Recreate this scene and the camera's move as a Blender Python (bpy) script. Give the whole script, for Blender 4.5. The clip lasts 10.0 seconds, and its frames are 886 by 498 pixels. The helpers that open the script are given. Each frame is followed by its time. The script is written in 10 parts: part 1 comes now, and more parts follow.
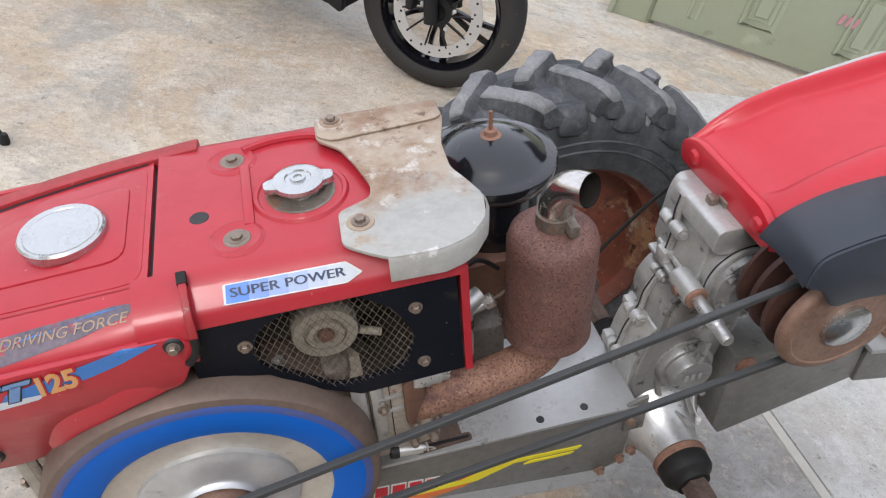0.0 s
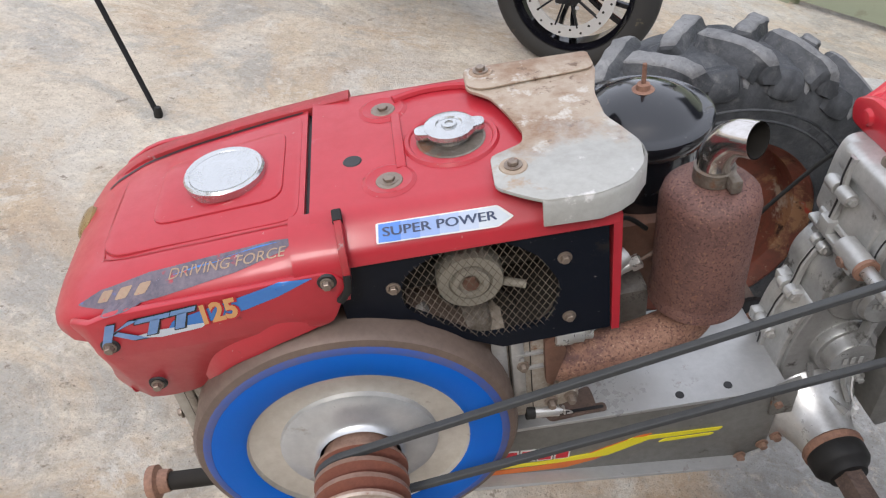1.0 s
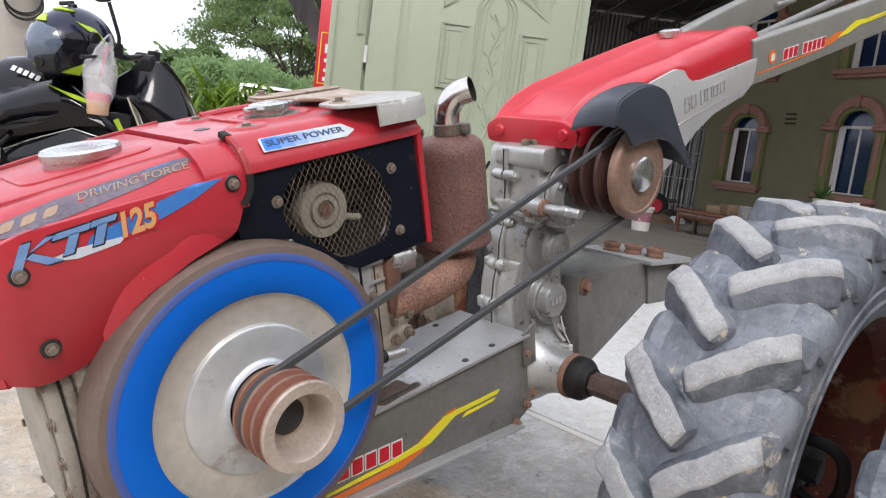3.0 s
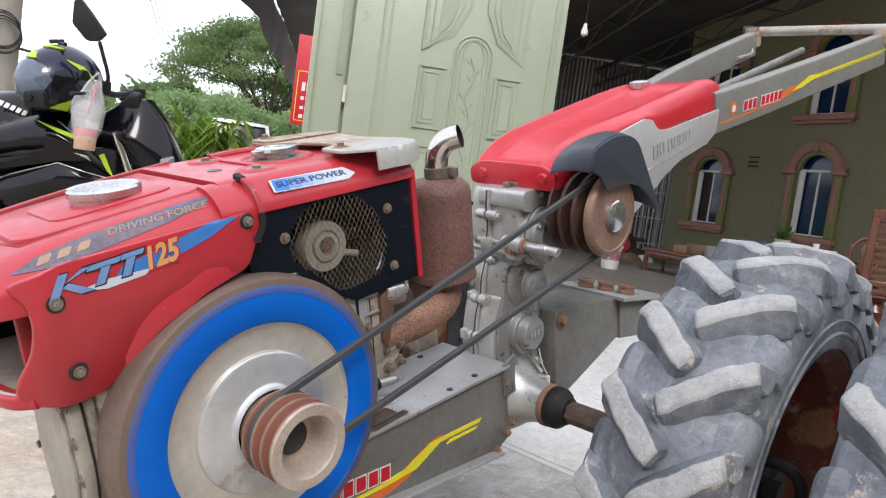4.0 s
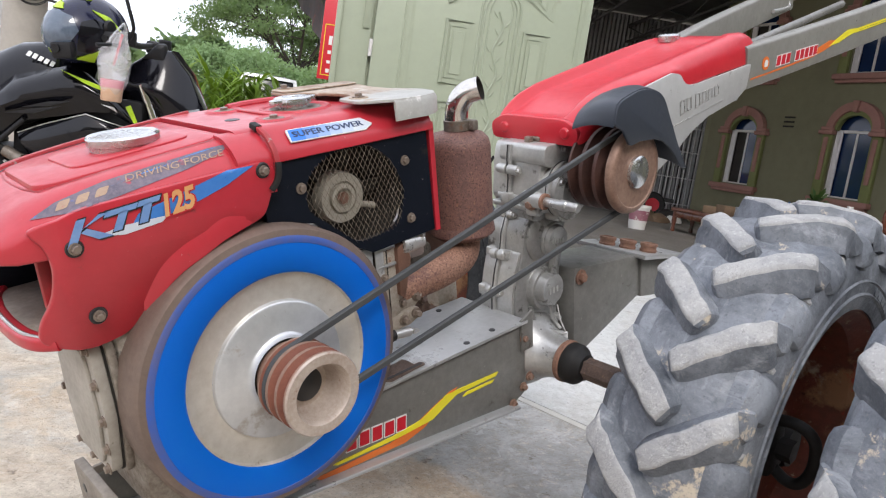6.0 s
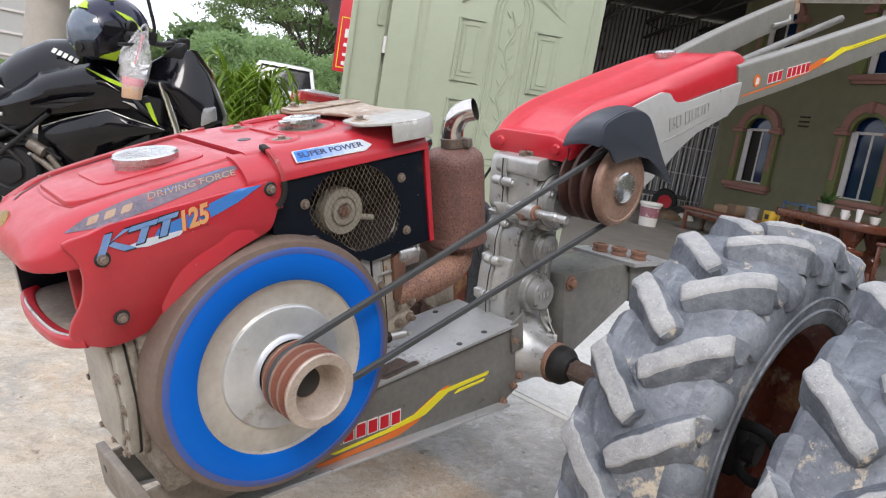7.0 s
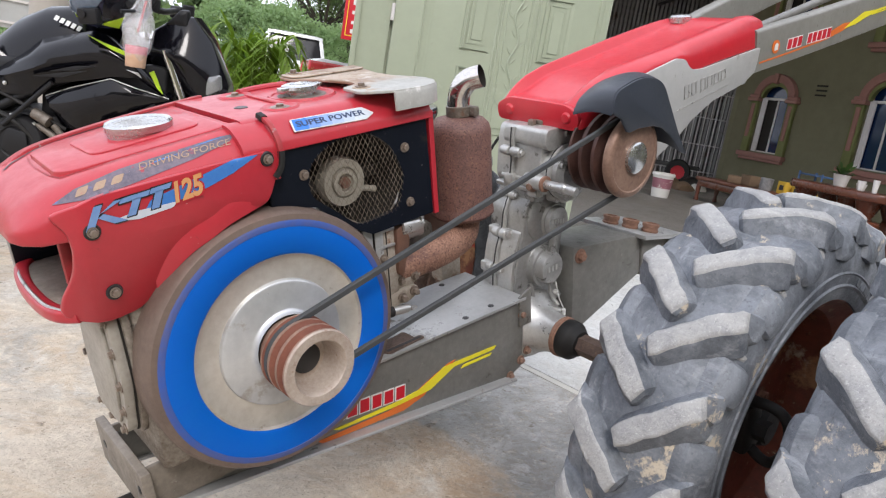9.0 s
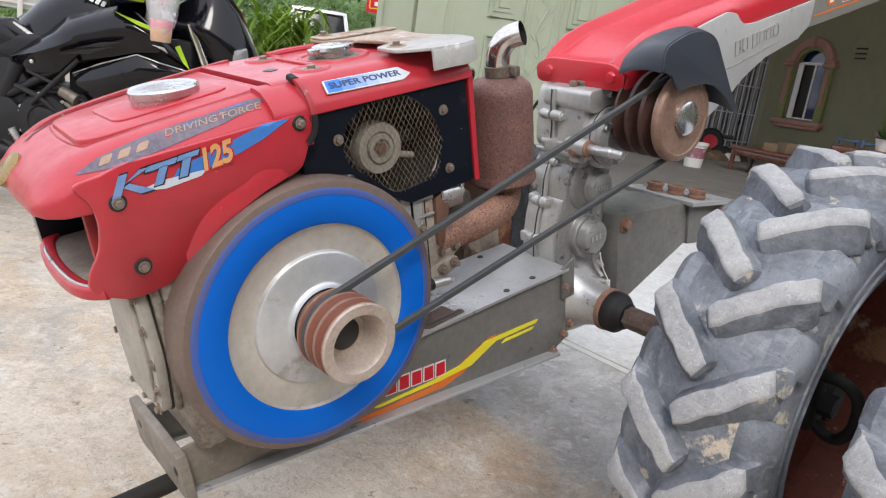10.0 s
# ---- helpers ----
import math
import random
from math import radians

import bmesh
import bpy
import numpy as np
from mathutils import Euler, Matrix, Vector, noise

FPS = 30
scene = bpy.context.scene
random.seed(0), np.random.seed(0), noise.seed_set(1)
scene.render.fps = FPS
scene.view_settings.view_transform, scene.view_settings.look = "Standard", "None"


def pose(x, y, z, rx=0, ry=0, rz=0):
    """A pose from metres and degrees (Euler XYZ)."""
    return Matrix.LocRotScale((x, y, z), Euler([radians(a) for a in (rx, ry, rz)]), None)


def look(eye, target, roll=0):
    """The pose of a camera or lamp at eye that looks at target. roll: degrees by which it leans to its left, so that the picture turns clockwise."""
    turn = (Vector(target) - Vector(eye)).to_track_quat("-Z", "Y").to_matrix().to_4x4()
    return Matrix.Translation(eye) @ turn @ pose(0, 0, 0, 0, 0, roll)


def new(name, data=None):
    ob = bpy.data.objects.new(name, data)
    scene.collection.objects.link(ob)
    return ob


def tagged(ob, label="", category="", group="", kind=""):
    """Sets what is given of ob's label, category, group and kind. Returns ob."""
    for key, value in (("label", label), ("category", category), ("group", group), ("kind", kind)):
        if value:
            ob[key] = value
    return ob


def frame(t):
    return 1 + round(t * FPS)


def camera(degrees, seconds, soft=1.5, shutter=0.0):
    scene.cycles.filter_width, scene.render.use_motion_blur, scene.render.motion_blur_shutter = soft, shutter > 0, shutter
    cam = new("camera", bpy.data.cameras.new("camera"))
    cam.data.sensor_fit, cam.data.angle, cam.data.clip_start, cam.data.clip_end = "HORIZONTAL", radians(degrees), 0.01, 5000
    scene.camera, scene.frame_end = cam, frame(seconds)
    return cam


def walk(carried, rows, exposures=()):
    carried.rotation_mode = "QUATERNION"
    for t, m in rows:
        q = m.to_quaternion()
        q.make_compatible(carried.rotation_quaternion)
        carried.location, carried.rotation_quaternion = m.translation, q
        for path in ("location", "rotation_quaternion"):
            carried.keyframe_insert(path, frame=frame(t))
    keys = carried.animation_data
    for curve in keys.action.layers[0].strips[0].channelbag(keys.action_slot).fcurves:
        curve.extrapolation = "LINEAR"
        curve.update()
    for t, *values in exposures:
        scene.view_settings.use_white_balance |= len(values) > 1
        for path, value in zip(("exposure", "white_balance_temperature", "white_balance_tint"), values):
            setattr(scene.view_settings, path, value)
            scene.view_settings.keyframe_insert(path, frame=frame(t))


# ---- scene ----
cam = camera(62.4, 10.0, soft=1.2)
PATH = [
    (0, (-0.242, -0.683, 1.187), (0.438, 0.768, -0.009), 16.5),
    (0.5, (-0.27, -0.692, 1.175), (0.269, 0.746, -0.107), 17.7),
    (1, (-0.271, -0.695, 1.138), (0.116, 0.803, -0.13), 12.0),
    (1.5, (-0.394, -0.744, 1.106), (0.382, 0.756, 0.035), 3.6),
    (2, (-0.5, -0.784, 1.02), (0.495, 0.514, -0.132), 3.4),
    (2.5, (-0.539, -0.791, 0.789), (0.706, 0.657, 0.193), 5.9),
    (2.7, (-0.568, -0.837, 0.747), (0.775, 0.59, 0.345), 6.3),
    (3.8, (-0.685, -0.934, 0.755), (0.748, 0.45, 0.581), 7.8),
    (4, (-0.686, -0.93, 0.752), (0.769, 0.432, 0.591), 7.8),
    (4.5, (-0.677, -0.922, 0.744), (0.798, 0.416, 0.568), 8.2),
    (5, (-0.683, -0.922, 0.745), (0.782, 0.423, 0.536), 8.7),
    (5.5, (-0.685, -0.929, 0.746), (0.731, 0.461, 0.495), 8.9),
    (6, (-0.675, -0.939, 0.747), (0.732, 0.454, 0.463), 8.5),
    (7.5, (-0.728, -1.034, 0.809), (0.636, 0.389, 0.475), 10.3),
    (8, (-0.716, -1.023, 0.805), (0.631, 0.411, 0.443), 10.2),
    (8.5, (-0.697, -1.009, 0.797), (0.652, 0.418, 0.414), 9.7),
    (9, (-0.685, -0.996, 0.792), (0.675, 0.416, 0.394), 9.7),
    (9.5, (-0.686, -0.989, 0.792), (0.662, 0.427, 0.372), 9.4),
    (10, (-0.662, -0.946, 0.769), (0.639, 0.497, 0.295), 8.4),
]
walk(cam, [(t, look(eye, target, roll)) for t, eye, target, roll in PATH], exposures=((0.0, 0.02), (1.6, 0.04), (2.6, 0.24), (4.0, 0.28), (7.0, 0.28), (10.0, 0.28)))

# ---- world and light ----
SKY_UP = 42.0
SUN_ROT = 215.0
world = bpy.data.worlds.new("overcast_sky")
scene.world = world
world.use_nodes = True
wn = world.node_tree.nodes
wl = world.node_tree.links
sky = wn.new("ShaderNodeTexSky")
sky.sky_type, sky.sun_disc = "NISHITA", False
sky.sun_elevation, sky.sun_rotation = radians(SKY_UP), radians(SUN_ROT)
sky.air_density, sky.dust_density = 1.0, 6.0
# an overcast sky: the blue is washed out to a pale, even white
wash = wn.new("ShaderNodeMixRGB")
wash.inputs[0].default_value = 0.85
wash.inputs[2].default_value = (8.9, 9.25, 10.5, 1)
wl.new(sky.outputs[0], wash.inputs[1])
wl.new(wash.outputs[0], wn["Background"].inputs[0])
wn["Background"].inputs[1].default_value = 0.165

sun_data = bpy.data.lights.new("sun", "SUN")
sun_data.energy, sun_data.angle, sun_data.color = 1.3, radians(16), (1.0, 0.965, 0.945)
sun = new("sun", sun_data)
az, el = radians(SUN_ROT), radians(SKY_UP)
toward = Vector((math.sin(az) * math.cos(el), math.cos(az) * math.cos(el), math.sin(el)))
sun.matrix_world = look(tuple(toward * 40), (0, 0, 0))

# ---- helpers for shapes ----
def rot(rx=0, ry=0, rz=0):
    return Euler([radians(a) for a in (rx, ry, rz)]).to_matrix().to_4x4()


def shift(x, y, z):
    return Matrix.Translation((x, y, z))


def finish(name, bm, material, angle=38):
    bmesh.ops.remove_doubles(bm, verts=bm.verts, dist=1e-5)
    bmesh.ops.recalc_face_normals(bm, faces=bm.faces)
    me = bpy.data.meshes.new(name)
    bm.to_mesh(me)
    bm.free()
    for p in me.polygons:
        p.use_smooth = True
    me.set_sharp_from_angle(angle=radians(angle))
    mats = material if isinstance(material, (list, tuple)) else [material]
    for m in mats:
        me.materials.append(m)
    return me


def part(name, bm, material, parent=None, label="", m=None, angle=38):
    """One mesh object, under a thing or a part."""
    ob = new(name, finish(name, bm, material, angle))
    if parent is not None:
        ob.parent = parent
    if m is not None:
        ob.matrix_basis = m
    if label:
        ob["label"] = label
    return ob


def thing(name, x, y, z, label, category, group="", kind="", rz=0):
    ob = new(name)
    ob.empty_display_size = 0.1
    ob.matrix_basis = pose(x, y, z, 0, 0, rz)
    return tagged(ob, label, category, group, kind)


def solo(name, bm, material, label, category, group="", kind="", m=None, angle=38):
    ob = part(name, bm, material, None, "", m, angle)
    return tagged(ob, label, category, group, kind)


def joined(*bms):
    out = bmesh.new()
    for b in bms:
        me = bpy.data.meshes.new("tmp")
        b.to_mesh(me)
        b.free()
        out.from_mesh(me)
        bpy.data.meshes.remove(me)
    return out


def moved(bm, m):
    bmesh.ops.transform(bm, matrix=m, verts=bm.verts)
    return bm


def bevelled(bm, w, seg=2, angle=30):
    if w > 0:
        es = [e for e in bm.edges if len(e.link_faces) == 2 and e.calc_face_angle(0) > radians(angle)]
        bmesh.ops.bevel(bm, geom=es, offset=w, segments=seg, profile=0.5, affect="EDGES", clamp_overlap=True)
    return bm


def box(sx, sy, sz, at=(0, 0, 0), bev=0.0, seg=2):
    bm = bmesh.new()
    bmesh.ops.create_cube(bm, size=1)
    bmesh.ops.scale(bm, vec=(sx, sy, sz), verts=bm.verts)
    bevelled(bm, bev, seg)
    return moved(bm, shift(*at))


def span(x0, x1, y0, y1, z0, z1, bev=0.0, seg=2):
    return box(x1 - x0, y1 - y0, z1 - z0, ((x0 + x1) / 2, (y0 + y1) / 2, (z0 + z1) / 2), bev, seg)


def rounded(pts, r, n=4):
    """A closed outline with its corners rounded; r may be a list."""
    out = []
    k = len(pts)
    for i in range(k):
        p0, p, p1 = (Vector(pts[(i + j) % k]) for j in (-1, 0, 1))
        rr = r[i] if isinstance(r, (list, tuple)) else r
        a, b = (p0 - p), (p1 - p)
        d = min(rr, a.length * 0.45, b.length * 0.45)
        if d < 1e-5:
            out.append(tuple(p))
            continue
        a, b = p + a.normalized() * d, p + b.normalized() * d
        for j in range(n + 1):
            s = j / n
            out.append(tuple((1 - s) ** 2 * a + 2 * s * (1 - s) * p + s * s * b))
    return out


def prism(outline, y0, y1, bev=0.0, plane="xz", seg=2):
    """An outline in a plane, drawn out along the third axis from y0 to y1."""
    bm = bmesh.new()
    def put(a, b, c):
        return {"xz": (a, c, b), "xy": (a, b, c), "yz": (c, a, b)}[plane]
    lo = [bm.verts.new(put(a, b, y0)) for a, b in outline]
    hi = [bm.verts.new(put(a, b, y1)) for a, b in outline]
    bm.faces.new(lo)
    bm.faces.new(list(reversed(hi)))
    n = len(outline)
    for i in range(n):
        bm.faces.new((lo[i], lo[(i + 1) % n], hi[(i + 1) % n], hi[i]))
    bmesh.ops.recalc_face_normals(bm, faces=bm.faces)
    return bevelled(bm, bev, seg, 20)


def lathe(profile, axis="y", at=(0, 0, 0), seg=40, closed=False):
    """A profile of (radius, height) turned round an axis."""
    bm = bmesh.new()
    rings = []
    for r, h in profile:
        if r < 1e-6:
            rings.append([bm.verts.new((0, 0, h))])
        else:
            rings.append([bm.verts.new((r * math.cos(2 * math.pi * i / seg), r * math.sin(2 * math.pi * i / seg), h)) for i in range(seg)])
    pairs = list(zip(rings, rings[1:])) + ([(rings[-1], rings[0])] if closed else [])
    for a, b in pairs:
        for i in range(seg):
            q = [a[i % len(a)], a[(i + 1) % len(a)], b[(i + 1) % len(b)], b[i % len(b)]]
            q = list(dict.fromkeys(q))
            if len(q) > 2:
                bm.faces.new(q)
    if axis == "y":
        moved(bm, rot(-90, 0, 0))
    elif axis == "x":
        moved(bm, rot(0, 90, 0))
    bmesh.ops.recalc_face_normals(bm, faces=bm.faces)
    return moved(bm, shift(*at))


def sweep(pts, ring, closed=False, up=(0, 0, 1), scales=None, cap=True):
    """A flat ring of (a, b) carried along a path."""
    bm = bmesh.new()
    pts = [Vector(p) for p in pts]
    n = len(pts)
    rings = []
    side = None
    for i, p in enumerate(pts):
        a = pts[(i - 1) % n] if (closed or i > 0) else p
        b = pts[(i + 1) % n] if (closed or i < n - 1) else p
        t = (b - a).normalized()
        if side is None:
            u = Vector(up)
            if abs(t.dot(u)) > 0.95:
                u = Vector((1, 0, 0)) if abs(t.x) < 0.9 else Vector((0, 1, 0))
            side = t.cross(u).normalized()
        side = (side - t * side.dot(t)).normalized()
        top = side.cross(t)
        k = scales[i] if scales else 1.0
        rings.append([bm.verts.new(p + side * (x * k) + top * (y * k)) for x, y in ring])
    m = len(ring)
    for i in range(n if closed else n - 1):
        a, b = rings[i], rings[(i + 1) % n]
        for j in range(m):
            bm.faces.new((a[j], a[(j + 1) % m], b[(j + 1) % m], b[j]))
    if cap and not closed:
        bm.faces.new(list(reversed(rings[0])))
        bm.faces.new(rings[-1])
    bmesh.ops.recalc_face_normals(bm, faces=bm.faces)
    return bm


def circle(r, n=12):
    return [(r * math.cos(2 * math.pi * i / n), r * math.sin(2 * math.pi * i / n)) for i in range(n)]


def tube(pts, r, n=12, closed=False, scales=None):
    return sweep(pts, circle(r, n), closed, scales=scales)


def curve(pts, n=8, closed=False):
    """Points on a smooth line through pts."""
    pts = [Vector(p) for p in pts]
    k = len(pts)
    out = []
    for i in range(k if closed else k - 1):
        g = lambda j: pts[j % k] if closed else pts[min(max(j, 0), k - 1)]
        p0, p1, p2, p3 = g(i - 1), g(i), g(i + 1), g(i + 2)
        for s in range(n):
            t = s / n
            out.append(0.5 * (2 * p1 + (p2 - p0) * t + (2 * p0 - 5 * p1 + 4 * p2 - p3) * t * t + (3 * p1 - p0 - 3 * p2 + p3) * t ** 3))
    if not closed:
        out.append(pts[-1])
    return out


def loft(rings, cap=True, closed=True):
    """Skin over rings of points with the same count."""
    bm = bmesh.new()
    rs = [[bm.verts.new(p) for p in r] for r in rings]
    m = len(rs[0])
    for a, b in zip(rs, rs[1:]):
        for j in range(m if closed else m - 1):
            bm.faces.new((a[j], a[(j + 1) % m], b[(j + 1) % m], b[j]))
    if cap and closed:
        bm.faces.new(list(reversed(rs[0])))
        bm.faces.new(rs[-1])
    bmesh.ops.recalc_face_normals(bm, faces=bm.faces)
    return bm


def hexbolt(at, r=0.008, h=0.006, washer=0.0, axis="y", sign=-1):
    """A hexagon head with a raised flange, standing on its seat."""
    prof = [(0, 0), (r * 1.25 + washer, 0), (r * 1.25 + washer, h * 0.25), (r * 0.98, h * 0.3)]
    fl = lathe(prof, "z", seg=20)
    hx = lathe([(r, h * 0.25), (r, h * 0.9), (r * 0.85, h), (0, h)], "z", seg=6)
    bm = joined(fl, hx)
    if axis == "y":
        moved(bm, rot(90 if sign < 0 else -90, 0, 0))
    elif axis == "x":
        moved(bm, rot(0, 90 if sign > 0 else -90, 0))
    return moved(bm, shift(*at))


def letters(text, size, extrude=0.0006, slant=0.0, bold=0.0):
    """Flat raised lettering, centred, in the xy plane."""
    cu = bpy.data.curves.new("lettering", "FONT")
    cu.body, cu.size, cu.extrude, cu.shear = text, size, extrude, slant
    cu.align_x, cu.align_y = "CENTER", "CENTER"
    cu.resolution_u, cu.offset = 3, bold
    ob = bpy.data.objects.new("lettering", cu)
    me = bpy.data.meshes.new_from_object(ob)
    bm = bmesh.new()
    bm.from_mesh(me)
    bpy.data.objects.remove(ob)
    bpy.data.curves.remove(cu)
    bpy.data.meshes.remove(me)
    return bm


# ---- materials ----
def mat(name, c1, c2=None, scale=25.0, rough=0.5, metal=0.0, bump=0.0, bscale=120.0, spots=(), coat=0.0, rvar=0.12, spread=0.22, random_tint=0.0, bdist=0.002, spec=0.5):
    """A surface in two tones at two scales, with spots of (colour, scale, amount, roughness) and fine relief."""
    m = bpy.data.materials.new(name)
    m.use_nodes = True
    nt = m.node_tree
    nd, ln = nt.nodes, nt.links
    b = nd["Principled BSDF"]
    tc = nd.new("ShaderNodeTexCoord")
    def noise_at(s, detail=6, r=0.6):
        n = nd.new("ShaderNodeTexNoise")
        n.inputs["Scale"].default_value, n.inputs["Detail"].default_value, n.inputs["Roughness"].default_value = s, detail, r
        ln.new(tc.outputs["Object"], n.inputs["Vector"])
        return n
    def ramp(src, lo, hi):
        r = nd.new("ShaderNodeMapRange")
        r.inputs[1].default_value, r.inputs[2].default_value = lo, hi
        ln.new(src, r.inputs[0])
        return r.outputs[0]
    def blend(fac, a, c):
        x = nd.new("ShaderNodeMix")
        x.data_type = "RGBA"
        ln.new(fac, x.inputs[0])
        for src, sock in ((a, x.inputs[6]), (c, x.inputs[7])):
            if isinstance(src, tuple):
                sock.default_value = (*src, 1)
            else:
                ln.new(src, sock)
        return x.outputs[2]
    c2 = c2 or tuple(v * 0.75 for v in c1)
    big, fine = noise_at(scale, 4), noise_at(scale * 7, 5, 0.7)
    mixn = nd.new("ShaderNodeMath")
    mixn.operation = "MULTIPLY_ADD"
    mixn.inputs[1].default_value = 0.45
    ln.new(fine.outputs[0], mixn.inputs[0])
    half = nd.new("ShaderNodeMath")
    half.operation = "MULTIPLY"
    half.inputs[1].default_value = 0.55
    ln.new(big.outputs[0], half.inputs[0])
    ln.new(half.outputs[0], mixn.inputs[2])
    col = blend(ramp(mixn.outputs[0], 0.5 - spread, 0.5 + spread), tuple(c1), tuple(c2))
    rgh = ramp(mixn.outputs[0], 0.3, 0.7)
    rr = nd.new("ShaderNodeMapRange")
    rr.inputs[3].default_value, rr.inputs[4].default_value = max(rough - rvar, 0.02), min(rough + rvar, 1)
    ln.new(rgh, rr.inputs[0])
    rough_out = rr.outputs[0]
    met_out = None
    for colour, sc, amount, r2 in spots:
        n = noise_at(sc, 7, 0.68)
        f = ramp(n.outputs[0], 0.665 - amount * 0.4, 0.735 - amount * 0.4)
        col = blend(f, col, tuple(colour))
        mx = nd.new("ShaderNodeMix")
        ln.new(f, mx.inputs[0])
        ln.new(rough_out, mx.inputs[2])
        mx.inputs[3].default_value = r2
        rough_out = mx.outputs[0]
        if metal > 0:
            mm = nd.new("ShaderNodeMix")
            ln.new(f, mm.inputs[0])
            if met_out is None:
                mm.inputs[2].default_value = metal
            else:
                ln.new(met_out, mm.inputs[2])
            mm.inputs[3].default_value = 0.0
            met_out = mm.outputs[0]
    if random_tint:
        oi = nd.new("ShaderNodeObjectInfo")
        hs = nd.new("ShaderNodeHueSaturation")
        ln.new(ramp(oi.outputs["Random"], 0, 1), hs.inputs["Fac"])
        v = nd.new("ShaderNodeMapRange")
        v.inputs[3].default_value, v.inputs[4].default_value = 1 - random_tint, 1 + random_tint
        ln.new(oi.outputs["Random"], v.inputs[0])
        ln.new(v.outputs[0], hs.inputs["Value"])
        ln.new(col, hs.inputs["Color"])
        hs.inputs["Fac"].default_value = 1
        for l in list(hs.inputs["Fac"].links):
            ln.remove(l)
        col = hs.outputs[0]
    ln.new(col, b.inputs["Base Color"])
    ln.new(rough_out, b.inputs["Roughness"])
    b.inputs["Metallic"].default_value = metal
    if met_out is not None:
        ln.new(met_out, b.inputs["Metallic"])
    b.inputs["Coat Weight"].default_value = coat
    b.inputs["Specular IOR Level"].default_value = spec
    b.inputs["Coat Roughness"].default_value = 0.12
    if bump:
        n = noise_at(bscale, 6, 0.65)
        bp = nd.new("ShaderNodeBump")
        bp.inputs["Strength"].default_value, bp.inputs["Distance"].default_value = bump, bdist
        ln.new(n.outputs[0], bp.inputs["Height"])
        ln.new(bp.outputs[0], b.inputs["Normal"])
    return m


M = {}
M["red"] = mat("red_paint", (0.46, 0.022, 0.036), (0.38, 0.018, 0.029), 9, 0.42, spots=[((0.43, 0.075, 0.09), 12, 0.03, 0.55), ((0.20, 0.03, 0.03), 45, -0.02, 0.6), ((0.42, 0.27, 0.25), 120, -0.03, 0.6)], coat=0.28, bump=0.06, bscale=26)
M["red_edge"] = mat("scuffed_red", (0.42, 0.02, 0.03), (0.25, 0.03, 0.03), 40, 0.5, spots=[((0.3, 0.28, 0.26), 70, 0.1, 0.5)])
M["cover"] = mat("bright_red_paint", (0.55, 0.018, 0.032), (0.46, 0.015, 0.027), 6, 0.36, spots=[((0.5, 0.25, 0.23), 70, -0.06, 0.6), ((0.50, 0.06, 0.07), 9, 0.0, 0.45)], coat=0.15, bump=0.05, bscale=40)
M["black_panel"] = mat("black_paint", (0.004, 0.006, 0.011), (0.008, 0.010, 0.016), 30, 0.38, spots=[((0.22, 0.21, 0.20), 170, 0.0, 0.7), ((0.020, 0.019, 0.019), 25, 0.10, 0.6)], bump=0.05, spec=0.16)
M["black_gloss"] = mat("black_gloss_paint", (0.006, 0.008, 0.012), (0.012, 0.013, 0.016), 15, 0.16, spots=[((0.05, 0.045, 0.04), 40, 0.12, 0.5)], coat=0.5)
M["rust"] = mat("rusty_steel", (0.33, 0.18, 0.12), (0.17, 0.09, 0.065), 26, 0.75, spread=0.12, bump=0.5, bscale=260, spots=[((0.34, 0.20, 0.13), 60, 0.08, 0.85), ((0.07, 0.04, 0.03), 34, 0.06, 0.8)], bdist=0.0012)
M["shaft_rust"] = mat("dark_rusted_shaft", (0.17, 0.115, 0.09), (0.085, 0.058, 0.047), 30, 0.6, metal=0.2, spread=0.12, bump=0.5, bscale=200, spots=[((0.26, 0.16, 0.11), 70, 0.14, 0.8)])
M["groove"] = mat("dark_pulley_groove", (0.10, 0.045, 0.034), (0.05, 0.026, 0.022), 40, 0.55, metal=0.2)
M["groove_red"] = mat("rust_red_groove", (0.26, 0.095, 0.06), (0.16, 0.06, 0.042), 40, 0.6, metal=0.1)
M["muffler"] = mat("rusted_muffler_steel", (0.185, 0.092, 0.073), (0.118, 0.059, 0.051), 24, 0.60, spread=0.12, bump=0.6, bscale=420, spots=[((0.27, 0.145, 0.095), 330, 0.24, 0.8), ((0.070, 0.034, 0.032), 360, 0.33, 0.8), ((0.30, 0.145, 0.085), 16, 0.14, 0.85), ((0.11, 0.058, 0.050), 12, 0.16, 0.7)], bdist=0.0012)
M["elbow_rust"] = mat("tan_rusted_pipe", (0.36, 0.20, 0.135), (0.22, 0.110, 0.078), 22, 0.72, spread=0.12, bump=0.7, bscale=320, spots=[((0.13, 0.066, 0.058), 14, 0.30, 0.7), ((0.12, 0.060, 0.048), 330, 0.36, 0.8), ((0.46, 0.29, 0.20), 260, 0.20, 0.85)], bdist=0.0014)
M["head_cast"] = mat("oily_beige_casting", (0.44, 0.40, 0.345), (0.24, 0.195, 0.15), 24, 0.5, metal=0.2, spread=0.14, bump=0.3, bscale=160, spots=[((0.22, 0.12, 0.075), 26, 0.14, 0.8), ((0.05, 0.04, 0.033), 34, 0.10, 0.5), ((0.55, 0.52, 0.48), 70, 0.08, 0.4)])
M["pulley_face"] = mat("pale_worn_face", (0.50, 0.43, 0.37), (0.36, 0.28, 0.225), 30, 0.45, metal=0.25, spread=0.14, spots=[((0.25, 0.14, 0.10), 60, 0.06, 0.7)])
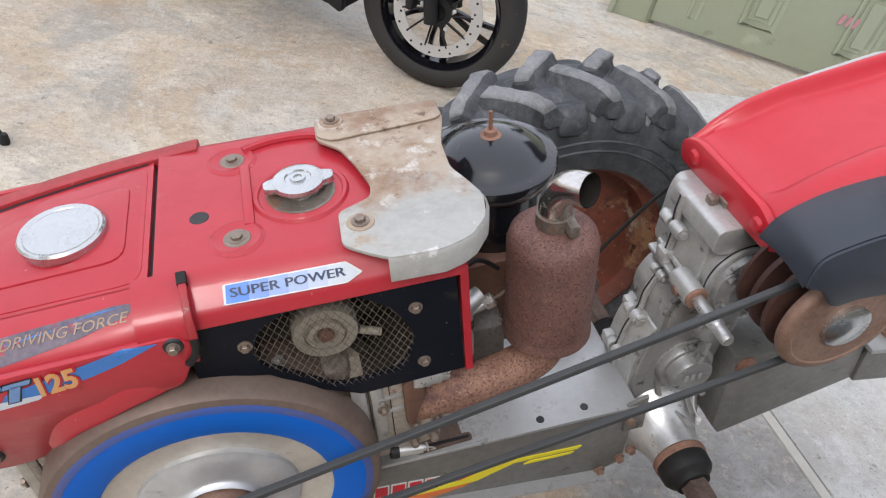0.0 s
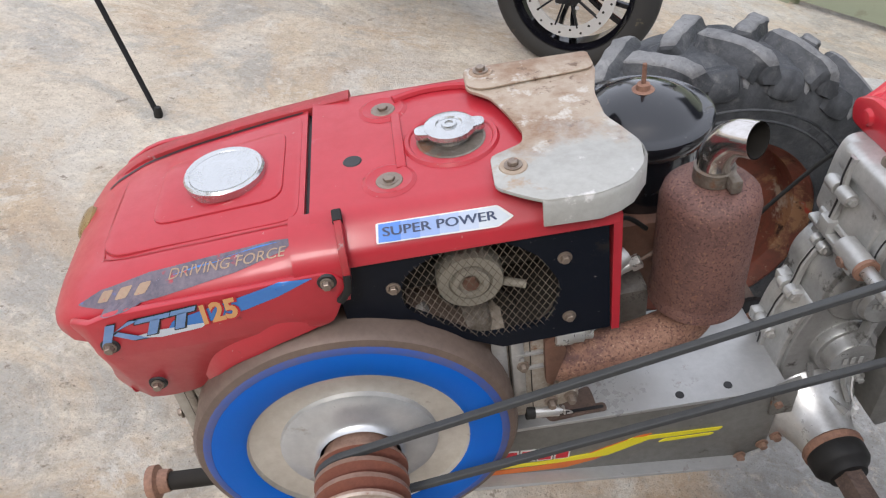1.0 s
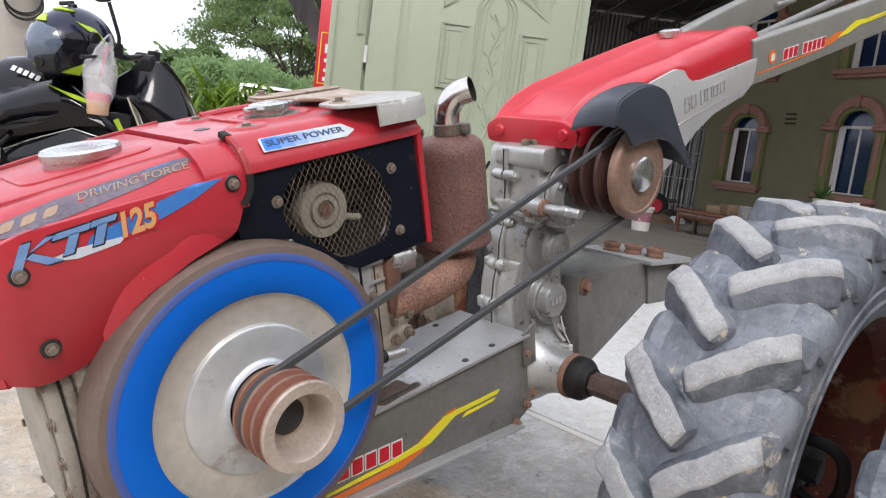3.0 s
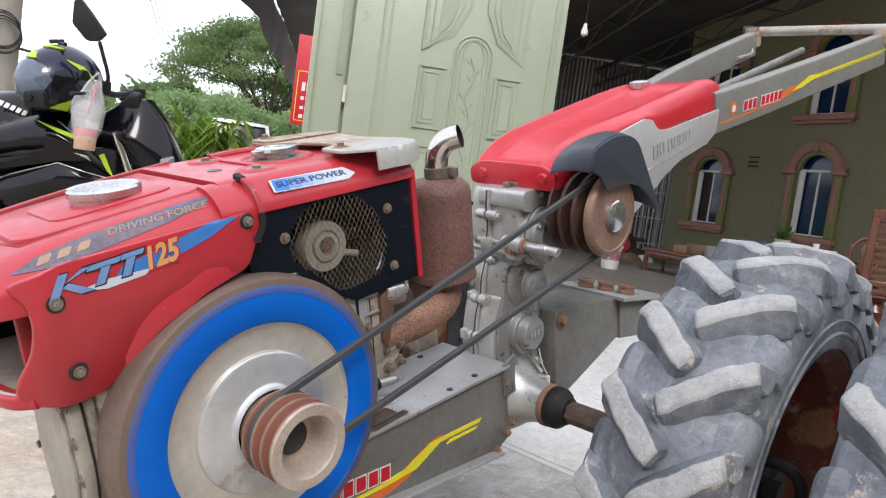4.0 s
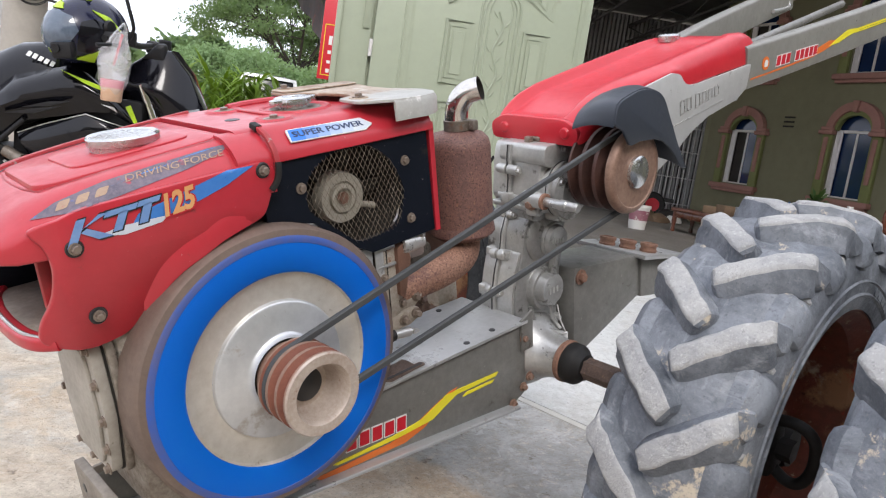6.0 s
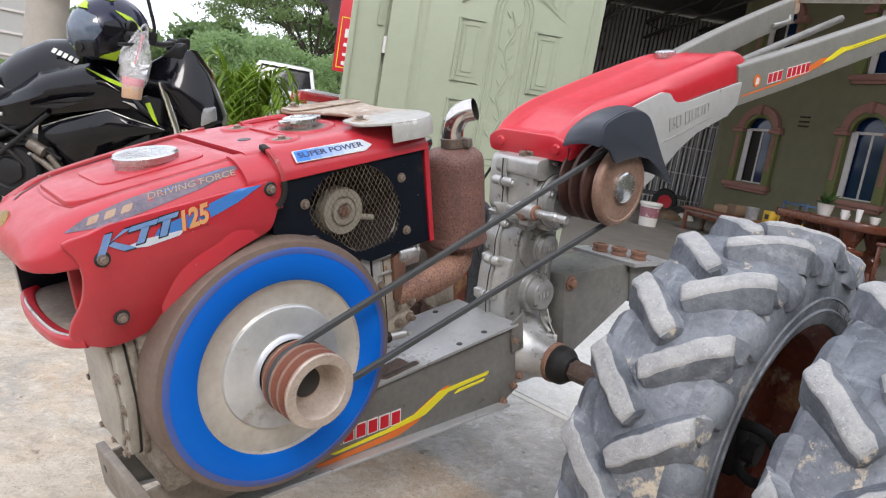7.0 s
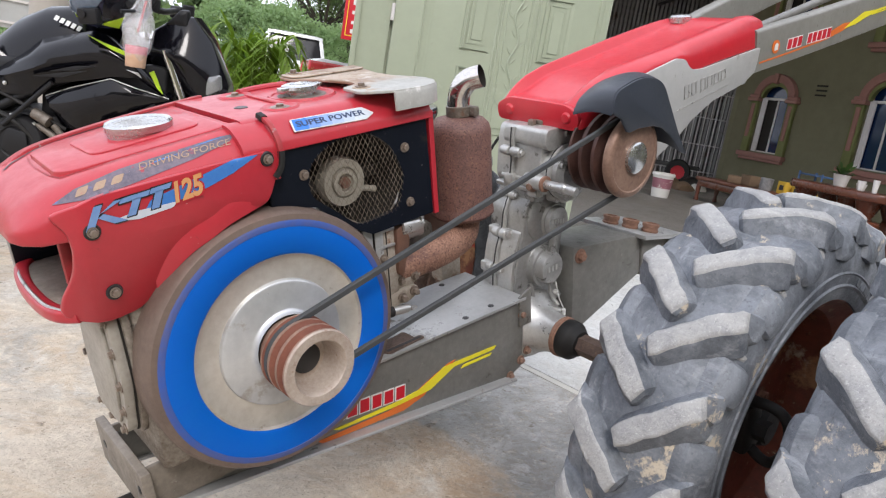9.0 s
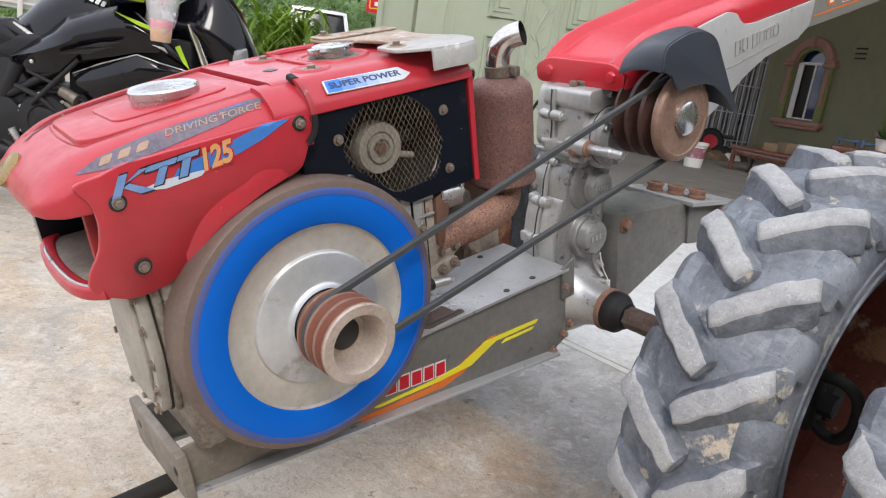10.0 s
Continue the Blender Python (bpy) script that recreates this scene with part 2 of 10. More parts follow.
M["fly_cream"] = mat("beige_turned_steel", (0.68, 0.65, 0.59), (0.54, 0.50, 0.44), 10, 0.40, metal=0.55, spread=0.13, spots=[((0.33, 0.27, 0.21), 20, 0.16, 0.55)])
M["fly_worn"] = mat("rubbed_blue_paint", (0.02, 0.09, 0.40), (0.10, 0.10, 0.19), 11, 0.55, metal=0.1, spread=0.2)
M["iron"] = mat("worn_cast_iron", (0.22, 0.11, 0.075), (0.13, 0.075, 0.055), 40, 0.55, metal=0.35, bump=0.2, bscale=200)
M["bolt_brown"] = mat("brown_bolt_steel", (0.30, 0.25, 0.205), (0.19, 0.145, 0.115), 40, 0.4, metal=0.5, spots=[((0.20, 0.10, 0.06), 90, 0.12, 0.7)])
M["pulley"] = mat("worn_pulley_iron", (0.35, 0.225, 0.165), (0.20, 0.115, 0.085), 18, 0.48, metal=0.3, spread=0.14, bump=0.1, bscale=160)
M["rim_band"] = mat("flywheel_band", (0.20, 0.145, 0.115), (0.13, 0.095, 0.078), 20, 0.55, metal=0.3)
M["fly_blue"] = mat("flywheel_blue_paint", (0.001, 0.105, 0.53), (0.003, 0.125, 0.52), 8, 0.45, spec=0.16, spots=[((0.03, 0.12, 0.42), 12, 0.0, 0.5)])
M["fly_grey"] = mat("turned_steel", (0.59, 0.60, 0.605), (0.47, 0.48, 0.49), 9, 0.36, metal=0.6, spread=0.12, spots=[((0.34, 0.31, 0.28), 18, 0.18, 0.5)])
for k_, share in (("fly_cream", 0.45), ("fly_grey", 0.6)):
    nt_ = M[k_].node_tree
    tan_ = nt_.nodes.new("ShaderNodeTangent")
    tan_.direction_type, tan_.axis = "RADIAL", "Y"
    b_ = nt_.nodes["Principled BSDF"]
    nt_.links.new(tan_.outputs[0], b_.inputs["Tangent"])
    b_.inputs["Anisotropic"].default_value = share
M["chrome"] = mat("chrome", (0.82, 0.82, 0.80), (0.7, 0.68, 0.64), 20, 0.12, metal=1.0, rvar=0.05, spots=[((0.2, 0.12, 0.08), 60, 0.12, 0.6)])
M["pipe_metal"] = mat("tarnished_chrome_pipe", (0.70, 0.68, 0.66), (0.46, 0.42, 0.38), 30, 0.18, metal=0.95, spots=[((0.07, 0.05, 0.04), 50, 0.2, 0.55)])
M["cap_metal"] = mat("bright_zinc", (0.62, 0.63, 0.63), (0.50, 0.51, 0.51), 30, 0.24, metal=0.9, bump=0.05)
M["alu"] = mat("cast_aluminium", (0.58, 0.58, 0.57), (0.42, 0.42, 0.41), 22, 0.34, metal=0.65, spread=0.14, bump=0.15, bscale=220, spots=[((0.12, 0.11, 0.10), 22, 0.2, 0.6), ((0.45, 0.44, 0.42), 50, 0.14, 0.35)])
M["alu_bright"] = mat("bright_aluminium", (0.62, 0.61, 0.59), (0.5, 0.49, 0.47), 30, 0.32, metal=0.7, bump=0.08, spots=[((0.3, 0.27, 0.23), 30, 0.16, 0.6)])
M["gear_grey"] = mat("painted_gearbox_grey", (0.37, 0.372, 0.36), (0.27, 0.27, 0.26), 18, 0.34, metal=0.4, spread=0.14, bump=0.12, bscale=200, spots=[((0.06, 0.055, 0.05), 20, 0.2, 0.6), ((0.3, 0.3, 0.29), 90, 0.07, 0.5)])
M["frame_grey"] = mat("grey_frame_paint", (0.205, 0.20, 0.185), (0.145, 0.142, 0.13), 12, spread=0.13, rough=0.42, metal=0.15, bump=0.05, spots=[((0.07, 0.055, 0.042), 25, 0.08, 0.7), ((0.28, 0.27, 0.25), 70, 0.04, 0.6)])
M["frame_top"] = mat("dusty_grey_plate", (0.47, 0.475, 0.475), (0.36, 0.365, 0.365), 14, 0.34, metal=0.35, spots=[((0.16, 0.09, 0.06), 22, 0.1, 0.7), ((0.12, 0.10, 0.08), 9, 0.16, 0.6)], bump=0.06)
M["bar_grey"] = mat("handlebar_grey_paint", (0.27, 0.265, 0.24), (0.20, 0.195, 0.175), 7, 0.42, metal=0.2, spots=[((0.12, 0.10, 0.08), 50, 0.08, 0.7)])
M["bar_light"] = mat("side_plate_grey_paint", (0.48, 0.48, 0.47), (0.40, 0.40, 0.39), 9, 0.42, metal=0.15, spots=[((0.24, 0.22, 0.19), 30, 0.12, 0.7)])
M["bar_rust"] = mat("rust_flecked_bar", (0.40, 0.38, 0.35), (0.29, 0.25, 0.21), 18, 0.5, metal=0.2, spread=0.13, spots=[((0.20, 0.11, 0.07), 30, 0.18, 0.8), ((0.5, 0.49, 0.47), 60, 0.1, 0.4)])
M["guard"] = mat("dark_plastic", (0.030, 0.036, 0.049), (0.042, 0.048, 0.061), 12, 0.42, bump=0.08, bscale=300, spots=[((0.08, 0.085, 0.092), 60, 0.04, 0.6)], spec=0.35)
M["plate_rust"] = mat("rust_stained_plate", (0.42, 0.355, 0.28), (0.29, 0.20, 0.135), 9, 0.65, spots=[((0.24, 0.135, 0.075), 9, 0.36, 0.85), ((0.52, 0.49, 0.44), 17, 0.16, 0.5), ((0.16, 0.08, 0.045), 40, 0.10, 0.85)], bump=0.25, bscale=160)


def worn_rubber(name, deep, worn, scuff, mud, pits, rough=0.58, mud_cover=0.0, relief=0.5, bscale=150, grit=0.12):
    """Field-worn tyre rubber: patchy tone, long pale scuffs, dull specks, dark cracks and dried mud."""
    m = bpy.data.materials.new(name)
    m.use_nodes = True
    nd, ln = m.node_tree.nodes, m.node_tree.links
    b = nd["Principled BSDF"]
    tc, oi = nd.new("ShaderNodeTexCoord"), nd.new("ShaderNodeObjectInfo")
    far = nd.new("ShaderNodeMath")
    far.operation = "MULTIPLY"
    far.inputs[1].default_value = 7.0
    ln.new(oi.outputs["Random"], far.inputs[0])
    place = nd.new("ShaderNodeVectorMath")
    ln.new(tc.outputs["Object"], place.inputs[0])
    ln.new(far.outputs[0], place.inputs[1])
    def grain(s, detail=8, r=0.7, stretch=(1, 1, 1), turn=(0, 0, 0), warp=0.0):
        mp = nd.new("ShaderNodeMapping")
        mp.inputs["Scale"].default_value, mp.inputs["Rotation"].default_value = stretch, turn
        ln.new(place.outputs[0], mp.inputs["Vector"])
        n = nd.new("ShaderNodeTexNoise")
        n.inputs["Scale"].default_value, n.inputs["Detail"].default_value, n.inputs["Roughness"].default_value = s, detail, r
        n.inputs["Distortion"].default_value = warp
        ln.new(mp.outputs[0], n.inputs["Vector"])
        return n.outputs[0]
    def edge(src, lo, hi, top=1.0):
        r = nd.new("ShaderNodeMapRange")
        r.inputs[1].default_value, r.inputs[2].default_value, r.inputs[4].default_value = lo, hi, top
        ln.new(src, r.inputs[0])
        return r.outputs[0]
    def blend(fac, a, c):
        x = nd.new("ShaderNodeMix")
        x.data_type = "RGBA"
        ln.new(fac, x.inputs[0])
        for src, sock in ((a, x.inputs[6]), (c, x.inputs[7])):
            if isinstance(src, tuple):
                sock.default_value = (*src, 1)
            else:
                ln.new(src, sock)
        return x.outputs[2]
    col = blend(edge(grain(11, 9, 0.72, warp=0.5), 0.38, 0.62), deep, worn)
    col = blend(edge(grain(46, 6, 0.75), 0.50, 0.66, 0.4), col, tuple(v * 0.72 for v in deep))
    col = blend(edge(grain(34, 6, 0.72, (1, 0.14, 1), (0.5, 0.3, 0.2)), 0.56, 0.68, 0.5), col, scuff)
    col = blend(edge(grain(60, 4, 0.7, (0.10, 1, 0.6), (0.2, 0.9, 0.6)), 0.60, 0.70, 0.45), col, scuff)
    col = blend(edge(grain(230, 3, 0.7), 0.58, 0.68, grit), col, tuple(min(0.6, v * 1.15) for v in scuff))
    col = blend(edge(grain(150, 4, 0.75), 0.58, 0.68, 0.5), col, pits)
    if mud_cover:
        both = nd.new("ShaderNodeMath")
        both.operation = "MULTIPLY"
        ln.new(edge(grain(9, 8, 0.72), 0.70 - mud_cover, 0.73 - mud_cover), both.inputs[0])
        ln.new(edge(grain(75, 5, 0.75), 0.40, 0.52, 0.85), both.inputs[1])
        col = blend(both.outputs[0], col, mud)
    ln.new(col, b.inputs["Base Color"])
    rr = nd.new("ShaderNodeMapRange")
    rr.inputs[3].default_value, rr.inputs[4].default_value = rough - 0.14, min(1, rough + 0.16)
    ln.new(edge(grain(17, 6, 0.7), 0.35, 0.65), rr.inputs[0])
    ln.new(rr.outputs[0], b.inputs["Roughness"])
    add = nd.new("ShaderNodeMath")
    add.operation = "MULTIPLY_ADD"
    add.inputs[1].default_value = 0.4
    ln.new(grain(bscale, 7, 0.75), add.inputs[0])
    ln.new(grain(30, 7, 0.7), add.inputs[2])
    bu = nd.new("ShaderNodeBump")
    bu.inputs["Strength"].default_value, bu.inputs["Distance"].default_value = relief, 0.006
    ln.new(add.outputs[0], bu.inputs["Height"])
    ln.new(bu.outputs[0], b.inputs["Normal"])
    return m


M["rubber"] = worn_rubber("dusty_tyre_rubber", (0.078, 0.087, 0.102), (0.205, 0.220, 0.244), (0.34, 0.355, 0.375), (0.52, 0.44, 0.33), (0.05, 0.053, 0.06), 0.50, 0.10, 0.30)
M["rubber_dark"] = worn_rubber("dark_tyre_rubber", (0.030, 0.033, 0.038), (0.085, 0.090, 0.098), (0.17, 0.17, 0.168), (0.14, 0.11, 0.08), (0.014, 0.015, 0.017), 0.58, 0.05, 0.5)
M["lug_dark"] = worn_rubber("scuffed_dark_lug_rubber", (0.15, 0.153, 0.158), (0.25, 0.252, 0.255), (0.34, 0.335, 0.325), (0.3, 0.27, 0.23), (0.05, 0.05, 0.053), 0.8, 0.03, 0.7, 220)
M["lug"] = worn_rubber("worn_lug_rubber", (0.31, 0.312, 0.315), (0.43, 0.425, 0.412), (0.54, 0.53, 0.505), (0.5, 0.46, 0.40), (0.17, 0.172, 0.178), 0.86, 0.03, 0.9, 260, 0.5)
M["frame_dusty"] = mat("dusty_brown_frame", (0.27, 0.235, 0.195), (0.17, 0.145, 0.12), 14, 0.6, metal=0.1, spread=0.13, bump=0.1, spots=[((0.09, 0.06, 0.04), 22, 0.06, 0.8), ((0.36, 0.34, 0.31), 50, 0.04, 0.6)])
M["boot"] = mat("black_rubber", (0.010, 0.010, 0.011), (0.024, 0.023, 0.021), 40, 0.6, spec=0.3)
M["belt"] = mat("belt_rubber", (0.038, 0.041, 0.043), (0.065, 0.067, 0.068), 60, 0.7, bump=0.2, bscale=300)
M["rim_red"] = mat("rusty_red_rim", (0.27, 0.075, 0.045), (0.16, 0.060, 0.040), 7, spread=0.10, rough=0.6, bump=0.5, bscale=90, spots=[((0.44, 0.24, 0.125), 7, 0.26, 0.85), ((0.56, 0.05, 0.03), 6, 0.10, 0.5), ((0.56, 0.47, 0.37), 9, 0.13, 0.9), ((0.06, 0.034, 0.027), 26, 0.14, 0.8), ((0.50, 0.36, 0.24), 60, 0.12, 0.9)])
M["mesh_wire"] = mat("rusty_wire", (0.30, 0.255, 0.20), (0.11, 0.08, 0.058), 26, 0.5, metal=0.4, spread=0.10)
M["dark"] = mat("dark_grimy_metal", (0.014, 0.013, 0.012), (0.028, 0.024, 0.020), 25, 0.7, bump=0.2, spec=0.25)
M["engine"] = mat("oily_engine_metal", (0.26, 0.23, 0.195), (0.065, 0.048, 0.036), 22, 0.5, metal=0.4, bump=0.3, bscale=140, spots=[((0.16, 0.08, 0.045), 26, 0.2, 0.8), ((0.36, 0.34, 0.31), 45, 0.14, 0.4)])
M["engine_light"] = mat("oily_cast_block", (0.34, 0.31, 0.27), (0.13, 0.10, 0.075), 20, 0.45, metal=0.45, spread=0.13, bump=0.3, bscale=140, spots=[((0.20, 0.10, 0.055), 22, 0.10, 0.8), ((0.03, 0.025, 0.02), 30, 0.06, 0.5)])
M["oily_block"] = mat("oily_dark_casting", (0.22, 0.205, 0.185), (0.10, 0.088, 0.075), 20, 0.32, metal=0.4, spread=0.13, bump=0.3, bscale=140, spots=[((0.34, 0.33, 0.31), 30, 0.12, 0.4), ((0.14, 0.07, 0.04), 22, 0.10, 0.7)])
M["crank_cover"] = mat("dull_cast_cover", (0.44, 0.415, 0.37), (0.33, 0.305, 0.265), 16, 0.45, metal=0.3, spread=0.14, bump=0.08, spots=[((0.16, 0.12, 0.09), 30, 0.02, 0.7)])
M["lens"] = mat("yellowed_reflector", (0.36, 0.25, 0.10), (0.2, 0.13, 0.05), 90, 0.3, metal=0.4)
M["dec_blue"] = mat("decal_blue", (0.035, 0.16, 0.50), (0.06, 0.22, 0.55), 30, 0.35, spots=[((0.35, 0.36, 0.38), 70, 0.10, 0.6)])
M["dec_white"] = mat("decal_white", (0.72, 0.72, 0.70), (0.62, 0.62, 0.61), 30, 0.4)
M["dec_orange"] = mat("decal_orange", (0.72, 0.18, 0.03), (0.6, 0.13, 0.025), 30, 0.4)
M["dec_gold"] = mat("decal_gold", (0.40, 0.29, 0.18), (0.28, 0.17, 0.12), 50, 0.4, spots=[((0.42, 0.04, 0.05), 90, 0.1, 0.5)])
M["dec_yellow"] = mat("decal_yellow", (0.78, 0.70, 0.03), (0.7, 0.6, 0.03), 30, 0.4)
M["dec_red"] = mat("decal_red", (0.55, 0.015, 0.03), (0.48, 0.012, 0.025), 30, 0.4)
M["dec_black"] = mat("decal_black", (0.012, 0.012, 0.014), (0.02, 0.02, 0.02), 30, 0.4)

# ---- the setting ----
def concrete(name, base, dark, grey, stain, rough=0.86, smears=1.0, cement=False):
    """Trowelled concrete: patchy tone, brown stains, pale smears, dark specks and pits."""
    m = bpy.data.materials.new(name)
    m.use_nodes = True
    nd, ln = m.node_tree.nodes, m.node_tree.links
    b = nd["Principled BSDF"]
    tc = nd.new("ShaderNodeTexCoord")
    def grain(s, detail=8, r=0.65, stretch=(1, 1, 1), warp=0.0):
        mp = nd.new("ShaderNodeMapping")
        mp.inputs["Scale"].default_value = stretch
        ln.new(tc.outputs["Object"], mp.inputs["Vector"])
        n = nd.new("ShaderNodeTexNoise")
        n.inputs["Scale"].default_value, n.inputs["Detail"].default_value, n.inputs["Roughness"].default_value = s, detail, r
        n.inputs["Distortion"].default_value = warp
        ln.new(mp.outputs[0], n.inputs["Vector"])
        return n.outputs[0]
    def edge(src, lo, hi, top=1.0):
        r = nd.new("ShaderNodeMapRange")
        r.inputs[1].default_value, r.inputs[2].default_value, r.inputs[4].default_value = lo, hi, top
        ln.new(src, r.inputs[0])
        return r.outputs[0]
    def blend(fac, a, c):
        x = nd.new("ShaderNodeMix")
        x.data_type = "RGBA"
        ln.new(fac, x.inputs[0])
        for src, sock in ((a, x.inputs[6]), (c, x.inputs[7])):
            if isinstance(src, tuple):
                sock.default_value = (*src, 1)
            else:
                ln.new(src, sock)
        return x.outputs[2]
    col = blend(edge(grain(1.3, 9, 0.7, warp=0.6), 0.40, 0.60), base, dark)
    col = blend(edge(grain(0.75, 5, 0.6, (1, 1.6, 1)), 0.46, 0.60, 0.9), col, grey)
    col = blend(edge(grain(1.4, 9, 0.74, warp=0.8), 0.49, 0.62, 0.8), col, stain)
    col = blend(edge(grain(2.6, 9, 0.75, (1, 1.25, 1), 0.7), 0.52, 0.62, 0.7 * smears), col, tuple(min(0.75, v * 1.22) for v in base))
    col = blend(edge(grain(2.3, 8, 0.72, (1.2, 1, 1), 1.2), 0.49, 0.60, 0.62 * smears), col, (stain[0] * 1.28, stain[1] * 1.42, stain[2] * 1.55))
    col = blend(edge(grain(1.6, 9, 0.74, (1, 1.3, 1), 0.9), 0.52, 0.60, 0.75 * smears), col, tuple(v * 0.68 for v in grey))
    col = blend(edge(grain(4.5, 9, 0.75, warp=0.6), 0.56, 0.64, 0.7 * smears), col, tuple(min(0.72, v * 1.18) for v in grey))
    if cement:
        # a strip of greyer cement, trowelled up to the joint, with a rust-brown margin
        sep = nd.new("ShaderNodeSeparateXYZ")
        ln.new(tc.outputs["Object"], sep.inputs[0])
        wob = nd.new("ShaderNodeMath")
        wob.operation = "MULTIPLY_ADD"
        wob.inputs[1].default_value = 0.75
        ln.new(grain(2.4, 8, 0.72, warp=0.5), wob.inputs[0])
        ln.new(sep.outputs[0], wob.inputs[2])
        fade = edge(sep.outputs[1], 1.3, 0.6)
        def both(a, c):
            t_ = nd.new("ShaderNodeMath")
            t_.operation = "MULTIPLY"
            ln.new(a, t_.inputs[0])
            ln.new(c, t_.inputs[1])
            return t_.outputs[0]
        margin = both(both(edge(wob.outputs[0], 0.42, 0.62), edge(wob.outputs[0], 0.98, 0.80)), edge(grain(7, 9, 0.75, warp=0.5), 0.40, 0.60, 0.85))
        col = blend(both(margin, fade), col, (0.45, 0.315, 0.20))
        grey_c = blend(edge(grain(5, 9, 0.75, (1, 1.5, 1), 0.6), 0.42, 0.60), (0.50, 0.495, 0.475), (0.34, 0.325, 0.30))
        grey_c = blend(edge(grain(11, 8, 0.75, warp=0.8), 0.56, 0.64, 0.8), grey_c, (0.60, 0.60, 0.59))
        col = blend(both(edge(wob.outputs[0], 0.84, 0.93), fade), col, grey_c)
    col = blend(edge(grain(22, 8, 0.78, warp=0.4), 0.50, 0.62, 0.45), col, tuple(v * 0.66 for v in dark))
    col = blend(edge(grain(30, 7, 0.78, warp=0.4), 0.54, 0.64, 0.5), col, tuple(min(0.75, v * 1.2) for v in base))
    col = blend(edge(grain(75, 6, 0.8), 0.50, 0.64, 0.38), col, tuple(v * 0.58 for v in dark))
    col = blend(edge(grain(150, 3, 0.7), 0.64, 0.69, 0.7), col, (0.09, 0.075, 0.06))
    col = blend(edge(grain(16, 5, 0.75), 0.62, 0.68, 0.7), col, (0.16, 0.12, 0.085))
    ln.new(col, b.inputs["Base Color"])
    b.inputs["Roughness"].default_value = rough
    add = nd.new("ShaderNodeMath")
    add.operation = "MULTIPLY_ADD"
    add.inputs[1].default_value = 0.35
    ln.new(grain(95, 8, 0.75), add.inputs[0])
    ln.new(grain(9, 9, 0.7), add.inputs[2])
    bp_ = nd.new("ShaderNodeBump")
    bp_.inputs["Strength"].default_value, bp_.inputs["Distance"].default_value = 0.75, 0.02
    ln.new(add.outputs[0], bp_.inputs["Height"])
    ln.new(bp_.outputs[0], b.inputs["Normal"])
    return m


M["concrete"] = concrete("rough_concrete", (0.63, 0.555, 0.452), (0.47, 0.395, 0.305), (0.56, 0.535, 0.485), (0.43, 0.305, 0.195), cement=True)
# indoor floor tones are lowered: the roof's shade is put into the colour
M["floor_shade"] = concrete("worn_shaded_floor", (0.20, 0.185, 0.165), (0.15, 0.135, 0.12), (0.18, 0.17, 0.155), (0.12, 0.10, 0.08), 0.6, 0.5)
M["slab"] = concrete("smooth_concrete", (0.66, 0.65, 0.62), (0.57, 0.56, 0.53), (0.62, 0.62, 0.61), (0.50, 0.47, 0.42), 0.6, 0.5)
M["door_green"] = mat("pale_green_paint", (0.35, 0.385, 0.285), (0.29, 0.325, 0.24), 1.6, 0.38, metal=0.05, spots=[((0.26, 0.275, 0.20), 5, 0.08, 0.5), ((0.40, 0.43, 0.33), 3.0, 0.10, 0.35)], bump=0.05, bscale=12)
M["wall_olive"] = mat("olive_wall_paint", (0.170, 0.160, 0.095), (0.128, 0.122, 0.072), 0.7, 0.85, bump=0.1, bscale=40)
M["trim_pink"] = mat("pink_trim_paint", (0.29, 0.145, 0.115), (0.235, 0.115, 0.092), 3, 0.7)
M["trim_green"] = mat("green_trim_paint", (0.15, 0.165, 0.052), (0.12, 0.13, 0.043), 3, 0.7)
M["glass_blue"] = mat("blue_window_glass", (0.006, 0.020, 0.065), (0.004, 0.014, 0.05), 1.5, 0.08, rvar=0.03)
M["win_frame"] = mat("window_frame_paint", (0.62, 0.60, 0.58), (0.5, 0.48, 0.46), 6, 0.5)
M["corrugated"] = mat("galvanised_sheet", (0.24, 0.235, 0.23), (0.17, 0.165, 0.16), 2.0, 0.5, metal=0.5, spots=[((0.10, 0.07, 0.05), 3, 0.2, 0.8)])
M["steel_dark"] = mat("dark_steel", (0.06, 0.058, 0.056), (0.04, 0.038, 0.036), 6, 0.55, metal=0.4)

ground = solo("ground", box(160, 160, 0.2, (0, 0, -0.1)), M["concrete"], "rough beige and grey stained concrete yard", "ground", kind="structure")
slab = solo("pavement", span(1.115, 6.0, -3.0, 1.9, -0.1, 0.006), M["slab"], "smooth grey concrete slab with a pale joint", "pavement", kind="structure")
joint = solo("trim", span(1.085, 1.112, -3.0, 1.9, -0.1, 0.004), mat("joint_mortar", (0.55, 0.53, 0.48), (0.45, 0.43, 0.38), 20, 0.8, bump=0.4), "pale mortar joint between two slabs", "joint", kind="structure")

# darker sheet over the ground, painted for the shade under the roof
floor = solo("floor", prism([(3.4, 2.1), (6.2, -0.1), (7.0, -8.2), (17.0, -8.2), (17.4, 5.0), (11.4, 10.0), (5.6, 4.6)], -0.02, 0.011, 0, "xy"), M["floor_shade"], "worn cement floor inside the open shed, roof shade put into its colour", "floor", kind="structure")

# door leaf: stands along a line over the yard
DOOR = shift(2.132, 2.713, 0.0) @ rot(0, 0, -32.56)

# ---- the walking tractor ----
M["fan_grey"] = mat("dusty_grey_pulley", (0.38, 0.355, 0.30), (0.27, 0.245, 0.20), 30, 0.55, metal=0.25)
AXLE = (0.46, -0.07, 0.38)
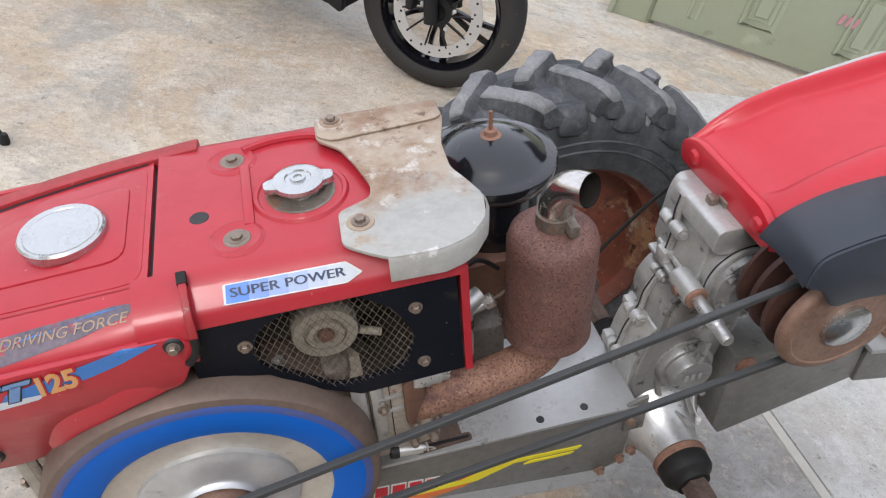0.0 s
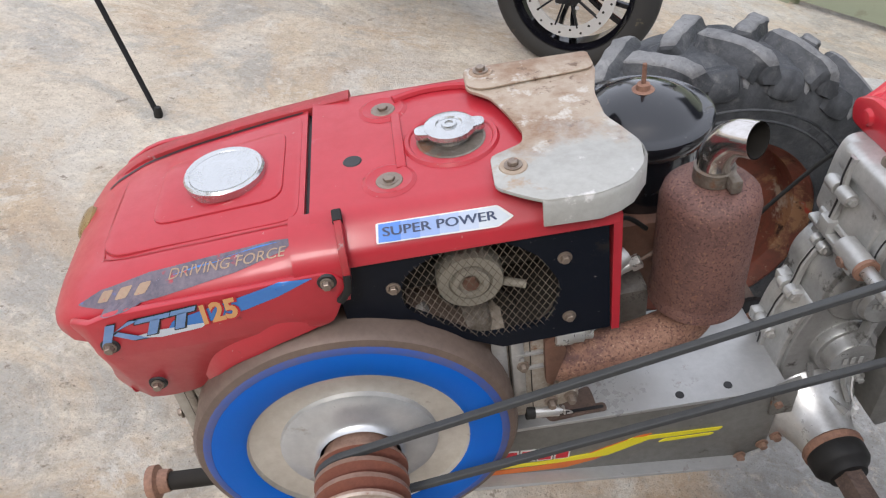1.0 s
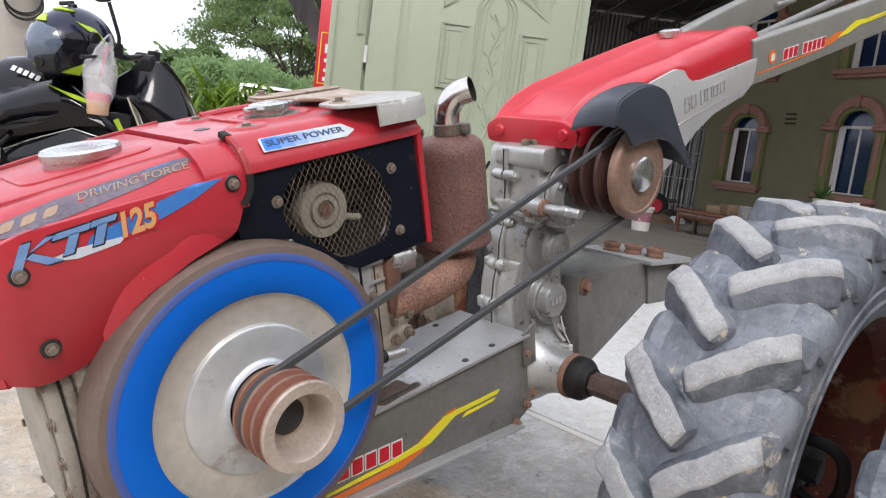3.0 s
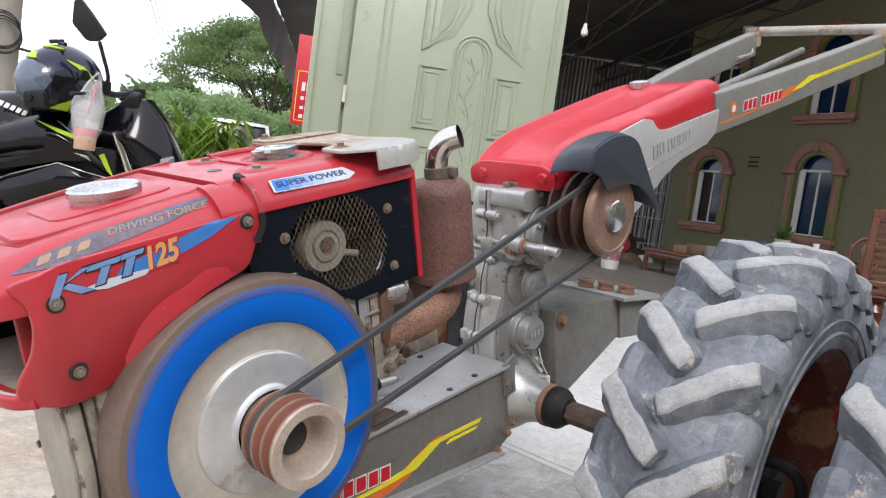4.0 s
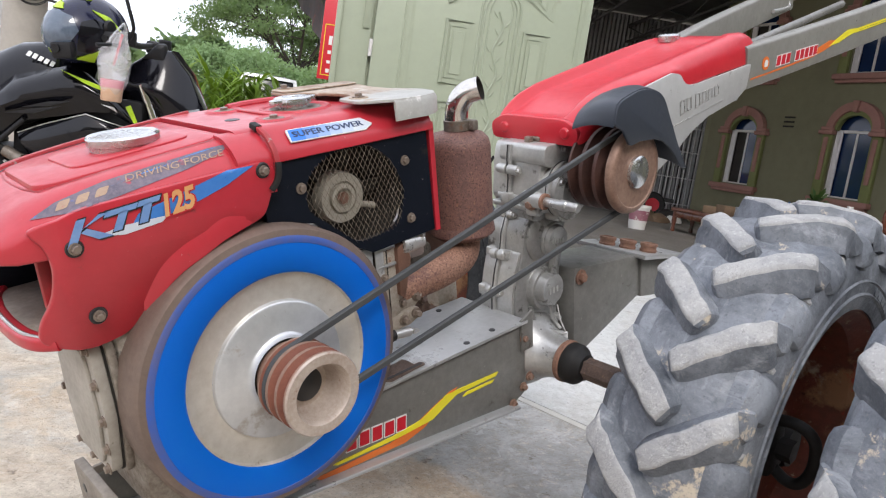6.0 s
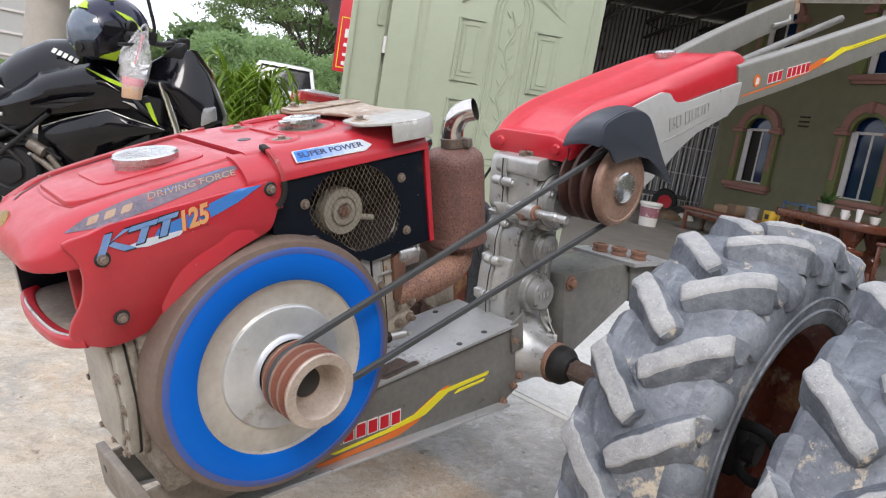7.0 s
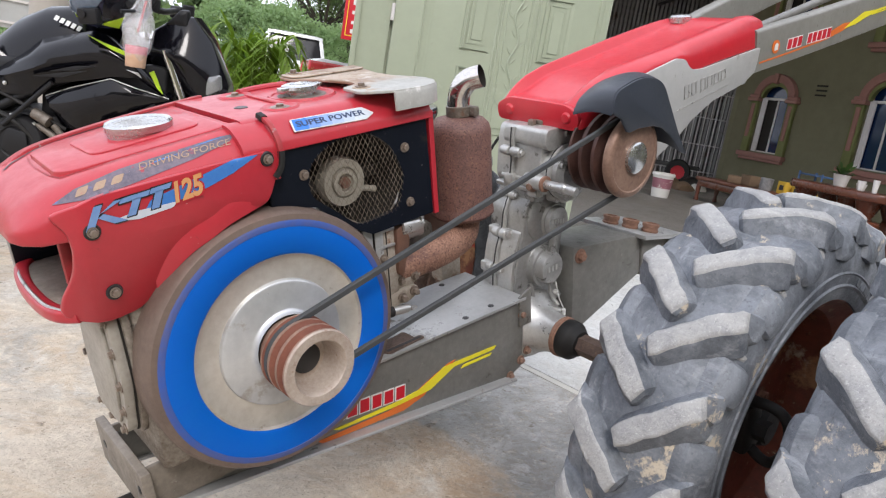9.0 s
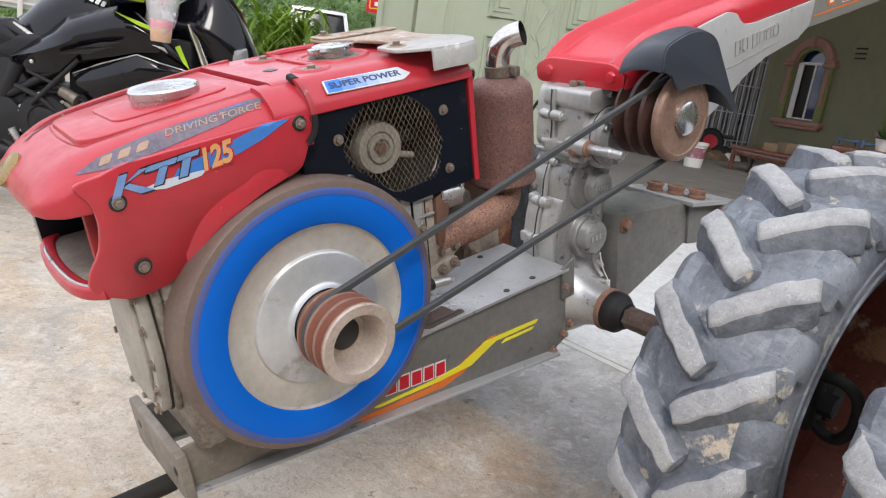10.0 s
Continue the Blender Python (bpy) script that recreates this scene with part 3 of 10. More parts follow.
tractor = thing("walking_tractor", AXLE[0], AXLE[1], 0, "worn red two-wheeled walking tractor with a running diesel engine", "walking tractor")
TR = shift(0, 0, AXLE[2]) @ rot(0, -16, 0)


def tp(name, bm, material, label="", parent=None, angle=38):
    if parent is None:
        return part(name, bm, material, tractor, label, TR, angle)
    return part(name, bm, material, parent, label, None, angle)


# bonnet, front half
def hood_ring(x, w, ztop, zside, zbot, crown=0.006):
    pts = [(-w, zbot), (w, zbot), (w, zside), (w - 0.035, ztop), (-(w - 0.035), ztop), (-w, zside)]
    return [(x, a, b) for a, b in rounded(pts, [0.004, 0.004, 0.022, 0.016, 0.016, 0.022], 5)]


rings = [hood_ring(x, w, zt, zs, zb) for x, w, zt, zs, zb in (
    (-0.606, 0.142, 0.527, 0.498, 0.455), (-0.66, 0.143, 0.521, 0.496, 0.452), (-0.74, 0.141, 0.512, 0.491, 0.448), (-0.79, 0.137, 0.505, 0.486, 0.447),
    (-0.822, 0.131, 0.496, 0.479, 0.446), (-0.845, 0.121, 0.484, 0.470, 0.445), (-0.860, 0.107, 0.472, 0.462, 0.446), (-0.868, 0.090, 0.462, 0.457, 0.448))]
hood = tp("front_bonnet", loft(rings), M["red"], "faded red sheet-metal front bonnet")
# raised lid round the filler
lid_ring = rounded([(-0.611, -0.096), (-0.611, 0.088), (-0.77, 0.074), (-0.802, 0.060), (-0.806, -0.066), (-0.79, -0.082)], 0.02)
def on_top(pts, z0, z1):
    return prism(pts, z0, z1, 0.0025, "xy")
lid = on_top(lid_ring, -0.02, 0.0035)
for v in lid.verts:
    v.co.z += 0.5245 + (v.co.x + 0.608) * 0.108
filler_lid = tp("filler_lid", lid, M["red"], "raised red lid over the fuel tank", hood)
inner = on_top(rounded([(-0.628, -0.060), (-0.628, 0.062), (-0.76, 0.050), (-0.76, -0.052)], 0.02), -0.01, 0.0009)
for v in inner.verts:
    v.co.z += 0.5295 + (v.co.x + 0.608) * 0.108
tp("filler_panel", inner, M["red"], "", hood)
# far edge strip, dark under its lip
strip = sweep(curve([(-0.560, 0.108, 0.533), (-0.66, 0.106, 0.524), (-0.74, 0.100, 0.515), (-0.795, 0.094, 0.506), (-0.830, 0.084, 0.492)], 5), rounded([(-0.015, -0.012), (0.015, -0.012), (0.015, -0.003), (-0.015, 0.002)], 0.004, 2))
tp("edge_strip", strip, M["red_edge"], "scuffed dark red edge strip")
# side skirts with the flywheel arch
SK = [(-0.59, 0.500), (-0.575, 0.488), (-0.585, 0.462), (-0.598, 0.436), (-0.652, 0.422), (-0.700, 0.398), (-0.735, 0.366), (-0.760, 0.343), (-0.795, 0.338), (-0.825, 0.346), (-0.841, 0.356), (-0.838, 0.378), (-0.825, 0.405), (-0.821, 0.434), (-0.823, 0.460), (-0.838, 0.478), (-0.79, 0.492)]
def skirt(sign):
    bm = prism(rounded(SK, 0.012, 3), -0.008, 0.0, 0.002)
    bmesh.ops.bisect_plane(bm, geom=bm.verts[:] + bm.edges[:] + bm.faces[:], plane_co=(0, 0, 0.44), plane_no=(0, 0, 1))
    bmesh.ops.bisect_plane(bm, geom=bm.verts[:] + bm.edges[:] + bm.faces[:], plane_co=(-0.81, 0, 0), plane_no=(1, 0, 0))
    for v in bm.verts:
        bulge = 0.136 - max(0, (0.44 - v.co.z)) * 0.30 - max(0, (-0.81 - v.co.x)) * 0.62
        v.co.y = sign * bulge + (v.co.y if sign < 0 else -v.co.y) + (0.002 * sign)
    return bm
near_skirt = tp("side_skirt", skirt(-1), M["red"], "red side skirt with worn stickers")
tp("side_skirt", skirt(1), M["red"])
# crease over the arch on the near skirt
def flare_row(x, z, d):
    deep = z + 0.050
    on_skirt = -(0.1382 - max(0.0, 0.44 - deep) * 0.30) + 0.0012
    return [(x, -0.148 + d, z + 0.001), (x, -0.1485 + d, z + 0.012), (x - 0.001, -0.1462 + d * 0.95, z + 0.024), (x - 0.002, (-0.143 + d * 0.8 + on_skirt) / 2, z + 0.038), (x - 0.003, on_skirt, deep), (x, -0.136 + d, z)]
tp("arch_flare", loft([flare_row(*p) for p in curve([(-0.598, 0.437, 0.006), (-0.625, 0.430, 0.002), (-0.652, 0.423, 0.0), (-0.676, 0.412, 0.001), (-0.70, 0.401, 0.004), (-0.722, 0.384, 0.010), (-0.742, 0.362, 0.022)], 4)]), M["red"], "", near_skirt)
# lower lip of the nose and the grey lamp bowl behind it
tp("nose_lip", sweep(curve([(-0.826, 0.104, 0.357), (-0.838, 0.084, 0.354), (-0.845, 0.045, 0.352), (-0.847, 0.0, 0.351), (-0.845, -0.05, 0.351), (-0.838, -0.084, 0.352), (-0.822, -0.104, 0.353)], 6), rounded([(-0.009, -0.008), (0.009, -0.008), (0.009, 0.008), (-0.009, 0.008)], 0.005, 3)), M["red"], "red lower lip of the nose")
bowl = tp("lamp_bowl", prism(rounded([(-0.849, -0.060), (-0.838, -0.096), (-0.775, -0.096), (-0.775, 0.100), (-0.838, 0.098), (-0.849, 0.060)], 0.010, 3), 0.3545, 0.3585, 0.001, "xy"), M["frame_dusty"], "bare grey floor of the empty headlamp recess")
tp("bowl_wall", joined(span(-0.842, -0.775, 0.096, 0.101, 0.3585, 0.446, 0.0015), span(-0.778, -0.772, -0.096, 0.0955, 0.3585, 0.446, 0.001)), M["black_panel"], "black inner wall", bowl)
tp("bowl_edge", sweep(curve([(-0.832, 0.099, 0.3590), (-0.846, 0.062, 0.3590), (-0.8495, 0.0, 0.3590), (-0.847, -0.062, 0.3590), (-0.836, -0.096, 0.3590)], 6), circle(0.0022, 8)), M["alu"], "bright bare edge", bowl)
tp("bowl_edge", sweep([(-0.842, 0.0985, 0.3590), (-0.842, 0.0985, 0.445)], circle(0.0022, 8)), M["alu"], "", bowl)
tp("lamp_bracket", span(-0.826, -0.80, -0.098, -0.088, 0.385, 0.440, 0.004), M["red_edge"], "red lamp bracket")
badge = lathe([(0, 0.004), (0.016, 0.003), (0.021, 0.0), (0.021, -0.006)], "x", seg=24)
moved(badge, Matrix.Diagonal((-1, 0.8, 1.0, 1)))
tp("badge", moved(badge, shift(-0.8615, 0.032, 0.4715) @ rot(0, 43, 0) @ rot(0, 0, 8)), M["lens"], "worn golden oval badge")

# bonnet, rear half over the radiator
rr = []
for x in (-0.600, -0.50, -0.40, -0.325):
    pts = [(-0.136, 0.492), (0.136, 0.492), (0.132, 0.506), (0.106, 0.531), (-0.106, 0.531), (-0.132, 0.506)]
    rr.append([(x, a, b) for a, b in rounded(pts, [0.002, 0.002, 0.005, 0.012, 0.012, 0.005], 4)])
rear = tp("rear_bonnet", loft(rr), M["red"], "faded red rear bonnet over the radiator")
# pressed ribs and hollows of the top
for x, y in ((-0.524, 0.062), (-0.525, -0.067)):
    tp("bolt_dish", lathe([(0, 0.5312), (0.013, 0.5314), (0.017, 0.5316), (0.022, 0.5334), (0.026, 0.5312)], "z", (x, y, 0), 28), M["red"], "shallow dish round the bolt", rear)
    tp("washer", lathe([(0, 0.5322), (0.0125, 0.5322), (0.0132, 0.5312)], "z", (x, y, 0), 24), M["bolt_brown"], "", rear)
    tp("bolt", hexbolt((x, y, 0.5315), 0.0056, 0.0045, 0.0015, "z"), M["bolt_brown"], "dull steel bolt", rear)
tp("rib", moved(box(0.010, 0.098, 0.004, (0, 0, 0), 0.0018), shift(-0.512, -0.002, 0.532)), M["red"], "", rear)
tp("rib", sweep(curve([(-0.512, 0.076, 0.5325), (-0.48, 0.086, 0.5325), (-0.44, 0.084, 0.5325), (-0.415, 0.070, 0.5325)], 5), circle(0.005, 8)), M["red"], "", rear)
tp("hole", lathe([(0, 0.5316), (0.0085, 0.5318), (0.0095, 0.531)], "z", (-0.559, -0.025, 0), 20), M["dec_black"], "dark round hole", rear)
CAPX, CAPY = -0.460, -0.010
tp("filler_collar", lathe([(0.049, 0.530), (0.046, 0.5340), (0.0425, 0.5335), (0.041, 0.5318), (0, 0.5314)], "z", (CAPX, CAPY - 0.004, 0), 40), M["red"], "pressed collar round the radiator neck", rear)
tp("filler_well", lathe([(0.0345, 0.5320), (0.0325, 0.5328), (0.030, 0.5318), (0, 0.5318)], "z", (CAPX, CAPY - 0.004, 0), 32), M["engine"], "grimy recess round the radiator neck", rear)
neck = tp("radiator_cap", lathe([(0.019, 0.530), (0.019, 0.537), (0.024, 0.5375), (0.0258, 0.541), (0.0250, 0.5450), (0.022, 0.5462), (0.0135, 0.5466), (0.0125, 0.5450), (0.0080, 0.5450), (0.0072, 0.5472), (0.0042, 0.5475), (0.0036, 0.5460), (0, 0.5460)], "z", (CAPX, CAPY, 0), 40), M["cap_metal"], "bright metal radiator cap with two ears")
for sg in (-1, 1):
    ear = prism(rounded([(0.020, -0.011), (0.0345, -0.0065), (0.0355, 0.0065), (0.020, 0.011)], 0.005, 4), 0.5375, 0.5445, 0.002, "xy")
    tp("cap_ear", moved(ear, shift(CAPX, CAPY, 0) @ rot(0, 0, 2 + (180 if sg < 0 else 0))), M["cap_metal"], "", neck)
cap = tp("fuel_cap", lathe([(0.037, 0.510), (0.038, 0.523), (0.040, 0.524), (0.0405, 0.532), (0.0385, 0.5345), (0.0355, 0.534), (0.034, 0.5325), (0.018, 0.533), (0, 0.5335)], "z", (-0.687, -0.006, 0), 48), M["cap_metal"], "round bright metal fuel filler cap")

# the slit between the halves and the strap on the near side
SHOULDER = [(-0.1436, 0.462), (-0.1436, 0.4970), (-0.1405, 0.5065), (-0.131, 0.5165), (-0.116, 0.5255), (-0.104, 0.5285), (-0.094, 0.5290), (-0.094, 0.520), (-0.120, 0.500), (-0.136, 0.462)]
tp("joint_flange", prism(SHOULDER, -0.620, -0.577, 0, "yz"), M["red"], "", rear)
tp("slit", span(-0.606, -0.600, -0.094, 0.128, 0.490, 0.5205), M["dec_black"], "dark gap between the bonnet halves")
CLIP = curve([(-0.575, -0.104, 0.5345), (-0.574, -0.124, 0.5275), (-0.574, -0.139, 0.514), (-0.574, -0.1465, 0.496), (-0.577, -0.147, 0.478), (-0.586, -0.146, 0.466)], 5)
clip = tp("side_clip", sweep(CLIP, rounded([(-0.0035, -0.0025), (0.0035, -0.0025), (0.0035, 0.0025), (-0.0035, 0.0025)], 0.0012, 2)), M["red_edge"], "scuffed red edge clip between the bonnet halves")
for piece in (CLIP[15:], CLIP[:4]):
    tp("clip_sleeve", sweep(piece, rounded([(-0.0045, -0.0035), (0.0045, -0.0035), (0.0045, 0.0035), (-0.0045, 0.0035)], 0.002, 2)), M["boot"], "worn black rubber sleeve", clip)

# worn top plate behind the radiator cap: rusty at the far side, rubbed pale at the near one
def plate_paint():
    m = mat("worn_top_plate", (0.43, 0.43, 0.405), (0.34, 0.335, 0.31), 14, 0.5, metal=0.1, spread=0.14, bump=0.16, bscale=170, spots=[((0.60, 0.59, 0.57), 30, 0.10, 0.5), ((0.36, 0.27, 0.19), 13, 0.13, 0.75)])
    nd_, ln_ = m.node_tree.nodes, m.node_tree.links
    b_ = nd_["Principled BSDF"]
    pale = b_.inputs["Base Color"].links[0].from_socket
    tc_ = nd_.new("ShaderNodeTexCoord")
    sep = nd_.new("ShaderNodeSeparateXYZ")
    ln_.new(tc_.outputs["Object"], sep.inputs[0])
    def noise_(scale, detail=8):
        n_ = nd_.new("ShaderNodeTexNoise")
        n_.inputs["Scale"].default_value, n_.inputs["Detail"].default_value, n_.inputs["Roughness"].default_value = scale, detail, 0.7
        ln_.new(tc_.outputs["Object"], n_.inputs["Vector"])
        return n_.outputs[0]
    def range_(src, lo, hi):
        r_ = nd_.new("ShaderNodeMapRange")
        r_.inputs[1].default_value, r_.inputs[2].default_value = lo, hi
        ln_.new(src, r_.inputs[0])
        return r_.outputs[0]
    def mix_(fac, a, c):
        x_ = nd_.new("ShaderNodeMix")
        x_.data_type = "RGBA"
        ln_.new(fac, x_.inputs[0])
        for src, sock in ((a, x_.inputs[6]), (c, x_.inputs[7])):
            if isinstance(src, tuple):
                sock.default_value = (*src, 1)
            else:
                ln_.new(src, sock)
        return x_.outputs[2]
    rust = mix_(range_(noise_(16), 0.42, 0.60), (0.40, 0.325, 0.25), (0.25, 0.155, 0.095))
    rust = mix_(range_(noise_(28), 0.56, 0.66), rust, (0.56, 0.53, 0.48))
    rust = mix_(range_(noise_(60), 0.57, 0.66), rust, (0.13, 0.075, 0.045))
    side = nd_.new("ShaderNodeMath")
    side.operation = "MULTIPLY_ADD"
    side.inputs[1].default_value = 0.16
    ln_.new(noise_(22), side.inputs[0])
    ln_.new(sep.outputs[1], side.inputs[2])
    ln_.new(mix_(range_(side.outputs[0], 0.000, 0.040), pale, rust), b_.inputs["Base Color"])
    return m


M["plate_mix"] = plate_paint()
def plate_part(pts, z0, z1):
    bm = prism(rounded(pts, 0.007, 3), z0, z1, 0.0008, "xy")
    for v in bm.verts:
        v.co.z -= max(0, v.co.x + 0.40) * 0.03
    return bm
PLATE = [(-0.432, 0.097), (-0.293, 0.100), (-0.294, 0.064), (-0.308, 0.016), (-0.310, -0.030), (-0.302, -0.048), (-0.291, -0.080), (-0.298, -0.113), (-0.318, -0.136), (-0.347, -0.147), (-0.395, -0.147), (-0.414, -0.134), (-0.433, -0.118), (-0.430, -0.071), (-0.397, -0.057), (-0.393, -0.039), (-0.403, 0.004), (-0.413, 0.034), (-0.434, 0.057)]
top_plate = tp("top_plate", plate_part(PLATE, 0.5385, 0.5425), M["plate_mix"], "worn sheet plate, rust-stained on one side and rubbed pale on the other")
tp("folded_strip", plate_part([(-0.433, 0.058), (-0.418, 0.047), (-0.303, 0.060), (-0.295, 0.066), (-0.294, 0.099), (-0.431, 0.096)], 0.5432, 0.5455), M["plate_mix"], "rusty strip folded over the far edge", top_plate)
flap_rows = []
for x, y, nx, ny, d in ((-0.397, -0.1455, 0.0, -1.0, 0.027), (-0.372, -0.1465, 0.0, -1.0, 0.026), (-0.347, -0.1462, 0.10, -0.99, 0.026), (-0.330, -0.1415, 0.42, -0.9, 0.025), (-0.316, -0.1335, 0.60, -0.8, 0.024), (-0.299, -0.1130, 0.80, -0.6, 0.022), (-0.2925, -0.095, 0.95, -0.3, 0.021), (-0.2915, -0.080, 1.0, 0.0, 0.020)):
    zt_ = 0.5415 - max(0, x + 0.40) * 0.03
    flap_rows.append([(x, y, zt_), (x + nx * 0.003, y + ny * 0.003, zt_ - 0.004), (x + nx * 0.003, y + ny * 0.003, zt_ - d), (x + nx * 0.0008, y + ny * 0.0008, zt_ - d), (x - nx * 0.001, y - ny * 0.001, zt_ - 0.004)])
tp("flap", loft(flap_rows), M["plate_mix"], "", top_plate)
for x, y, z in ((-0.414, 0.084, 0.5450), (-0.412, -0.092, 0.5425)):
    tp("washer", lathe([(0, z + 0.0012), (0.0125, z + 0.0012), (0.0132, z)], "z", (x, y, 0), 22), M["plate_rust"], "", top_plate)
    tp("bolt", hexbolt((x, y, z + 0.001), 0.0052, 0.006, 0.002, "z"), M["bolt_brown"], "brown bolt", top_plate)

# black fan panel with its guard
PN = [(-0.588, 0.478), (-0.570, 0.490), (-0.334, 0.497), (-0.328, 0.350), (-0.440, 0.346), (-0.486, 0.372), (-0.524, 0.408), (-0.588, 0.424)]
CX, CZ = -0.455, 0.428
OPENING = rounded([(-0.433, 0.491), (-0.400, 0.467), (-0.377, 0.422), (-0.391, 0.371), (-0.462, 0.365), (-0.505, 0.403), (-0.534, 0.426), (-0.528, 0.467), (-0.493, 0.489)], 0.014, 3)
panel = bmesh.new()
# ring of quads between the outline and the round opening
def on_outline(a, outline=PN):
    d = Vector((math.cos(a), math.sin(a)))
    best = None
    for (x0, z0), (x1, z1) in zip(outline, outline[1:] + outline[:1]):
        ex, ez = x1 - x0, z1 - z0
        det = d.x * (-ez) + ex * d.y
        if abs(det) < 1e-9:
            continue
        bx, bz = x0 - CX, z0 - CZ
        t = (bx * (-ez) + ex * bz) / det
        u = (d.x * bz - d.y * bx) / det
        if t > 0 and -1e-6 <= u <= 1 + 1e-6 and (best is None or t < best):
            best = t
    return CX + d.x * best, CZ + d.y * best
angs = sorted([math.pi * 2 * i / 40 for i in range(40)] + [math.atan2(z - CZ, x - CX) % (2 * math.pi) for x, z in PN])
loops = []
for a in angs:
    ox, oz = on_outline(a)
    ix, iz = on_outline(a, OPENING)
    if math.hypot(ix - CX, iz - CZ) > 0.97 * math.hypot(ox - CX, oz - CZ):
        ix, iz = CX + 0.97 * (ox - CX), CZ + 0.97 * (oz - CZ)
    loops.append([panel.verts.new(p) for p in ((ox, -0.131, oz), (ix, -0.131, iz), (ix, -0.124, iz), (ox, -0.124, oz))])
for a, b in zip(loops, loops[1:] + loops[:1]):
    for i in range(4):
        panel.faces.new((a[i], a[(i + 1) % 4], b[(i + 1) % 4], b[i]))
fan_panel = tp("fan_panel", panel, M["black_panel"], "black sheet panel with a wire fan guard")
wires = []
for k in range(-31, 32):
    for sg in (1, -1):
        # chords of the round opening, in two slanting families
        d = Vector((0.52, 0.854 * sg)).normalized()
        off = Vector((k * 0.0077, 0))
        cuts = []
        for (x0, z0), (x1, z1) in zip(OPENING, OPENING[1:] + OPENING[:1]):
            ax, az, ex, ez = x0 - CX - off.x, z0 - CZ, x1 - x0, z1 - z0
            det = ex * d.y - ez * d.x
            if abs(det) > 1e-9:
                u = (az * d.x - ax * d.y) / det
                if 0 <= u <= 1:
                    cuts.append((ax + ex * u) * d.x + (az + ez * u) * d.y)
        if len(cuts) < 2:
            continue
        ends = [off + d * t for t in (min(cuts) - 0.002, max(cuts) + 0.002)]
        wires.append(sweep([(CX + e.x, -0.1305 + 0.0004 * sg, CZ + e.y) for e in ends], circle(0.00031, 4)))
guard_wires = tp("fan_guard", joined(*wires), M["mesh_wire"], "rusty diamond wire mesh", fan_panel)
guard_wires["kind"] = "stuff"
fan = tp("fan", lathe([(0, -0.085), (0.031, -0.085), (0.0335, -0.088), (0.0335, -0.106), (0.0325, -0.1085), (0.022, -0.1085), (0.021, -0.105), (0.019, -0.105), (0.0185, -0.111), (0.013, -0.1115), (0.012, -0.107), (0.006, -0.107), (0.005, -0.112), (0, -0.112)], "z", seg=40), M["fan_grey"], "dusty grey fan pulley behind the guard")
fan.data.transform(shift(-0.464, 0, 0.423) @ rot(-90, 0, 0))
tp("fan_nut", lathe([(0, -0.1125), (0.008, -0.1125), (0.009, -0.108)], "y", (-0.464, 0, 0.423), 6), M["iron"], "rusty hub nut", fan)
tp("fan_arm", tube([(-0.430, -0.095, 0.405), (-0.408, -0.099, 0.399)], 0.0045, 10), M["fan_grey"], "", fan)
tp("push_rod", tube([(-0.550, -0.110, 0.380), (-0.512, -0.110, 0.402)], 0.0062, 12), M["alu_bright"], "short bright rod under the fan panel")
blades = []
for i in range(6):
    a = i * 60
    bl = moved(box(0.05, 0.002, 0.024, (0.05, 0, 0), 0.0006, 1), rot(0, a, 0) @ rot(28, 0, 0))
    blades.append(moved(bl, shift(-0.464, -0.085, 0.423)))
for bl in blades:
    tp("blade", bl, M["dark"], "", fan)
tp("fan_shroud", lathe([(0.079, -0.122), (0.079, -0.045), (0, -0.045)], "y", (CX, 0, CZ), 32), M["dark"])
for x, z in ((-0.375, 0.458), (-0.371, 0.377), (-0.538, 0.455)):
    tp("bolt", hexbolt((x, -0.131, z), 0.0046, 0.006, 0.0012), M["bolt_brown"], "rusty bolt", fan_panel)
for x, y, z in ((-0.593, -0.1462, 0.490), (-0.801, -0.1462, 0.456), (-0.789, -0.1305, 0.378)):
    tp("washer", lathe([(0, y - 0.0012), (0.0082, y - 0.0012), (0.0094, y + 0.001)], "y", (x, 0, z), 24), M["dec_black"], "dark washer")
    tp("bolt", hexbolt((x, y - 0.001, z), 0.0044, 0.007, 0.0006), M["bolt_brown"], "brown steel bolt")
tp("panel_edge", loft([[(-0.330, -0.133, 0.502), (-0.322, -0.133, 0.502), (-0.322, -0.10, 0.502), (-0.330, -0.10, 0.502)], [(-0.327, -0.133, 0.348), (-0.319, -0.133, 0.348), (-0.319, -0.10, 0.348), (-0.327, -0.10, 0.348)]]), M["red"], "red radiator side edge")
tp("radiator", joined(span(-0.60, -0.325, -0.040, 0.125, 0.36, 0.492, 0.004)), M["dark"])

# engine block behind the flywheel
tp("engine_block", joined(span(-0.775, -0.446, -0.112, 0.035, 0.11, 0.365, 0.012), span(-0.46, -0.372, -0.052, 0.09, 0.104, 0.34, 0.01), span(-0.38, -0.32, -0.02, 0.09, 0.200, 0.34, 0.01)), M["engine_light"], "oily grey cast engine block")
COVER = [(-0.100, 0.338), (0.022, 0.338), (0.032, 0.25), (0.020, 0.168), (-0.080, 0.165), (-0.106, 0.25)]
front_cover = tp("front_cover", prism(rounded(COVER, 0.016, 4), -0.799, -0.786, 0.002, "yz"), M["crank_cover"], "grey bolted front cover of the crankcase")
tp("cover_panel", prism(rounded([(-0.037 + (y + 0.037) * 0.78, 0.252 + (z - 0.252) * 0.86) for y, z in COVER], 0.014, 4), -0.8035, -0.7985, 0.002, "yz"), M["crank_cover"], "", front_cover)
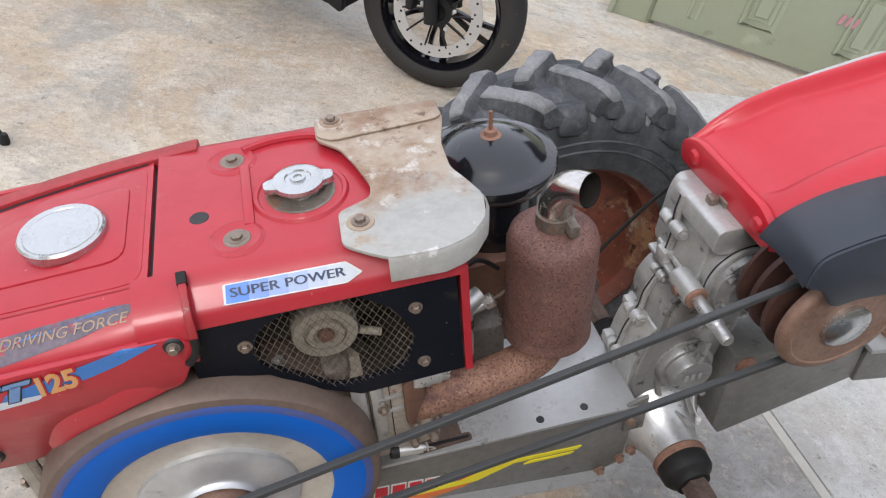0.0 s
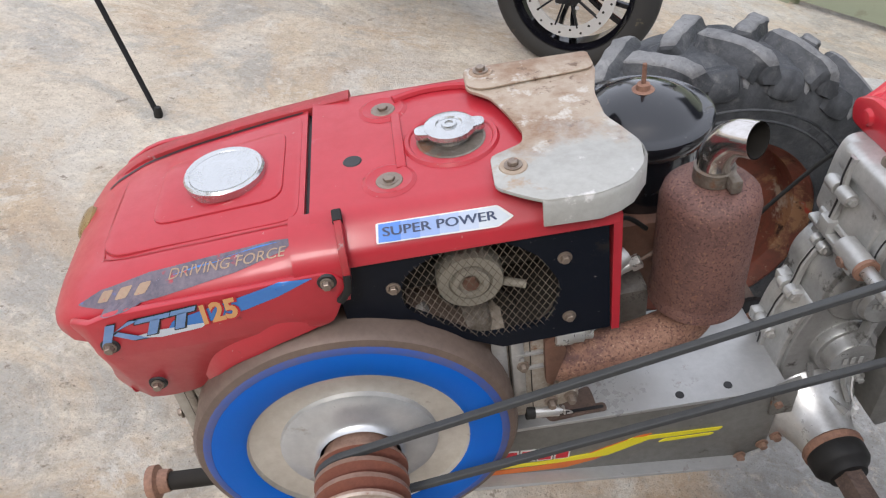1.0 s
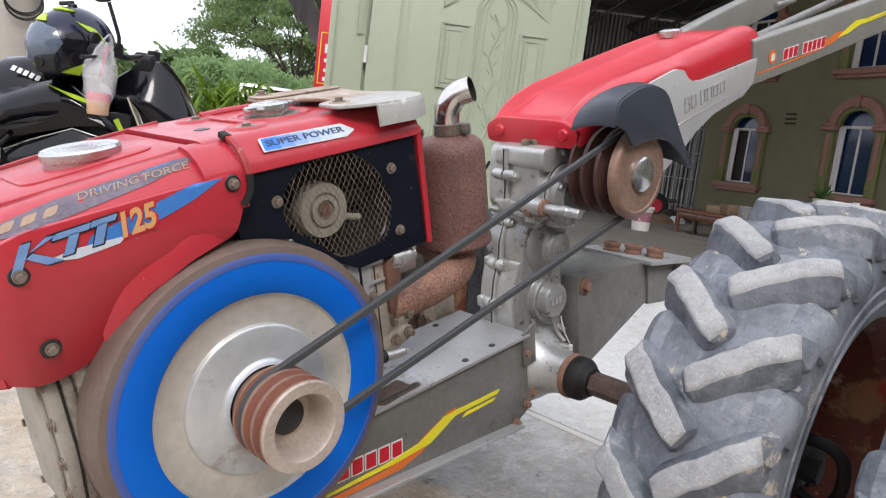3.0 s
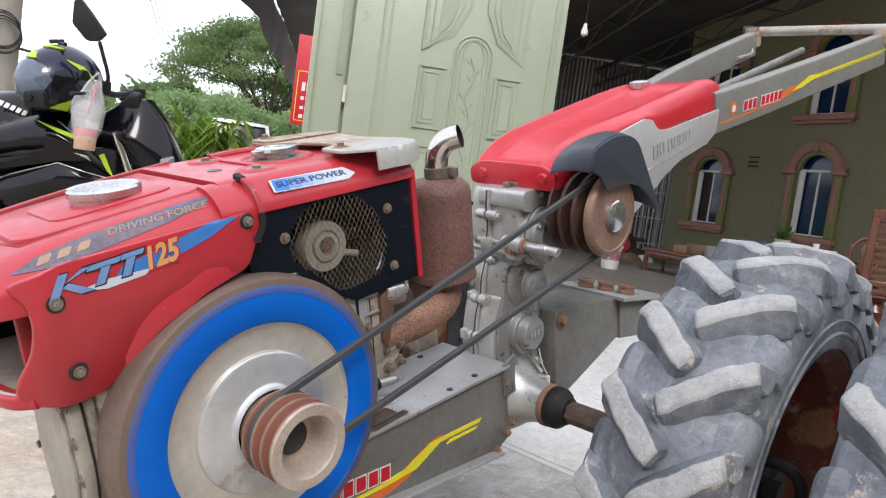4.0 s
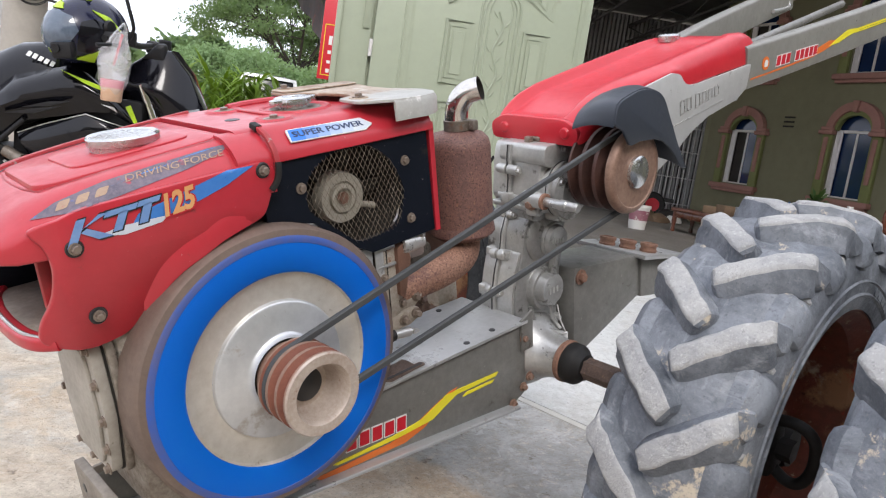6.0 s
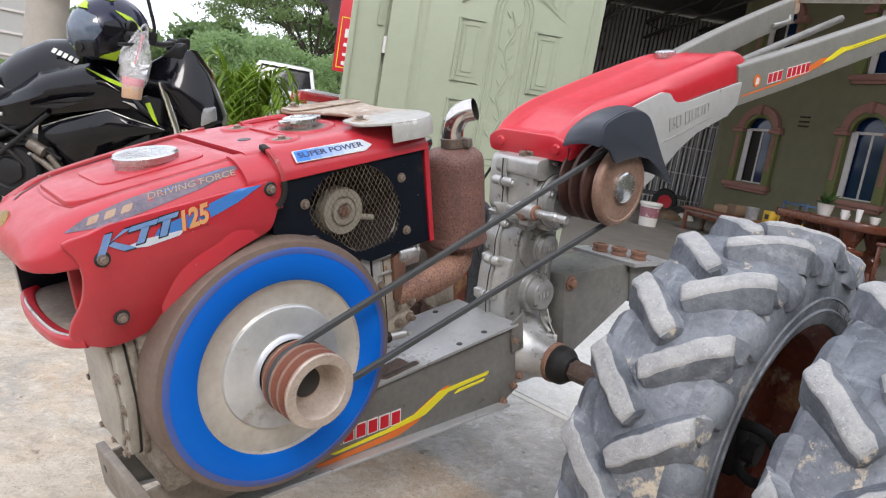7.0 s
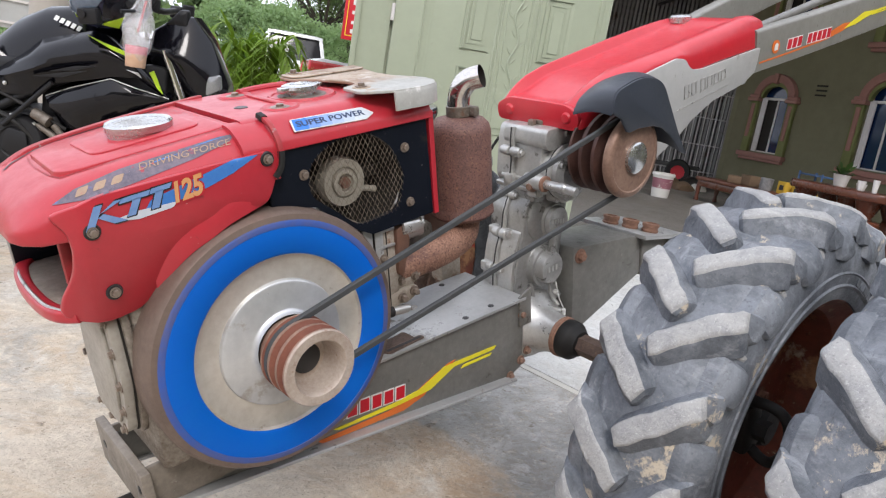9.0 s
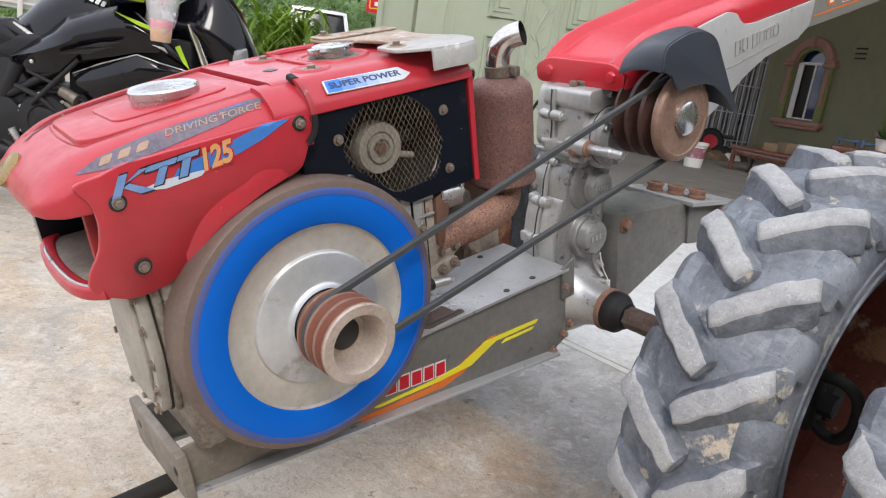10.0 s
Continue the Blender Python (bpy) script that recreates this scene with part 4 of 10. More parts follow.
tp("gasket", prism(rounded([(-0.037 + (y + 0.037) * 1.015, 0.252 + (z - 0.252) * 1.015) for y, z in COVER], 0.016, 4), -0.7862, -0.7838, 0, "yz"), M["dark"], "dark gasket line", front_cover)
tp("cover_rim", prism(rounded([(-0.037 + (y + 0.037) * 1.10, 0.252 + (z - 0.252) * 1.06) for y, z in COVER], 0.018, 4), -0.784, -0.774, 0.003, "yz"), M["engine_light"], "", front_cover)
for y, z in ((-0.093, 0.330), (-0.099, 0.290), (-0.098, 0.245), (-0.088, 0.205), (-0.074, 0.173), (-0.030, 0.173), (0.014, 0.176), (0.025, 0.245), (0.018, 0.328), (-0.035, 0.331)):
    tp("bolt", hexbolt((-0.799, y, z), 0.0048, 0.006, 0.0012, "x", -1), M["bolt_brown"], "", front_cover)

# flywheel, with the belt pulley on it
FX, FZ = -0.609, 0.250
fly = tp("flywheel", lathe([(0, -0.06), (0.169, -0.06), (0.176, -0.088), (0.176, -0.150), (0.172, -0.156), (0.165, -0.158)], "z", seg=80), M["rim_band"], "heavy steel flywheel with a blue painted ring")
fly.data.transform(shift(FX, 0, FZ) @ rot(-90, 0, 0))
def turned(name, prof, material, parent, label="", cx=FX, cz=FZ, seg=72):
    o = tp(name, lathe(prof, "z", seg=seg), material, label, parent)
    o.data.transform(shift(cx, 0, cz) @ rot(-90, 0, 0))
    return o

turned("painted_ring", [(0.165, -0.1578), (0.161, -0.1592), (0.1255, -0.1592), (0.121, -0.156)], M["fly_blue"], fly, "bright blue painted ring")
turned("worn_edge", [(0.1652, -0.1582), (0.1622, -0.1598), (0.1570, -0.1597), (0.1565, -0.159)], M["fly_worn"], fly, "blue paint rubbed through to brown steel")
turned("disc", [(0.1225, -0.157), (0.119, -0.151), (0.106, -0.1475), (0.086, -0.1485), (0.085, -0.1485)], M["fly_cream"], fly, "bare beige turned dish")
turned("hub_disc", [(0.087, -0.1465), (0.0855, -0.1535), (0.083, -0.1555), (0.064, -0.1565), (0.060, -0.1585), (0.050, -0.1595), (0.046, -0.163), (0.044, -0.168)], M["fly_grey"], fly, "blue-grey hub disc with a turned edge")
grooves = [(0.040, -0.165), (0.040, -0.180)]
for i in range(3):
    y = -0.184 - i * 0.0185
    grooves += [(0.0498, y), (0.0498, y - 0.0032), (0.0380, y - 0.0085), (0.0380, y - 0.0110), (0.0498, y - 0.0165)]
grooves += [(0.0498, -0.2405), (0.0480, -0.2430), (0.0365, -0.2430), (0.0345, -0.240), (0.0325, -0.214), (0.028, -0.205), (0.0, -0.203)]
crank_pulley = turned("crank_pulley", grooves, M["pulley"], None, "rusty three-groove belt pulley with a hollow pale face")
for p_ in crank_pulley.data.polygons:
    c_ = p_.center
    if -0.239 < c_.y < -0.180 and math.hypot(c_.x - FX, c_.z - FZ) < 0.0490:
        p_.material_index = 1
crank_pulley.data.materials.append(M["groove_red"])
for p_ in crank_pulley.data.polygons:
    if p_.center.y < -0.2407 or math.hypot(p_.center.x - FX, p_.center.z - FZ) < 0.0355:
        p_.material_index = 2
crank_pulley.data.materials.append(M["pulley_face"])
turned("bore", [(0.020, -0.2085), (0.018, -0.2095), (0.0, -0.2095)], M["dec_black"], crank_pulley)

# muffler, tail pipe and exhaust elbow
MX, MY = -0.206, -0.060
muf = tp("muffler", lathe([(0, 0.293), (0.030, 0.293), (0.046, 0.296), (0.051, 0.302), (0.051, 0.440), (0.048, 0.451), (0.040, 0.459), (0.022, 0.464), (0, 0.465)], "z", (MX, MY, 0), 48), M["muffler"], "evenly rusted brown cylindrical muffler")
tp("seam", lathe([(0.0512, 0.300), (0.0526, 0.304), (0.0512, 0.308)], "z", (MX, MY, 0), 48), M["muffler"], "", muf)
pipe_pts = curve([(MX, MY, 0.458), (MX, MY, 0.488), (MX + 0.002, MY - 0.005, 0.506), (MX + 0.009, MY - 0.016, 0.521), (MX + 0.020, MY - 0.034, 0.5275)], 6)
ring = circle(0.0180, 24)
outer = sweep(pipe_pts, ring, cap=False)
pipe = tp("tail_pipe", outer, M["pipe_metal"], "bent chrome tail pipe, tarnished brown")
bore_pts = pipe_pts[8:]
tp("pipe_bore", sweep(bore_pts, circle(0.0168, 24), cap=False), M["dark"], "sooty black bore", pipe)
# black plug closes the bore, added for the dark of its depth
tp("soot", sweep(pipe_pts[8:11], circle(0.0166, 24)), M["boot"], "", pipe)
clamp = tp("clamp", joined(lathe([(0.0180, 0.464), (0.0205, 0.465), (0.0205, 0.480), (0.0180, 0.481)], "z", (MX, MY, 0), 30), box(0.012, 0.020, 0.016, (MX + 0.010, MY - 0.022, 0.473), 0.003)), M["engine"], "rusty pipe clamp", pipe)
elbow_line = curve([(MX, MY, 0.300), (-0.2065, -0.064, 0.283), (-0.219, -0.070, 0.267), (-0.248, -0.078, 0.261), (-0.290, -0.087, 0.261), (-0.335, -0.092, 0.262), (-0.385, -0.095, 0.263)], 5)
tp("exhaust_elbow", tube(elbow_line, 0.0262, 22, scales=[1.0 if 3 < i < 22 else (0.92 if i <= 3 else 1.0 - 0.012 * (i - 22)) for i in range(len(elbow_line))]), M["elbow_rust"], "thick tan-rusted exhaust elbow")
tp("muffler_skirt", lathe([(0.0505, 0.300), (0.0535, 0.303), (0.0525, 0.312), (0.0508, 0.318)], "z", (MX, MY, 0), 48), M["muffler"], "", muf)
tp("muffler_throat", lathe([(0.026, 0.284), (0.030, 0.285), (0.031, 0.289), (0.028, 0.294)], "z", (MX, MY, 0), 32), M["elbow_rust"], "", muf)
# clutter on the head: pump, injector lines, studs
tp("cylinder_head", joined(span(-0.450, -0.392, -0.120, -0.02, 0.203, 0.352, 0.005), span(-0.400, -0.352, -0.108, -0.03, 0.212, 0.246, 0.006), span(-0.400, -0.330, -0.070, 0.0, 0.230, 0.345, 0.008)), M["head_cast"], "oily beige cylinder head with rusty studs")
tp("head_plate", joined(span(-0.452, -0.436, -0.1235, -0.119, 0.225, 0.350, 0.001), span(-0.432, -0.418, -0.1235, -0.119, 0.235, 0.350, 0.001)), M["alu"], "pale vertical edge strips of the head", None)
tp("gasket", joined(span(-0.4345, -0.4335, -0.1245, -0.10, 0.20, 0.345, 0), span(-0.4115, -0.4105, -0.1215, -0.10, 0.20, 0.345, 0)), M["dark"])
tp("stained_web", joined(prism(rounded([(-0.396, 0.338), (-0.380, 0.345), (-0.372, 0.318), (-0.380, 0.290), (-0.388, 0.262), (-0.396, 0.268)], 0.004, 3), -0.127, -0.112, 0.003), span(-0.386, -0.366, -0.118, -0.09, 0.322, 0.350, 0.005)), M["iron"], "dark rust-stained web of the head")
flange = tp("elbow_flange", prism(rounded([(-0.405, 0.290), (-0.392, 0.296), (-0.372, 0.252), (-0.352, 0.262), (-0.346, 0.250), (-0.366, 0.236), (-0.396, 0.240)], 0.006, 4), -0.116, -0.104, 0.002), M["head_cast"], "pale cast flange of the exhaust elbow")
for x, z in ((-0.386, 0.251), (-0.360, 0.252)):
    tp("flange_nut", hexbolt((x, -0.116, z), 0.0048, 0.007, 0.0012), M["bolt_brown"], "dull stud nut", flange)
stub = tp("pump_stub", moved(lathe([(0.0095, -0.001), (0.0135, 0), (0.0140, 0.003), (0.0140, 0.016), (0.0125, 0.020), (0.0125, 0.030), (0.010, 0.032), (0.010, 0.040), (0, 0.041)], "x", seg=24), shift(-0.384, -0.118, 0.338) @ rot(0, 4, 0)), M["alu_bright"], "short white alloy pump stub")
tp("stub_bore", moved(lathe([(0, 0), (0.0098, 0), (0.0098, 0.004)], "x", seg=20), shift(-0.3855, -0.118, 0.338) @ rot(0, 4, 0)), M["dark"], "", stub)
tp("union_nut", joined(hexbolt((-0.350, -0.122, 0.344), 0.005, 0.008, 0.001, "x", 1), hexbolt((-0.350, -0.112, 0.330), 0.0048, 0.010, 0.001, "x", 1)), M["alu_bright"])
tp("nut", hexbolt((-0.420, -0.1225, 0.300), 0.0045, 0.008, 0.0015), M["bolt_brown"], "dull stud nut")
ear_plate = tp("ear_plate", prism(rounded([(-0.416, 0.218), (-0.412, 0.236), (-0.374, 0.241), (-0.357, 0.236), (-0.358, 0.223), (-0.380, 0.214)], 0.008, 4), -0.121, -0.112, 0.002), M["head_cast"], "cast ear plate with two studs")
for x, z in ((-0.390, 0.227), (-0.367, 0.2305)):
    tp("stud", hexbolt((x, -0.121, z), 0.0050, 0.011, 0.0015), M["bolt_brown"], "rusty stud nut", ear_plate)
tap = tp("drain_tap", joined(moved(lathe([(0, 0), (0.0065, 0), (0.007, 0.004), (0.007, 0.032), (0.0045, 0.033), (0.0045, 0.036), (0, 0.037)], "x", seg=14), shift(-0.413, -0.121, 0.2105) @ rot(0, 9, 0)), moved(box(0.003, 0.010, 0.008, (0, 0, 0), 0.001), shift(-0.375, -0.121, 0.2045))), M["alu_bright"], "bright drain tap")
tp("tap_seal", moved(lathe([(0, -0.006), (0.0085, -0.006), (0.0085, 0.004), (0, 0.004)], "x", seg=14), shift(-0.414, -0.121, 0.2105) @ rot(0, 9, 0)), M["boot"], "", tap)
tp("tap_clip", tube(curve([(-0.377, -0.123, 0.2065), (-0.371, -0.125, 0.2075), (-0.366, -0.125, 0.2025), (-0.372, -0.124, 0.2005)], 4), 0.0009, 6), M["alu_bright"], "thin wire clip", tap)
tp("injection_pump", joined(moved(lathe([(0, 0), (0.018, 0), (0.019, 0.004), (0.019, 0.045), (0.012, 0.05), (0.012, 0.07), (0, 0.072)], "x", seg=20), shift(-0.345, -0.055, 0.335) @ rot(0, -12, 20)), moved(lathe([(0, 0), (0.009, 0), (0.009, 0.05), (0, 0.05)], "z", seg=12), shift(-0.330, -0.085, 0.325)), span(-0.345, -0.30, -0.075, 0.02, 0.29, 0.332, 0.006)), M["alu"], "grey fuel injection pump")
for i, (a, b, c) in enumerate((((-0.322, -0.06, 0.41), (-0.285, -0.03, 0.405), (-0.255, -0.02, 0.375)), ((-0.322, -0.03, 0.395), (-0.30, 0.0, 0.41), (-0.27, 0.03, 0.39)), ((-0.34, -0.09, 0.345), (-0.32, -0.09, 0.385), (-0.322, -0.05, 0.40)))):
    tp("fuel_line", tube(curve([a, b, c], 6), 0.0028, 8), M["boot"], "thin black fuel line")
tp("valve_chest", joined(span(-0.345, -0.247, -0.034, 0.05, 0.205, 0.290, 0.010), span(-0.340, -0.285, -0.030, 0.04, 0.28, 0.312, 0.008)), M["oily_block"], "dark oily cast side of the engine")
injector = tp("injector", tube([(-0.306, -0.042, 0.332), (-0.275, -0.042, 0.346)], 0.0062, 14), M["alu"], "grimy steel injector body")
tp("union", moved(lathe([(0, 0), (0.0085, 0.0005), (0.009, 0.002), (0.009, 0.012), (0.006, 0.014), (0, 0.014)], "x", seg=6), shift(-0.279, -0.042, 0.344) @ rot(0, -24, 0)), M["alu_bright"], "bright union nut", injector)
tp("fuel_pipe", tube(curve([(-0.268, -0.042, 0.349), (-0.252, -0.040, 0.356), (-0.232, -0.030, 0.360)], 4), 0.0024, 8), M["shaft_rust"], "thin brown fuel pipe", injector)
for z in (0.3425, 0.3180, 0.2945):
    tp("head_rib", span(-0.427, -0.397, -0.1240, -0.118, z - 0.0030, z + 0.0010, 0.0008), M["alu"], "bright edge of a head rib")
tp("manifold_foot", span(-0.112, -0.058, 0.112, 0.150, 0.080, 0.205, 0.008), M["head_cast"], "oily beige casting behind the chassis plate")
tp("intake_box", span(-0.325, -0.16, 0.005, 0.11, 0.24, 0.36, 0.015), M["iron"], "rust-brown intake manifold")

# air cleaner: black drum with a domed lid
AX, AY = -0.230, 0.090
air = tp("air_cleaner", lathe([(0, 0.29), (0.064, 0.29), (0.070, 0.30), (0.070, 0.445), (0.066, 0.45)], "z", (AX, AY, 0), 44), M["black_gloss"], "glossy black drum air cleaner with a domed lid")
tp("lid", lathe([(0.070, 0.432), (0.076, 0.436), (0.083, 0.452), (0.082, 0.459), (0.079, 0.461), (0.070, 0.4605), (0.065, 0.4625), (0.058, 0.471), (0.042, 0.480), (0.022, 0.4855), (0.010, 0.487), (0, 0.4873)], "z", (AX, AY, 0), 44), M["black_gloss"], "", air)
tp("wing_stud", joined(lathe([(0.013, 0.484), (0.013, 0.487), (0.0085, 0.488), (0.0075, 0.494), (0.0028, 0.495), (0.0025, 0.519), (0, 0.520)], "z", (AX, AY, 0), 14)), M["rust"], "rusty stud and nut", air)

# chassis: a steel channel that tapers to the rear, with a plate on top
CH = [(-0.80, 0.085), (-0.80, 0.035), (-0.51, -0.010), (-0.095, -0.074), (-0.060, -0.06), (-0.056, 0.078), (-0.36, 0.088), (-0.60, 0.10)]
CH[5], CH[6] = (-0.056, 0.086), (-0.36, 0.094)
def chassis_side(y0, y1):
    return prism(CH, y0, y1, 0.0015)
chassis = tp("chassis", joined(chassis_side(-0.060, -0.054), chassis_side(0.062, 0.068)), M["frame_grey"], "grey painted steel channel chassis with coloured stripes")
low = [(-0.80, 0.035), (-0.51, -0.010), (-0.095, -0.074)]
tp("lower_flange", joined(*[sweep([(x, y, z + 0.001) for x, z in low], rounded([(-0.013, -0.003), (0.013, -0.003), (0.013, 0.003), (-0.013, 0.003)], 0.001, 1)) for y in (-0.066, 0.070)]), M["frame_top"], "scuffed bright lower flange", chassis)
tp("top_plate", prism(rounded([(-0.44, 0.094), (-0.055, 0.084), (-0.055, 0.090), (-0.44, 0.100)], 0.001, 1), -0.067, 0.105, 0.0012), M["frame_top"], "dusty grey top plate", chassis)
tp("rusty_patch", moved(prism(rounded([(-0.036, -0.006), (0.018, -0.004), (0.034, 0.0), (0.036, -0.012), (0.036, -0.044), (-0.030, -0.048), (-0.040, -0.030)], 0.006, 3), 0, 0.0008, 0, "xy"), shift(-0.350, -0.015, 0.0976) @ rot(0, 1.5, 1)), M["shaft_rust"], "brown oily rust patch", chassis)
slot = tp("slot_lip", moved(prism(rounded([(-0.041, -0.007), (0.041, -0.007), (0.041, 0.007), (-0.041, 0.007)], 0.006, 5), 0, 0.0016, 0.0006, "xy"), shift(-0.342, -0.053, 0.0978) @ rot(0, 1.5, 1)), M["shaft_rust"], "rusty lip of a slot", chassis)
tp("slot_gap", moved(prism(rounded([(-0.037, -0.0025), (0.037, -0.0025), (0.037, 0.0025), (-0.037, 0.0025)], 0.002, 4), 0, 0.0006, 0, "xy"), shift(-0.342, -0.053, 0.0995) @ rot(0, 1.5, 1)), M["dec_black"], "dark slot", slot)
for x, y in ((-0.132, -0.048), (-0.200, -0.052), (-0.135, 0.088)):
    tp("hole", lathe([(0, 0.0012), (0.0055, 0.001), (0.006, 0)], "z", (x, y, 0.0902 + (-0.055 - x) * 0.026), 14), M["dec_black"], "", chassis)
tp("end_bracket", joined(prism([(-0.072, 0.03), (-0.04, 0.03), (-0.04, 0.105), (-0.072, 0.092)], -0.066, -0.060, 0.0012)), M["frame_grey"], "", chassis)
for x, z in ((-0.064, 0.055), (-0.068, -0.045), (-0.098, -0.068), (-0.050, -0.03)):
    tp("bolt", hexbolt((x, -0.062, z), 0.0062, 0.009, 0.0015), M["pulley"], "rusty bolt", chassis)

# front bumper frame and its stand
bump = tp("front_frame", joined(prism(rounded([(-0.80, 0.105), (-0.80, 0.035), (-0.787, 0.035), (-0.787, 0.105)], 0.001, 1), -0.088, 0.092, 0.0015), span(-0.80, -0.655, -0.066, -0.0595, 0.030, 0.098, 0.0012), span(-0.80, -0.655, 0.066, 0.072, 0.030, 0.098, 0.0012), span(-0.715, -0.66, -0.0575, 0.0600, 0.024, 0.092, 0.003)), M["frame_dusty"], "worn grey steel front frame")
for y in (-0.07, 0.065):
    tp("hole", moved(lathe([(0, -0.0008), (0.006, -0.0006), (0.0065, 0)], "x", seg=14), shift(-0.8002, y, 0.075)), M["dec_black"], "", bump)

# gearbox: a casting split down the middle of its front face, in three stacked lobes
M["gear_light"] = mat("bare_grey_casting", (0.52, 0.52, 0.505), (0.38, 0.38, 0.365), 20, 0.36, metal=0.45, spread=0.14, bump=0.14, bscale=220, spots=[((0.09, 0.08, 0.07), 18, 0.13, 0.6), ((0.50, 0.49, 0.47), 45, 0.12, 0.32)])
GB = [(0.016, 0.398), (0.010, 0.372), (0.006, 0.335), (0.000, 0.300), (0.004, 0.276), (-0.012, 0.262), (-0.024, 0.240), (-0.026, 0.205), (-0.038, 0.172), (-0.048, 0.130), (-0.051, 0.086), (-0.040, 0.045), (-0.034, -0.058), (0.056, -0.058), (0.066, 0.0), (0.074, 0.10), (0.088, 0.19), (0.102, 0.25), (0.116, 0.30), (0.118, 0.36), (0.098, 0.398)]
gear = tp("gearbox", prism(rounded(GB, 0.012, 4), -0.034, 0.056, 0.014, seg=4), M["gear_grey"], "grey cast gearbox housing with bolted bosses")
# upper housing: a block under the clutch cover with a round bearing barrel across it
tp("upper_case", prism(rounded([(0.012, 0.400), (0.004, 0.376), (0.000, 0.340), (-0.004, 0.300), (0.006, 0.284), (0.085, 0.284), (0.112, 0.320), (0.108, 0.400)], 0.016, 5), -0.052, 0.060, 0.015, seg=4), M["gear_light"], "bare upper half of the casting", gear)
tp("top_block", prism(rounded([(0.000, 0.402), (-0.004, 0.372), (0.010, 0.362), (0.100, 0.358), (0.106, 0.402)], 0.010, 4), -0.066, 0.040, 0.008, seg=3), M["gear_light"], "", gear)
tp("bearing_barrel", lathe([(0, 0.052), (0.046, 0.052), (0.051, 0.044), (0.051, 0.004), (0.049, -0.010), (0.049, -0.060), (0.052, -0.062), (0.052, -0.072), (0.049, -0.074), (0, -0.074)], "y", (0.050, 0, 0.316), 40), M["gear_light"], "round bearing barrel", gear)
tp("barrel_gasket", lathe([(0.0515, -0.0655), (0.0528, -0.066), (0.0528, -0.0675), (0.0515, -0.068)], "y", (0.050, 0, 0.316), 40), M["dec_black"], "dark gasket line", gear)
end_cover = tp("end_cover", lathe([(0.052, -0.072), (0.0525, -0.076), (0.050, -0.082), (0.040, -0.085), (0.036, -0.090), (0, -0.091)], "y", (0.056, 0, 0.312), 40), M["gear_grey"], "dark grey bearing cover", gear)
for k in range(6):
    a_ = radians(25 + 60 * k)
    tp("cover_bolt", hexbolt((0.056 + 0.044 * math.cos(a_), -0.083, 0.312 + 0.044 * math.sin(a_)), 0.0050, 0.007, 0.0012), M["alu"], "", end_cover)
# ledges that run across under the barrel
tp("ledge", prism(rounded([(-0.016, 0.292), (-0.014, 0.282), (0.030, 0.276), (0.034, 0.292)], 0.004, 3), -0.062, 0.050, 0.003), M["gear_light"], "", gear)
tp("ledge", prism(rounded([(-0.006, 0.306), (-0.008, 0.298), (0.020, 0.296), (0.020, 0.306)], 0.003, 3), -0.048, 0.044, 0.002), M["gear_light"], "", gear)
tp("ledge_pad", span(-0.017, 0.010, 0.006, 0.030, 0.287, 0.310, 0.005), M["gear_light"], "", gear)
# middle lobe: stepped barrel across the box
tp("middle_barrel", lathe([(0, 0.060), (0.046, 0.060), (0.053, 0.054), (0.055, 0.044), (0.055, -0.012), (0.052, -0.015), (0.052, -0.022), (0.048, -0.026), (0.048, -0.036), (0.044, -0.041), (0.030, -0.045), (0, -0.045)], "y", (0.030, 0, 0.222), 44), M["gear_grey"], "stepped round barrel of the casting", gear)
tp("neck", joined(prism(rounded([(-0.002, 0.286), (-0.010, 0.262), (0.09, 0.25), (0.10, 0.286)], 0.008, 3), -0.042, 0.048, 0.008, seg=3)), M["gear_grey"], "", gear)
# lower front block with its mating face
tp("front_block", prism(rounded([(-0.030, 0.206), (-0.046, 0.168), (-0.056, 0.120), (-0.057, 0.078), (0.000, 0.074), (0.004, 0.200)], 0.008, 3), -0.028, 0.050, 0.010, seg=4), M["gear_light"], "", gear)


def seam_x(z):
    """How far forward the front face stands at a height."""
    pts = ((0.400, 0.000), (0.372, -0.004), (0.335, -0.002), (0.300, -0.007), (0.276, 0.000), (0.262, -0.014), (0.235, -0.026), (0.206, -0.030), (0.170, -0.046), (0.125, -0.056), (0.080, -0.058))
    for (z1, x1), (z0, x0) in zip(pts, pts[1:]):
        if z0 <= z <= z1:
            return x0 + (x1 - x0) * (z - z0) / (z1 - z0)
    return pts[-1][1]


SEAM_Y = 0.016
line_ = [(seam_x(z) - 0.0012, z) for z in np.linspace(0.398, 0.084, 46)]
tp("seam_flange", sweep([(x, SEAM_Y, z) for x, z in line_], rounded([(-0.0062, -0.003), (0.0062, -0.003), (0.005, 0.003), (-0.005, 0.003)], 0.001, 2), up=(-1, 0, 0)), M["gear_light"], "raised flange along the casting seam", gear)
tp("split_seam", sweep([(x - 0.0030, SEAM_Y + 0.0008, z) for x, z in line_], [(-0.0011, -0.0012), (0.0011, -0.0012), (0.0011, 0.0012), (-0.0011, 0.0012)], up=(-1, 0, 0)), M["dec_black"], "dark oily seam between the halves", gear)
